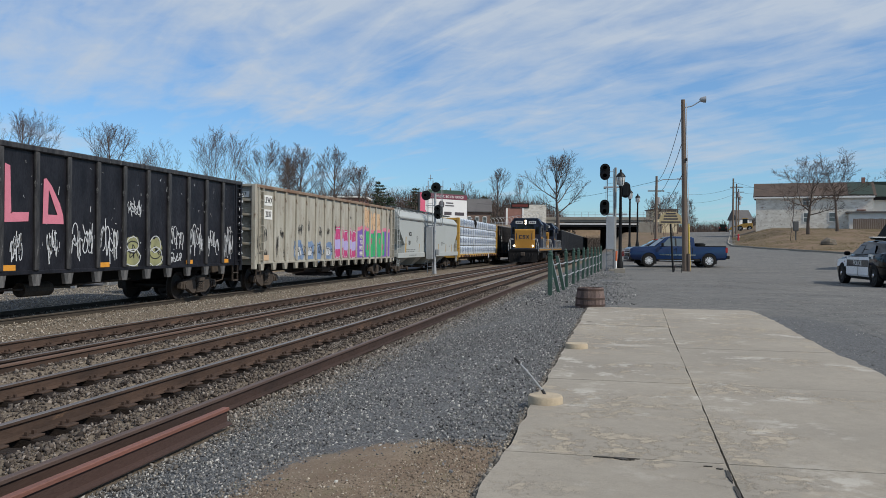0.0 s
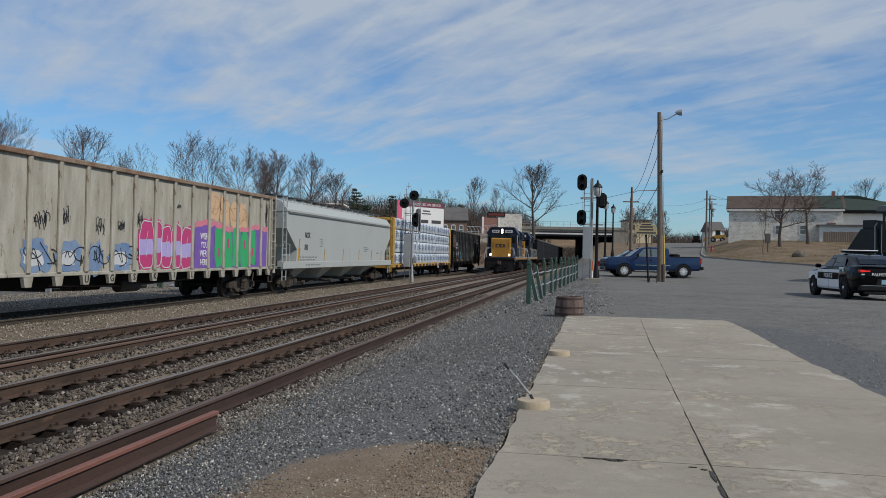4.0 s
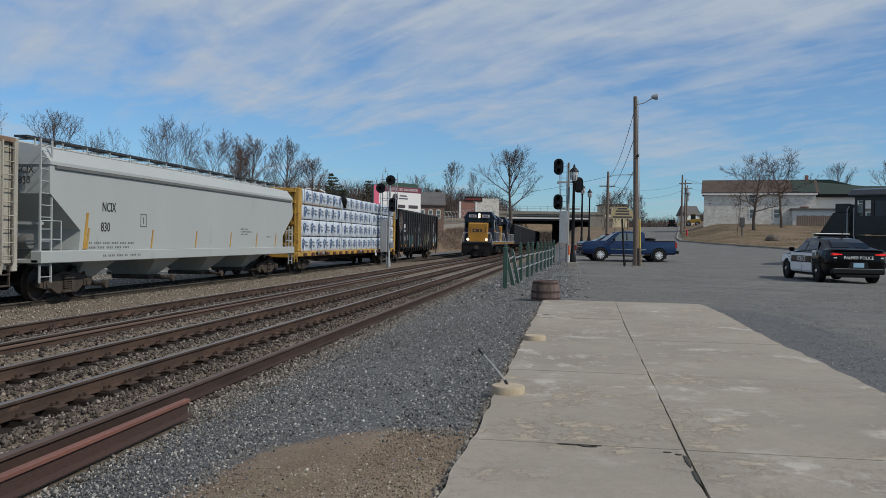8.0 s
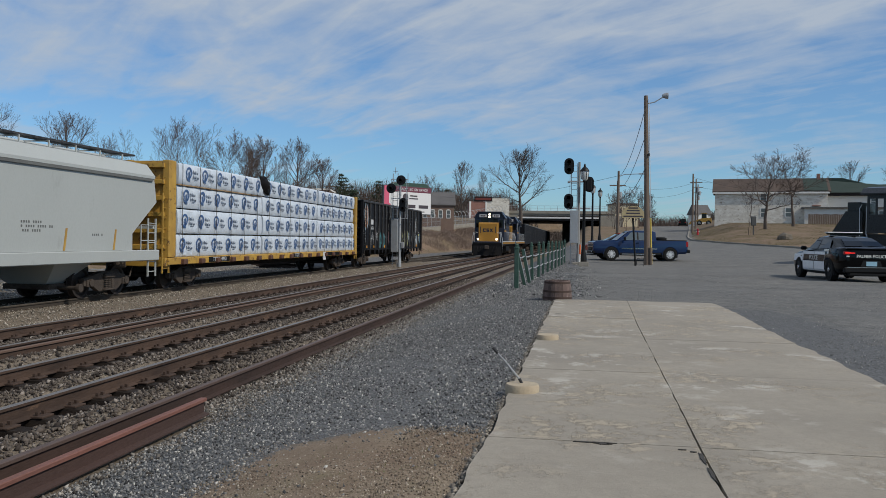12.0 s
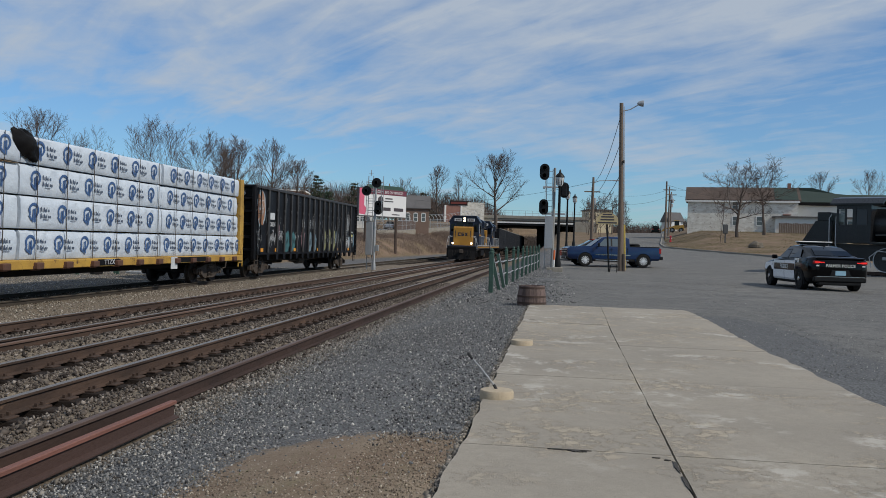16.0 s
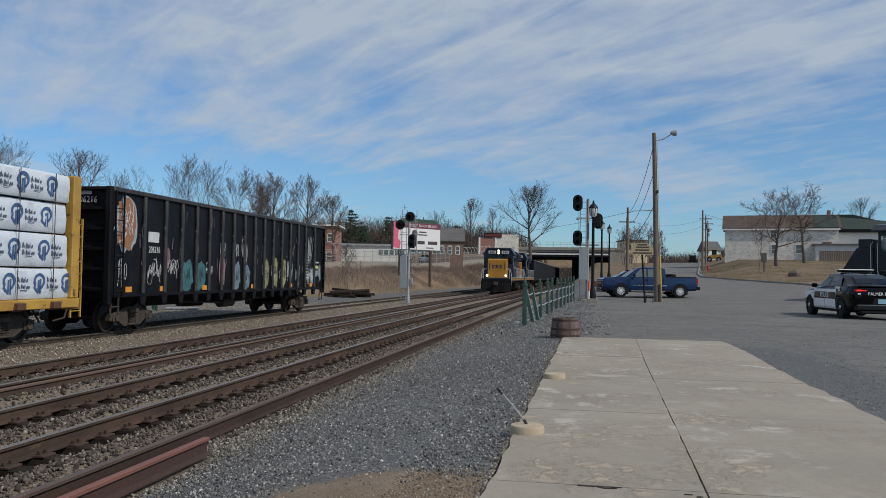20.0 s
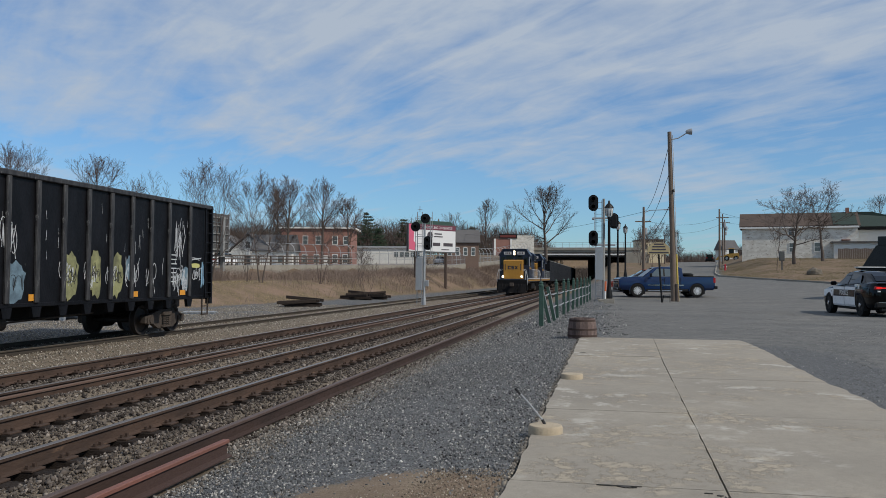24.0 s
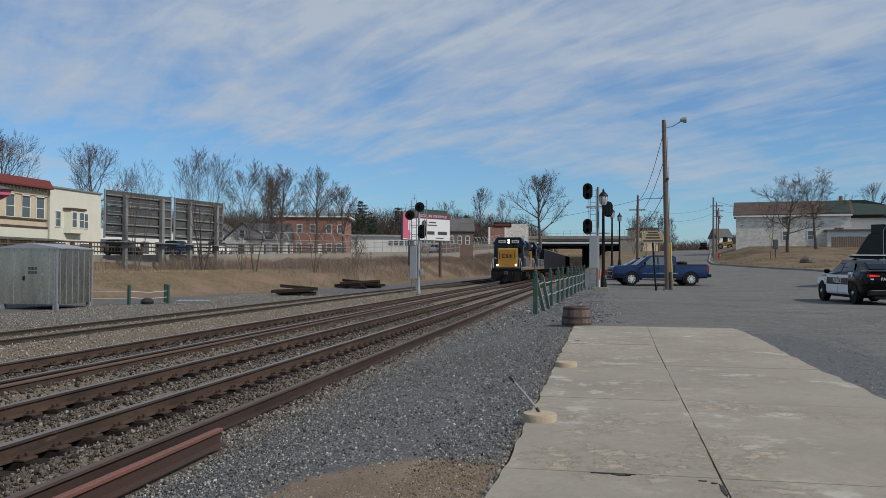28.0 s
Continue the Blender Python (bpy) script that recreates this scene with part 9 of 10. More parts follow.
def far_buildings():
    b = at_view("brick_building", -53.5, 132.4, 3.0, "two-storey red brick building with a white roof edge and white windows")
    block(b, 11.8, 9, 6.7, M["brick"])
    part("roof_edge", Geo().box(-0.3, 12.4, -0.35, 9.3, 6.7, 6.95), M["white"], b, "white flat roof edge")
    for x in (1.2, 4.1, 6.3, 9.1, 10.9):
        window(b, x, 4.1, 0.75, 1.3)
    for x in (2.4, 4.0, 6.0, 9.1, 10.8):
        window(b, x, 0.9, 0.75, 1.4)
    part("door", Geo().box(7.1, 7.9, -0.05, 0, -0.2, 2.2), M["white"], b, "white door")
    part("chimney_pipe", Geo().cyl((7.0, -0.1, 5), (7.0, -0.1, 8.8), 0.08), M["galv"], b)
    for x, y, w, s in ((-66, 129, 7, 1), (-59.5, 126, 5.5, 0)):
        h = at_view("gabled_house", x, y, 2.8, "small white gabled house with a grey roof")
        block(h, w, 7, 3.0, M["siding"])
        part("gable", Geo().ext([(0, 3.0), (w / 2, 5.4), (w, 3.0)], "y", 0.0, 7), M["siding"], h)
        part("roof", Geo().ext([(-0.4, 2.75), (w / 2, 5.6), (w + 0.4, 2.75), (w + 0.4, 2.95), (w / 2, 5.85), (-0.4, 2.95)], "y", -0.4, 7.4), M["greyroof"], h)
        window(h, w / 2, 0.8, 0.9, 1.3)
        window(h, w / 2, 3.4, 0.7, 1.0)
    h = at_view("gabled_house", -52.5, 118.5, 2.9, "small white gabled house with a grey roof")
    block(h, 6, 6, 2.6, M["siding"])
    gable_roof(h, 0, 6, 6, 2.7, 5.2, M["greyroof"])
    window(h, 4.4, 0.7, 0.9, 1.2)
    c = at_view("long_white_building", -48.5, 153.8, 4.0, "long low white building with a flat grey roof")
    block(c, 14.2, 8, 3.2, M["siding"])
    part("roof_edge", Geo().box(-0.3, 14.5, -0.4, 8.3, 3.2, 3.55), M["galv"], c)
    for k in range(5):
        window(c, 9.3 + 1.05 * k, 1.5, 0.8, 0.9, sash=False)
    e = at_view("flat_brick_building", -28.3, 146.8, 3.6, "low brick wing with arched windows beside the billboard")
    block(e, 6.2, 8, 4.4, surf("brown_stone_wall", (0.20, 0.135, 0.105), 0.9, 0, (0.14, 0.095, 0.075), 0.8))
    gable_roof(e, 0, 6.2, 8, 4.4, 6.8, M["greyroof"])
    for k in range(4):
        window(e, 1.0 + 1.4 * k, 2.0, 0.6, 1.3, arch_top=True)
    s = at_view("brick_store", -25.2, 193.0, 5.5, "brick store with white quoins and a sign board on its roof")
    block(s, 3.8, 10, 5.2, M["brick"])
    part("sign_board", Geo().box(1.0, 5.2, -0.2, 0.1, 5.3, 6.3), M["darkplastic"], s, "dark sign board")
    part("sign_face", Geo().box(1.25, 4.95, -0.23, -0.2, 5.5, 6.05), M["darkred"], s)
    part("side_wall", Geo().box(3.8, 9.2, 0, 10, -1, 6.0), M["housewhite"], s, "pale painted side wall")
    for x in (-0.15, 3.6):
        part("quoin", Geo().box(x, x + 0.4, -0.1, 0.0, 0, 5.2), M["white"], s)
    y = at_view("tan_building", 8.3, 200.0, 5.7, "tan two-storey building with dark windows beyond the bridge")
    block(y, 5.4, 8, 4.9, surf("tan_siding", (0.58, 0.51, 0.36), 0.8))
    for x in (0.9, 2.7, 4.5):
        window(y, x, 2.9, 1.1, 0.9, frame_mat="darkplastic", sash=False)
    part("roof_edge", Geo().box(-0.3, 5.7, -0.3, 8.3, 4.9, 5.15), M["greyroof"], y)
    f = at_view("grey_house", 26.6, 198.0, 5.6, "small white house with a grey gable roof at the road crest")
    block(f, 3.2, 6, 2.8, M["siding"])
    gable_roof(f, 0, 3.2, 6, 2.9, 5.0, M["greyroof"])
    part("sign", Geo().box(0.2, 2.2, -1.2, -1.1, 1.2, 2.6), M["white"], f, "white notice board")


far_buildings()


def poster():
    x0, y0, x1, y1 = -24.1, 101.2, -19.3, 108.2
    L, ang = math.hypot(x1 - x0, y1 - y0), math.degrees(math.atan2(y1 - y0, x1 - x0))
    b = thing("billboard", pose(x0, y0, 0, 0, 0, ang), "billboard with a white and pink poster on steel posts", "billboard")
    lo, hi = 4.85, 8.45
    bd = part("board", Geo().box(0, L, 0, 0.3, lo, hi), M["signback"], b)
    part("poster", Geo().box(0.1, L - 0.1, -0.03, -0.002, lo + 0.12, hi - 0.75), M["bbwhite"], bd, "white poster ground")
    part("headline", Geo().box(0.1, L - 0.1, -0.032, -0.002, hi - 0.73, hi - 0.08), M["bbmaroon"], bd, "maroon headline strip")
    part("picture", Geo().ext([(0.1, lo + 0.3), (1.1, lo + 0.2), (1.35, lo + 1.0), (0.9, lo + 1.4), (0.95, hi - 0.9), (0.7, hi - 0.1), (0.1, hi - 0.1)], "y", -0.045, -0.034), M["bbpink"], bd, "pink figure-like shape")
    part("emblem", Geo().lathe([(0.36, -0.05), (0.50, -0.05), (0.50, -0.032), (0.36, -0.032)], (3.75, 0, lo + 2.15), "y", 20), M["ink"], bd, "dark ring emblem")
    for x, z, w, h in ((5.2, lo + 2.4, 1.3, 0.16), (5.2, lo + 2.05, 1.6, 0.14), (4.9, lo + 1.05, 1.3, 0.42), (7.0, lo + 1.05, 1.7, 0.42), (6.5, lo + 0.4, 1.4, 0.12)):
        part("writing", Geo().box(x - w / 2, x + w / 2, -0.05, -0.034, z - h / 2, z + h / 2), M["bbwhite"] if z > hi - 0.6 else M["ink"], bd, "line of bold writing as bars")
    text_part("headline_words", "AGENT, BIG ON SERVICE!", 0.46, M["bbwhite"], bd, pose(5.3, -0.04, hi - 0.41, 90, 0, 0), "white capital words", 0.95)
    part("crest", Geo().ext([(1.2, hi), (1.6, hi + 0.45), (7.6, hi + 0.45), (8.0, hi)], "y", 0.0, 0.2), M["fencegreen"], b, "dark green top")
    for x in (1.4, 6.8):
        part("post", Geo().cyl((x, 0.15, -1), (x, 0.15, lo), 0.2, n=10), M["roof"], b)


poster()


def bridge():
    b = thing("road_bridge", pose(0, 196.5, 0.35), "grey steel girder road bridge over the tracks", "bridge", kind="structure")
    part("deck", Geo().box(-17.5, 8, 0, 45, 7.3, 7.75), M["wall"], b)
    part("girder", Geo().box(-14.5, 5.5, -0.25, 0.05, 6.15, 7.3, 0.02), surf("rust_brown_girder", (0.03, 0.026, 0.024), 0.8), b, "dark girder")
    part("pale_pipe", Geo().box(-15, 5, -0.45, -0.25, 6.62, 6.95), M["white"], b, "pale pipe along the girder")
    part("parapet", Geo().box(-19, 9, -0.2, 0.0, 7.75, 8.4), M["wall"], b)
    for x0, x1 in ((-19, -14.3), (4.8, 10)):
        part("abutment", Geo().box(x0, x1, -0.6, 44, -0.5, 7.3), M["wall"], b, "stained concrete abutment")
    part("underside", Geo().box(-14.4, 5, 0.06, 45, 6.3, 7.29), M["blackdeep"], b)
    part("inner_wall", Geo().box(-4.4, 4.8, 30, 30.6, -0.5, 6.3), M["wall"], b, "shaded concrete wall under the bridge")
    for k in range(19):
        part("fence_post", Geo().box(-19 + 1.55 * k, -18.93 + 1.55 * k, -0.12, -0.05, 8.4, 9.6), M["galv"], b)
    for z in (9.0, 9.55):
        part("fence_rail", Geo().box(-19, 9.2, -0.11, -0.06, z, z + 0.05), M["galv"], b)


bridge()


def white_house():
    h = at_view("white_house", 21.0, 136.1, 4.55, "old white clapboard house with a brown roof and peeling paint", group="houses on the rise", turn=-10)
    W_, D_, H_ = 16.2, 8.5, 5.2
    block(h, W_, D_, H_, M["housewhite"])
    part("eave_board", Geo().box(-0.35, W_ + 0.2, -0.4, -0.1, H_ - 0.28, H_ + 0.02), M["white"], h, "white eave board")
    gable_roof(h, 0, W_, D_, H_ + 0.15, H_ + 2.35, M["roof"], 0.4)
    part("roof_patch", Geo().ext([(-0.38, H_ + 0.13), (D_ / 2 - 0.3, H_ + 2.26), (D_ / 2 - 0.3, H_ + 2.30), (-0.38, H_ + 0.18)], "x", 12.9, W_), M["greenroof"], h, "green-black shingles")
    for x, z in ((7.1, 3.75), (7.2, 1.35), (10.7, 1.4), (14.0, 1.45)):
        window(h, x, z, 0.78, 1.3)
    part("chimney", Geo().box(14.9, 15.4, 3.6, 4.1, H_ + 1.8, H_ + 3.0), M["brick"], h)
    part("shed_hood", Geo().box(14.0, 15.2, -0.5, 0, 3.0, 3.15), M["brick"], h)
    g = at_view("green_roof_house", 32.6, 141.5, 4.7, "long white house with a dark green hipped roof", group="houses on the rise", turn=-10)
    block(g, 26, 10, 5.3, M["siding"])
    part("roof", Geo().add([(-3, -0.5, 5.3), (26.5, -0.5, 5.3), (26.5, 10.5, 5.3), (-3, 10.5, 5.3), (2.5, 5, 8.0), (9, 5, 8.0), (13, 5, 6.9), (26.5, 5, 6.9)], [(0, 1, 7, 6, 5, 4), (1, 2, 7), (2, 3, 4, 5, 6, 7), (3, 0, 4), (0, 3, 2, 1)]), M["greenroof"], g)
    # black board under the eave, added to stand for the eave's shadow
    part("eave_shadow_board", Geo().box(0, 26, -0.5, 0, 4.8, 5.25), M["blackdeep"], g)
    for x in (4.5, 13.0, 17.5):
        window(g, x, 3.4, 0.8, 0.9)
    lean = at_view("lean_to", 33.4, 132.2, 4.6, "low white lean-to with a flat grey roof", group="houses on the rise", turn=-10)
    block(lean, 13, 3.5, 2.55, M["siding"])
    part("roof", Geo().box(-0.4, 13.4, -0.4, 3.6, 2.55, 2.75), M["greyroof"], lean)
    for x in (6.0, 7.1, 8.2, 9.3, 10.4):
        window(lean, x, 1.4, 0.75, 0.75, frame_mat="white", sash=False)
    fc = at_view("board_fence", 33.6, 130.9, 4.5, "grey weathered board fence", "fence", "", -10)
    for k in range(46):
        part("board", Geo().box(k * 0.24, k * 0.24 + 0.22, 0, 0.03, -0.3, 1.75 + 0.03 * math.sin(k * 5.1)), M["pole"], fc)
    rk = thing("boulder", pose(19.8, 85.0, hgt(19.8, 85)), "rough brown-grey boulder at the lawn's edge", "boulder")
    st = Geo().lathe([(0.0, -0.25), (0.62, -0.2), (0.75, 0.05), (0.7, 0.3), (0.5, 0.52), (0.22, 0.62), (0.0, 0.64)], n=14)
    st.v = [(a * (1 + 0.35 * noise.noise((a * 2, b * 2, c * 2))), b * (1 + 0.35 * noise.noise((a * 2 + 5, b * 2, c * 2))), c * (1 + 0.3 * noise.noise((a * 2, b * 2, 9)))) for a, b, c in st.v]
    part("stone", st, M["boulder"], rk)


white_house()


def roadside():
    hy = thing("hydrant", pose(15.2, 112.0, hgt(15.2, 112)), "red and white fire hydrant beside the road", "hydrant")
    part("barrel", Geo().lathe([(0.16, 0), (0.13, 0.1), (0.12, 0.6), (0.15, 0.62), (0.13, 0.75), (0.0, 0.85)], n=12), M["carred"], hy, smooth=True)
    part("cap", Geo().cyl((-0.22, 0, 0.45), (0.22, 0, 0.45), 0.07), M["white"], hy)
    kerb = thing("kerb", pose(0, 0, 0), "pale worn kerb stones along the lawn", "kerb", kind="structure")
    ys = list(np.linspace(64, 91.25, 18)) + list(np.linspace(93, 196, 22))
    for a, b in zip(ys, ys[1:]):
        xa, xb = lerp(a, GR_Y, GR_X), lerp(b, GR_Y, GR_X)
        za, zb = hgt(xa, a), hgt(xb, b)
        n = Vector((b - a, -(xb - xa), 0)).normalized() * 0.15
        part("kerb_stone", Geo().add([(xa, a, za - 0.2), (xa + n.x, a + n.y, za - 0.2), (xa + n.x, a + n.y, za + 0.15), (xa, a, za + 0.15), (xb, b, zb - 0.2), (xb + n.x, b + n.y, zb - 0.2), (xb + n.x, b + n.y, zb + 0.15), (xb, b, zb + 0.15)],
                                     [(0, 1, 2, 3), (7, 6, 5, 4), (0, 4, 5, 1), (1, 5, 6, 2), (2, 6, 7, 3), (3, 7, 4, 0)]), M["wall"], kerb)
    poles = []
    for x, y, h, arm in ((16.2, 125.0, 8.6, 0), (20.8, 156.3, 9.0, 1), (25.4, 187.7, 9.0, 1), (29, 215, 9.0, 1), (3.9, 87.0, 7.2, 2), (5.2, 118.0, 7.4, 1), (12.0, 175.0, 6, 0)):
        z = hgt(x, y)
        p = thing("utility_pole", pose(x, y, z), "distant wooden utility pole", "utility pole", "distant poles")
        part("shaft", Geo().tube([(0, 0, -0.3), (0, 0, h)], [0.16, 0.11], 8), M["pole"], p, smooth=True)
        if arm == 1:
            part("crossarm", Geo().box(-1.1, 1.1, -0.06, 0.06, h - 0.7, h - 0.55), M["pole"], p)
            part("transformer", Geo().cyl((0.35, 0, h - 2.4), (0.35, 0, h - 1.5), 0.24), M["galv"], p)
        if arm == 2:
            part("arm", Geo().tube([(0, 0, h - 0.6), (0.6, 0, h - 0.35), (2.2, 0, h - 0.3)], 0.04, 6), M["galv"], p)
            part("light_head", Geo().box(2.0, 2.6, -0.12, 0.12, h - 0.36, h - 0.25), M["galv"], p)
        poles.append(Vector((x, y, z + h - 0.5)))
    hi = Vector((3.45, 46.3, hgt(3.67, 46.5) + 8.6))
    runs = [(hi, poles[4], 0.9), (hi - Vector((0, 0, 1.6)), poles[5], 1.2), (hi - Vector((0, 0, 3.4)), poles[5] - Vector((0, 0, 1)), 1.2), (poles[5], poles[1], 1.0), (poles[5] - Vector((0, 0, 1.2)), poles[1] - Vector((0, 0, 1.2)), 1.1), (poles[0], poles[1], 0.6),
            (poles[1], poles[2], 0.6), (poles[2], poles[3], 0.6), (poles[0], Vector((32, 140, 10)), 0.5), (poles[1], Vector((45, 150, 12.5)), 0.6), (poles[1] - Vector((0, 0, 1)), Vector((45, 150, 11)), 0.8), (poles[4], Vector((-25, 150, 9.5)), 1.0)]
    for a, b, sag in runs:
        pts = [a.lerp(b, k / 10) - Vector((0, 0, sag * 4 * (k / 10) * (1 - k / 10))) for k in range(11)]
        solo("overhead_wire", Geo().tube(pts, 0.018, 4), M["inkblack"], "thin dark overhead wire between poles", "wire", None, "overhead wires")
    for x, y, h in ((-34, 170, 9), (-12.5, 185, 8), (-46, 150, 8)):
        p = thing("utility_pole", pose(x, y, hgt(x, y)), "distant wooden utility pole", "utility pole", "distant poles")
        part("shaft", Geo().tube([(0, 0, -0.3), (0, 0, h)], [0.16, 0.11], 8), M["pole"], p)
        part("crossarm", Geo().box(-1.1, 1.1, -0.06, 0.06, h - 0.7, h - 0.55), M["pole"], p)
    for k, (x, y, paint) in enumerate(((-45.5, 74, "carblack"), (-45.0, 84, "carblue"), (-46, 96, "carwhite"), (-30, 152, "carwhite"), (-27, 160, "carwhite"))):
        small_car("parked_car", pose(x, y, hgt(x, y), 0, 0, 4), M[paint], "parked car on the street above the wall", "car", k != 3)


roadside()


def yellow_loader():
    x, y = 24.2, 170.0
    m = thing("yellow_loader", pose(x, y, hgt(x, y), 0, 0, 80), "yellow wheel loader parked beside the road crest", "loader")
    part("body", Geo().ext([(-1.5, 0.6), (1.2, 0.6), (1.4, 1.0), (0.4, 1.35), (-1.4, 1.5)], "x", -0.7, 0.7), M["yellow"], m)
    part("cab", Geo().box(-0.55, 0.55, -0.5, 0.4, 1.35, 2.3, 0.05), M["carglass"], m, "dark glazed cab")
    part("cab_roof", Geo().box(-0.62, 0.62, -0.6, 0.5, 2.3, 2.4, 0.02), M["yellow"], m)
    part("arm", Geo().box(-0.45, -0.3, 1.0, 2.3, 0.7, 0.9).box(0.3, 0.45, 1.0, 2.3, 0.7, 0.9), M["yellow"], m)
    part("bucket", Geo().ext([(2.2, 0.2), (2.9, 0.15), (2.3, 0.9), (2.1, 0.8)], "x", -0.9, 0.9), M["yellow"], m)
    for s in (-1, 1):
        for q in (-0.9, 0.8):
            add_wheel(m, s * 0.75, q, 0.48, 0.3, s)


yellow_loader()

# ---- trees and brush ----
def bough(g, rg, p, d, length, r0, r1, level, lift, gnarl, tip, keep):
    """A limb that bends slowly upwards, with shorter side branches in turn. g: thick wood and thin wood."""
    n = (9, 6, 3, 1)[level]
    pts, rad = [np.array(p)], [r0]
    for k in range(n):
        d = d + np.array((rg.gauss(0, gnarl), rg.gauss(0, gnarl), rg.gauss(0, gnarl) + lift / n))
        d = d / np.linalg.norm(d)
        pts.append(pts[-1] + d * length / n)
        rad.append(r0 + (r1 - r0) * (k + 1) / n)
    for k in range(n):
        limb(g[0] if rad[k] > 0.05 else g[1], pts[k], pts[k + 1], rad[k], rad[k + 1] if level < 3 else 0, 6 if rad[k] > 0.05 else 3)
    if level >= 3:
        return
    kids = int((12, 7, 4)[level] * keep + 0.5)
    side = rg.random() * 6.28
    for k in range(kids):
        u = (0.22 if level else 0.30) + 0.76 * (k + rg.random()) / kids
        u = min(u, 0.98)
        i = min(int(u * n), n - 1)
        a = pts[i] + (pts[i + 1] - pts[i]) * (u * n - i)
        ax = pts[i + 1] - pts[i]
        ax = ax / np.linalg.norm(ax)
        e1 = np.cross(ax, (0.31, 0.22, 0.93))
        e1 = e1 / (np.linalg.norm(e1) + 1e-9)
        e2 = np.cross(ax, e1)
        side += 2.4 + rg.uniform(-0.5, 0.5)
        wide = rg.uniform(0.5, 0.95)
        q = ax + (e1 * math.cos(side) + e2 * math.sin(side)) * wide + np.array((0, 0, 0.12))
        rr = max((rad[i] * 0.55), tip)
        bough(g, rg, a, q / np.linalg.norm(q), length * (1.06 - 0.62 * u) * rg.uniform(0.38, 0.62), min(rr, rad[i]), tip * (0.9, 0.7, 0.45)[level], level + 1, lift * 0.5, gnarl, tip, keep)


def limb(g, a, b, ra, rb, n):
    """One tapered length of wood."""
    ax, ay, az = float(a[0]), float(a[1]), float(a[2])
    bx, by, bz = float(b[0]), float(b[1]), float(b[2])
    dx, dy, dz = bx - ax, by - ay, bz - az
    k = 1 / (math.sqrt(dx * dx + dy * dy + dz * dz) + 1e-9)
    dx, dy, dz = dx * k, dy * k, dz * k
    ux, uy, uz = dy * 0.81 - dz * 0.5, dz * 0.3 - dx * 0.81, dx * 0.5 - dy * 0.3
    k = 1 / (math.sqrt(ux * ux + uy * uy + uz * uz) + 1e-9)
    ux, uy, uz = ux * k, uy * k, uz * k
    vx, vy, vz = dy * uz - dz * uy, dz * ux - dx * uz, dx * uy - dy * ux
    k0 = len(g.v)
    ring = [(math.cos(2 * math.pi * i / n), math.sin(2 * math.pi * i / n)) for i in range(n)]
    g.v += [(ax + (ux * c + vx * q) * ra, ay + (uy * c + vy * q) * ra, az + (uz * c + vz * q) * ra) for c, q in ring]
    if rb <= 0:
        g.v.append((bx, by, bz))
        g.f += [(k0 + i, k0 + (i + 1) % n, k0 + n) for i in range(n)]
    else:
        g.v += [(bx + (ux * c + vx * q) * rb, by + (uy * c + vy * q) * rb, bz + (uz * c + vz * q) * rb) for c, q in ring]
        g.f += [(k0 + i, k0 + (i + 1) % n, k0 + n + (i + 1) % n, k0 + n + i) for i in range(n)]


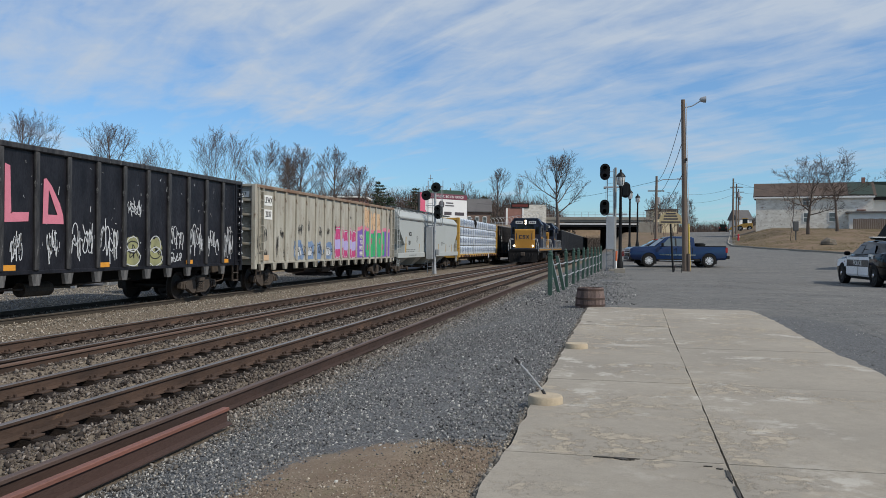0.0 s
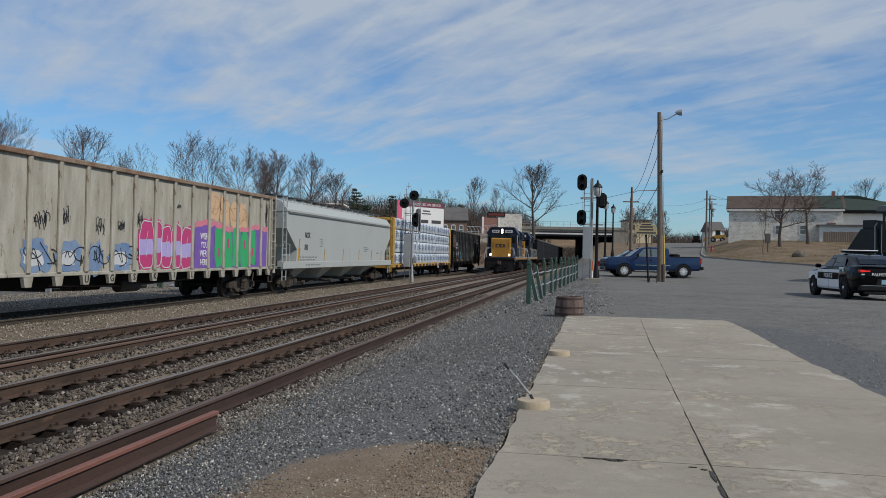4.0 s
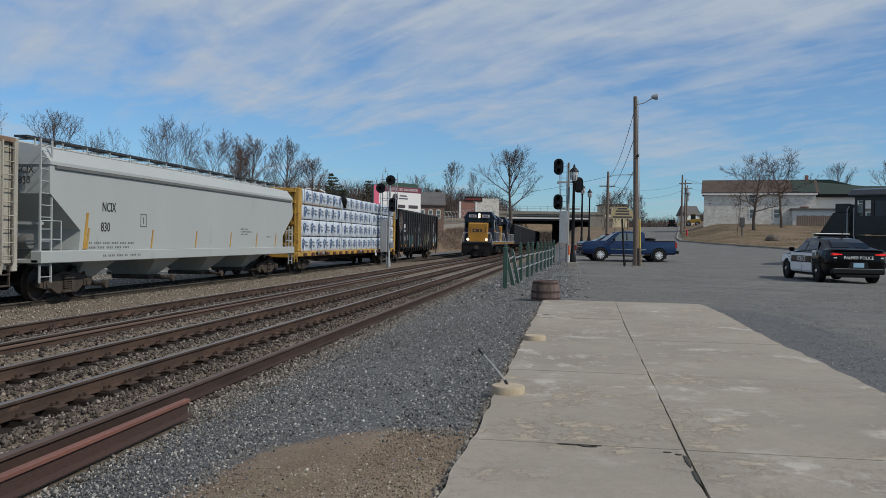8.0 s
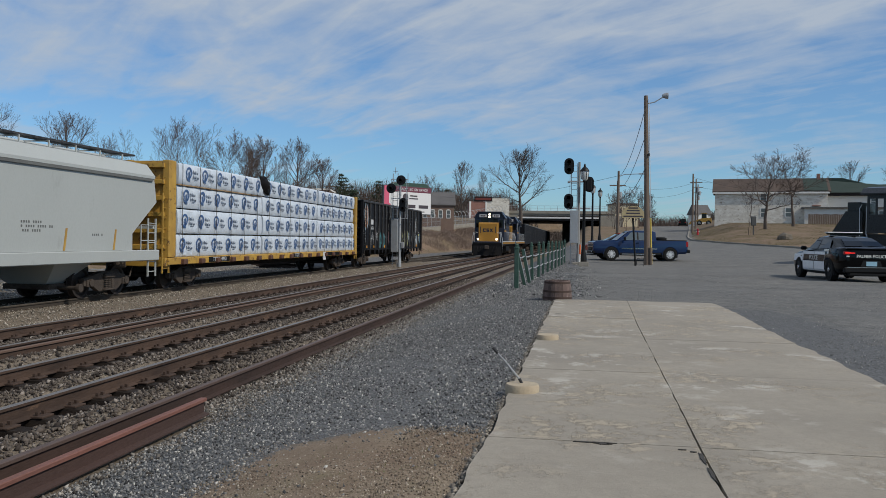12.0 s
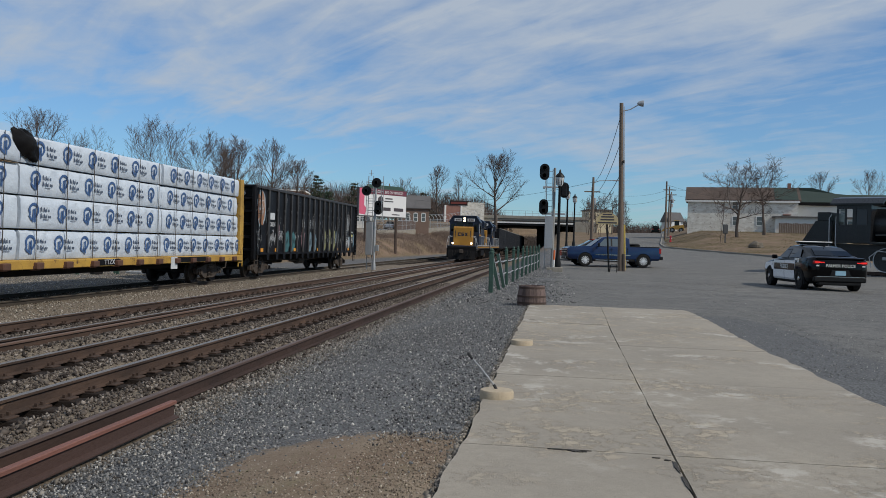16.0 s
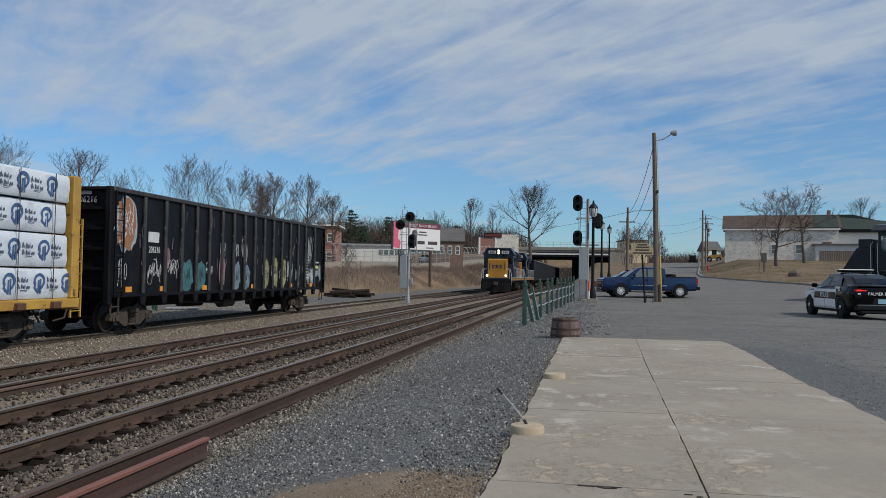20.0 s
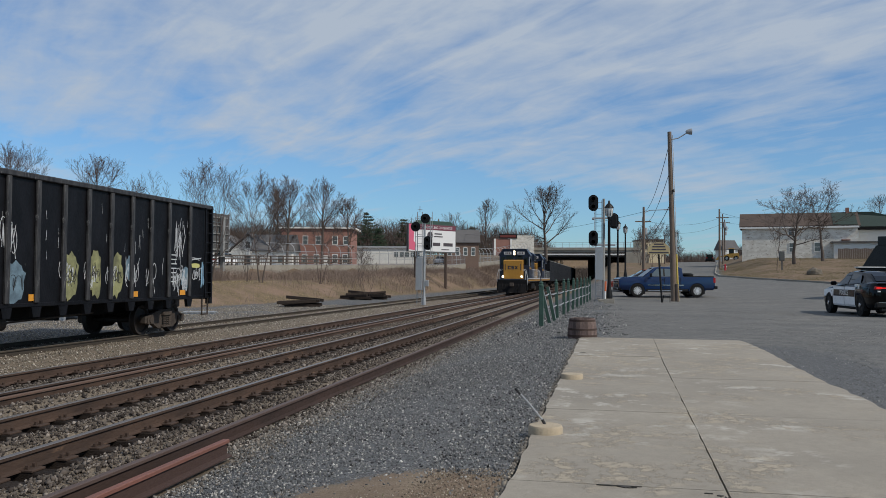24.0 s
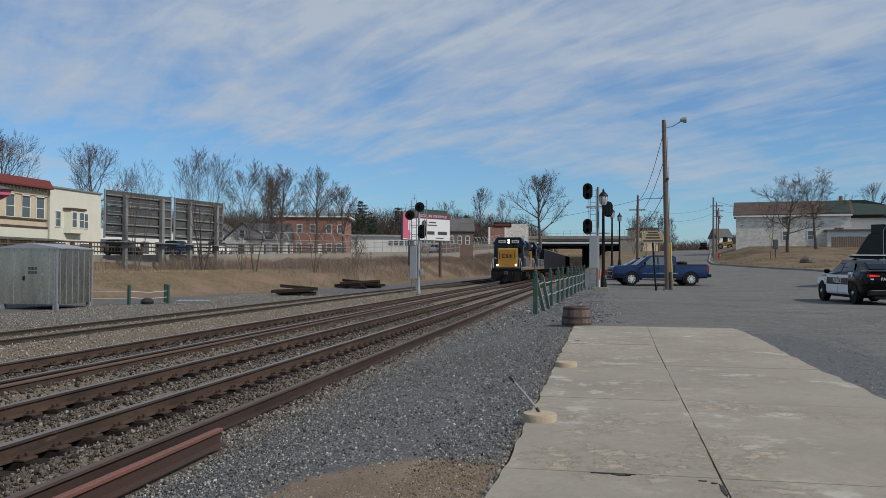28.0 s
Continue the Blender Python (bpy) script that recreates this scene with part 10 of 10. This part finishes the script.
def bare_tree(x, y, h, w, seed, label, shape="round", clear=0.25, limbs=11, stems=1, gnarl=0.04, thick=0.02, tip=0.011, group="bare trees", z=None, keep=1.0):
    """A leafless tree whose limbs reach the rim of an egg-shaped crown. shape: round, vase or spread."""
    rg = random.Random(seed)
    gt, gw = Geo(), Geo()
    zb = clear * h
    mid = {"round": 0.5, "vase": 0.62, "spread": 0.45}[shape]
    c = np.array((0, 0, zb + (h - zb) * mid))
    half = np.array((w / 2, w / 2, h - c[2]))
    low, high = {"round": (66, 14), "vase": (34, 8), "spread": (84, 22)}[shape]

    def reach(p, d):
        a, b = d / half, (p - c) / half
        A, B, C = a @ a, 2 * a @ b, b @ b - 1
        D = max(B * B - 4 * A * C, 0.0)
        return max((-B + math.sqrt(D)) / (2 * A), 0.12 * h)
    spin = rg.random() * 6.28
    for s in range(stems):
        a = 2 * math.pi * (s + 0.6 * rg.random()) / stems
        out = 0.0 if stems == 1 else rg.uniform(0.10, 0.26)
        d = np.array((math.cos(a) * out, math.sin(a) * out, 1.0))
        p = np.array((math.cos(a) * out * 0.4, math.sin(a) * out * 0.4, -0.3))
        r = h * thick / (1 if stems == 1 else 1.6)
        line = [p]
        top = h * (0.72 if shape == "spread" else 0.90)
        n = 14
        for k in range(n):
            d = d + np.array((rg.gauss(0, gnarl * 0.45), rg.gauss(0, gnarl * 0.45), 0))
            line.append(line[-1] + d / np.linalg.norm(d) * (top + 0.3) / n)
        rad = [max(r * (1 - 0.90 * (k / n) ** 0.85), tip) for k in range(n + 1)]
        for k in range(n):
            limb(gt if rad[k] > 0.05 else gw, line[k], line[k + 1], rad[k], rad[k + 1], 8 if rad[k] > 0.05 else 3)
        m = max(int(limbs / stems + 0.5), 3)
        for k in range(m):
            u = (k + rg.uniform(0.1, 0.9)) / m
            zz = zb * (0.92 if shape != "vase" else 0.7) + (top - zb) * u ** 0.9 * 0.93
            i = min(int((zz + 0.3) / (top + 0.3) * n), n - 1)
            spin += 2.4 + rg.uniform(-0.35, 0.35)
            tilt = radians(low + (high - low) * u + rg.uniform(-9, 9))
            e = np.array((math.sin(tilt) * math.cos(spin), math.sin(tilt) * math.sin(spin), math.cos(tilt)))
            L = reach(line[i], e) * rg.uniform(0.84, 1.02)
            bough((gt, gw), rg, line[i], e, L, max(min(rad[i] * 0.62, L * 0.022), tip), tip, 0, 0.55 if shape != "spread" else 0.25, gnarl * 1.5, tip, keep)
    t = thing("bare_tree", pose(x, y, hgt(x, y) if z is None else z), label, "tree", group)
    part("trunk", gt, M["bark"], t)
    part("crown", gw, M["twig"], t, "fine leafless twigs")
    return t


def plant_all():
    far = "leafless grey-brown deciduous tree behind the street"
    # beyond the street
    for x, y, h, w, seed in ((-82.4, 104, 16.8, 13.5, 1), (-73.7, 112, 16.0, 13.0, 2), (-46.7, 118, 13.2, 8.4, 4), (-42.6, 122, 13.2, 8.0, 5), (-39.6, 126, 10.6, 7.0, 6), (-95, 104, 16, 12, 8), (-51, 124, 12.2, 7, 9)):
        bare_tree(x, y, h, w, seed, far, limbs=17, tip=0.013)
    # at the wall and on the bank
    near = "slender leafless tree on the brushy bank"
    bare_tree(-37.6, 63.0, 9.85 - hgt(-37.6, 63), 5.6, 11, near, "vase", 0.22, 12, 3, 0.03, 0.010, 0.007, keep=0.7)
    bare_tree(-32.1, 64.0, 10.8 - hgt(-32.1, 64), 6.8, 12, "leafless forked tree on the brushy bank", "vase", 0.16, 18, 3, 0.03, 0.013, 0.008, keep=0.85)
    bare_tree(-26.9, 62.5, 9.4 - hgt(-26.9, 62.5), 6.4, 13, "leafless round-crowned tree on the brushy bank", "round", 0.24, 24, 2, 0.05, 0.014, 0.008)
    bare_tree(-29.6, 66.0, 5.0, 3.4, 14, "slender many-stemmed leafless thicket tree", "vase", 0.2, 8, 4, 0.05, 0.010, 0.007, keep=0.6)
    bare_tree(-24.6, 70.0, 6.4, 4.8, 33, "slender many-stemmed leafless thicket tree", "round", 0.2, 9, 3, 0.05, 0.011, 0.008, keep=0.8)
    bare_tree(-19.8, 68.0, 3.6, 2.2, 15, near, "vase", 0.25, 6, 2, 0.05, 0.011, 0.007, keep=0.6)
    bare_tree(-23.0, 77.0, 3.6, 3.0, 16, near, "vase", 0.2, 8, 4, 0.06, 0.010, 0.008, keep=0.6)
    bare_tree(-20.5, 95.0, 4.2, 3.4, 27, near, "vase", 0.2, 7, 3, 0.06, 0.010, 0.009, keep=0.6)
    # round the bridge
    bare_tree(-12.1, 176.0, 15.6, 14.0, 37, "broad leafless tree beside the bridge", "round", 0.30, 18, 1, 0.06, 0.026, 0.017, z=4.9)
    bare_tree(-28.0, 200, 14.5, 9.5, 18, far, tip=0.017, z=5.8)
    bare_tree(-24, 214, 13, 8.0, 19, far, tip=0.017, z=5.8, keep=0.8)
    bare_tree(-40, 220, 13, 9, 28, far, tip=0.017, z=5.8, keep=0.8)
    # on the lawn
    bare_tree(22.3, 106.0, 9.5, 10.4, 58, "gnarled leafless lawn tree with spreading hooked limbs", "spread", 0.28, 15, 1, 0.13, 0.026, 0.013, "lawn trees", keep=0.85)
    bare_tree(27.4, 114.0, 9.6, 9.6, 61, "gnarled leafless lawn tree with a tall trunk", "spread", 0.45, 14, 1, 0.13, 0.026, 0.013, "lawn trees", keep=0.85)
    bare_tree(18.0, 94.0, 4.4, 2.6, 22, "thin young leafless tree in a guard", "vase", 0.35, 6, 1, 0.05, 0.010, 0.009, "lawn trees", keep=0.5)
    solo("tree_guard", Geo().box(-0.25, 0.25, -0.2, 0.2, 1.0, 2.0, 0.03).box(-0.06, 0.06, -0.06, 0.06, -0.1, 1.0), M["signback"], "dark box on a post beside the young tree", "box", pose(18.6, 94.3, hgt(18.6, 94.3)))
    for x, y, h, w, seed in ((50, 165, 9, 8, 31), (60, 170, 10, 8, 32), (68, 172, 9, 7, 34)):
        bare_tree(x, y, h, w, seed, far, tip=0.014, z=8.0, keep=0.8)
    # beside the road, right of the bridge
    for k, (x, y, h) in enumerate(((7, 128, 6.0), (9.5, 150, 7.5), (12.5, 165, 7), (14, 180, 7), (15.5, 196, 6.5), (17, 215, 6), (20, 240, 5), (6.5, 160, 7), (9, 185, 8), (11, 205, 7))):
        bare_tree(x, y, h, h * 0.85, 40 + k, "leafless roadside tree in a thicket", "round", 0.12, 12, 3, 0.06, 0.013, 0.013, "roadside thicket", keep=0.75)

    # pines on the ridge
    for x, y, h, seed in ((-64, 221, 13.2, 1), (-54.5, 224, 11.4, 2), (-59.5, 216, 8.5, 3), (-70, 226, 9.5, 6), (-36, 228, 9.5, 5)):
        rg = random.Random(seed)
        t = thing("pine_tree", pose(x, y, 6.0), "dark green pine with ragged spreading tiers", "tree", "pines")
        part("trunk", Geo().tube([(0, 0, -0.5), (0.1, 0, h * 0.5), (0, 0, h)], [0.3, 0.2, 0.04], 7), M["bark"], t)
        g = Geo()
        z = h * 0.18
        while z < h:
            u = (z / h - 0.18) / 0.82
            for q in range(6):
                a = rg.uniform(0, 6.283)
                r = h * 0.40 * (1 - u) ** 0.75 * rg.uniform(0.45, 1.05) + 0.3
                rise = rg.uniform(-0.02, 0.25)
                for i in range(int(6 + r * 5)):
                    w = rg.uniform(0.25, 1.0) * r
                    c = Vector((w * math.cos(a) + rg.gauss(0, 0.28), w * math.sin(a) + rg.gauss(0, 0.28), z + rise * w + rg.gauss(0, 0.10)))
                    for e in range(3):
                        d = Vector((math.cos(a) * 0.6 + rg.gauss(0, 0.5), math.sin(a) * 0.6 + rg.gauss(0, 0.5), rg.gauss(0.12, 0.3))).normalized() * rg.uniform(0.35, 0.75)
                        sd = d.orthogonal().normalized() * 0.10
                        g.add([c - sd, c + sd, c + d], [(0, 1, 2)])
            z += h * rg.uniform(0.055, 0.085)
        part("crown", g, M["needle"], t, "ragged tufts of needles")


plant_all()


def strands(name, n, place, length, width, material, label, seed, fan=0.5, category="brush"):
    """Upright dry stems as thin tapered blades, one mesh."""
    rg = np.random.default_rng(seed)
    x, y, z, s = place(rg, n)
    n = len(x)
    a = rg.uniform(0, 2 * np.pi, n)
    lean = rg.normal(0, fan, (n, 2))
    L = length * s * rg.uniform(0.5, 1.2, n)
    w = width * rg.uniform(0.6, 1.4, n)
    p = np.stack([x, y, z], -1)
    side = np.stack([np.cos(a), np.sin(a), 0 * a], -1) * w[:, None]
    up = np.stack([lean[:, 0] * 0.5, lean[:, 1] * 0.5, np.ones(n)], -1)
    mid = p + up * (L * 0.5)[:, None]
    tip = p + np.stack([lean[:, 0], lean[:, 1], 0.85 * np.ones(n)], -1) * L[:, None]
    v = np.stack([p - side, p + side, mid + side * 0.7, mid - side * 0.7, tip], 1).reshape(-1, 3)
    k = 5 * np.arange(n)[:, None]
    quads = (k + np.array([[0, 1, 2, 3]])).tolist()
    tris = (k + np.array([[3, 2, 4]])).tolist()
    me = bpy.data.meshes.new(name)
    me.from_pydata(v.tolist(), [], quads + tris)
    me.materials.append(material)
    tagged(new(name, me), label, category, kind="stuff")


def on_slope(rg, n):
    y = rg.uniform(52, 190, n)
    e, f = np.interp(y, ST_Y, ST_X), np.interp(y, FT_Y, FT_X)
    u = rg.random(n) ** 0.8
    x = f - 1.0 + (e - f + 1.4) * u
    clump = np.array([noise.noise((a * 0.22, b * 0.16, 2.2)) for a, b in zip(x, y)])
    keep = clump + rg.uniform(-0.35, 0.35, n) > np.where(y < 70, 0.45, -0.08)
    x, y, clump = x[keep], y[keep], clump[keep]
    return x, y, height(x, y) - 0.05, 0.6 + 1.1 * np.clip(clump + 0.3, 0, 1)


strands("bank_brush", 80000, on_slope, 1.0, 0.011, M["brush"], "dense dry brown brush on the bank below the street", 21, 0.62)


def on_lawn(rg, n):
    x, y = rg.uniform(-60, -22, n), rg.uniform(26, 66, n)
    f = np.interp(y, FT_Y, FT_X)
    keep = (x < f - 0.5) & (x > np.interp(y, ST_Y, ST_X))
    x, y = x[keep], y[keep]
    return x, y, height(x, y) - 0.02, np.ones(len(x))


strands("dry_grass", 26000, on_lawn, 0.16, 0.012, surf("straw_grass", (0.36, 0.28, 0.16), 0.9, 0, (0.27, 0.22, 0.11), 0.5), "short straw-coloured dry grass on the mound", 22, 0.6, "grass")


def on_rise(rg, n):
    y = rg.uniform(76, 136, n)
    x = np.interp(y, GR_Y, GR_X) + 0.5 + 34 * rg.random(n) ** 1.3
    tuft = np.array([noise.noise((a * 0.35, b * 0.3, 4.4)) for a, b in zip(x, y)])
    keep = tuft + rg.uniform(-0.4, 0.4, n) > 0.0
    x, y = x[keep], y[keep]
    return x, y, height(x, y) - 0.02, 0.7 + 0.6 * rg.random(len(x))


strands("lawn_grass", 60000, on_rise, 0.13, 0.012, surf("dull_lawn_grass", (0.17, 0.14, 0.07), 0.9, 0, (0.10, 0.095, 0.045), 0.35), "short dull olive grass on the rise", 25, 0.7, "grass")


def on_ridge(rg, n):
    x = rg.uniform(-150, 60, n)
    y = rg.uniform(215, 330, n)
    keep = (x < -19) | ((x > 9) & (rg.random(n) > 0.3))
    x, y = x[keep], y[keep]
    z = height(x, y) + (1 - step(-60, -10, x)) * 3.0 - 1 + rg.random(len(x)) ** 0.9 * np.where(x < -10, 6.8, 3.0)
    return x, y, z, np.where(x < -10, 1.0, 0.62)


strands("far_woods", 90000, on_ridge, 3.2, 0.045, M["twig"], "brown leafless woods on the far ridge", 23, 0.5, "woods")


def on_far_rise(rg, n):
    x, y = rg.uniform(-40, 25, n), rg.uniform(300, 340, n)
    return x, y, height(x, y) + 5.0 * step(298, 350, y) * step(-60, -30, x) * (1 - step(10, 40, x)) - 0.5, 0.5 + 0.6 * rg.random(n)


strands("rise_woods", 45000, on_far_rise, 3.0, 0.10, M["bark"], "brown brush on the rise beyond the bridge", 26, 0.5, "woods")


def weeds(rg, n):
    y = 3 + 40 * rg.random(n)
    x = rg.uniform(-3.6, -0.7, n)
    keep = (y < 5.2) & (x > -1.9) | (rg.random(n) < 0.12)
    x, y = x[keep], y[keep]
    return x, y, height(x, y) - 0.005, np.ones(len(x))


strands("sparse_weeds", 2500, weeds, 0.035, 0.0025, surf("weed_green", (0.16, 0.17, 0.07), 0.9), "sparse low weeds in the dirt and gravel", 24, 0.9, "weeds")


def motions():
    times = sorted({0.0, 28.0, *[r[0] for r in ROLL], *[k * 0.5 for k in range(57)]})
    for car, y in MOVING:
        walk(car, [(t, pose(T3, y - rolled(t), 0)) for t in times])
    step_m = WHEEL_R * radians(72)
    n = int(96.0 / step_m) + 1
    turns = []
    for k in range(n + 1):
        d = 96.0 * k / n
        turns.append((lerp(d, [r[1] for r in ROLL], [r[0] for r in ROLL]), d))
    for w, y in WHEELSETS:
        walk(w, [(t, pose(0, y, WHEEL_R, math.degrees(d / WHEEL_R))) for t, d in turns])


motions()
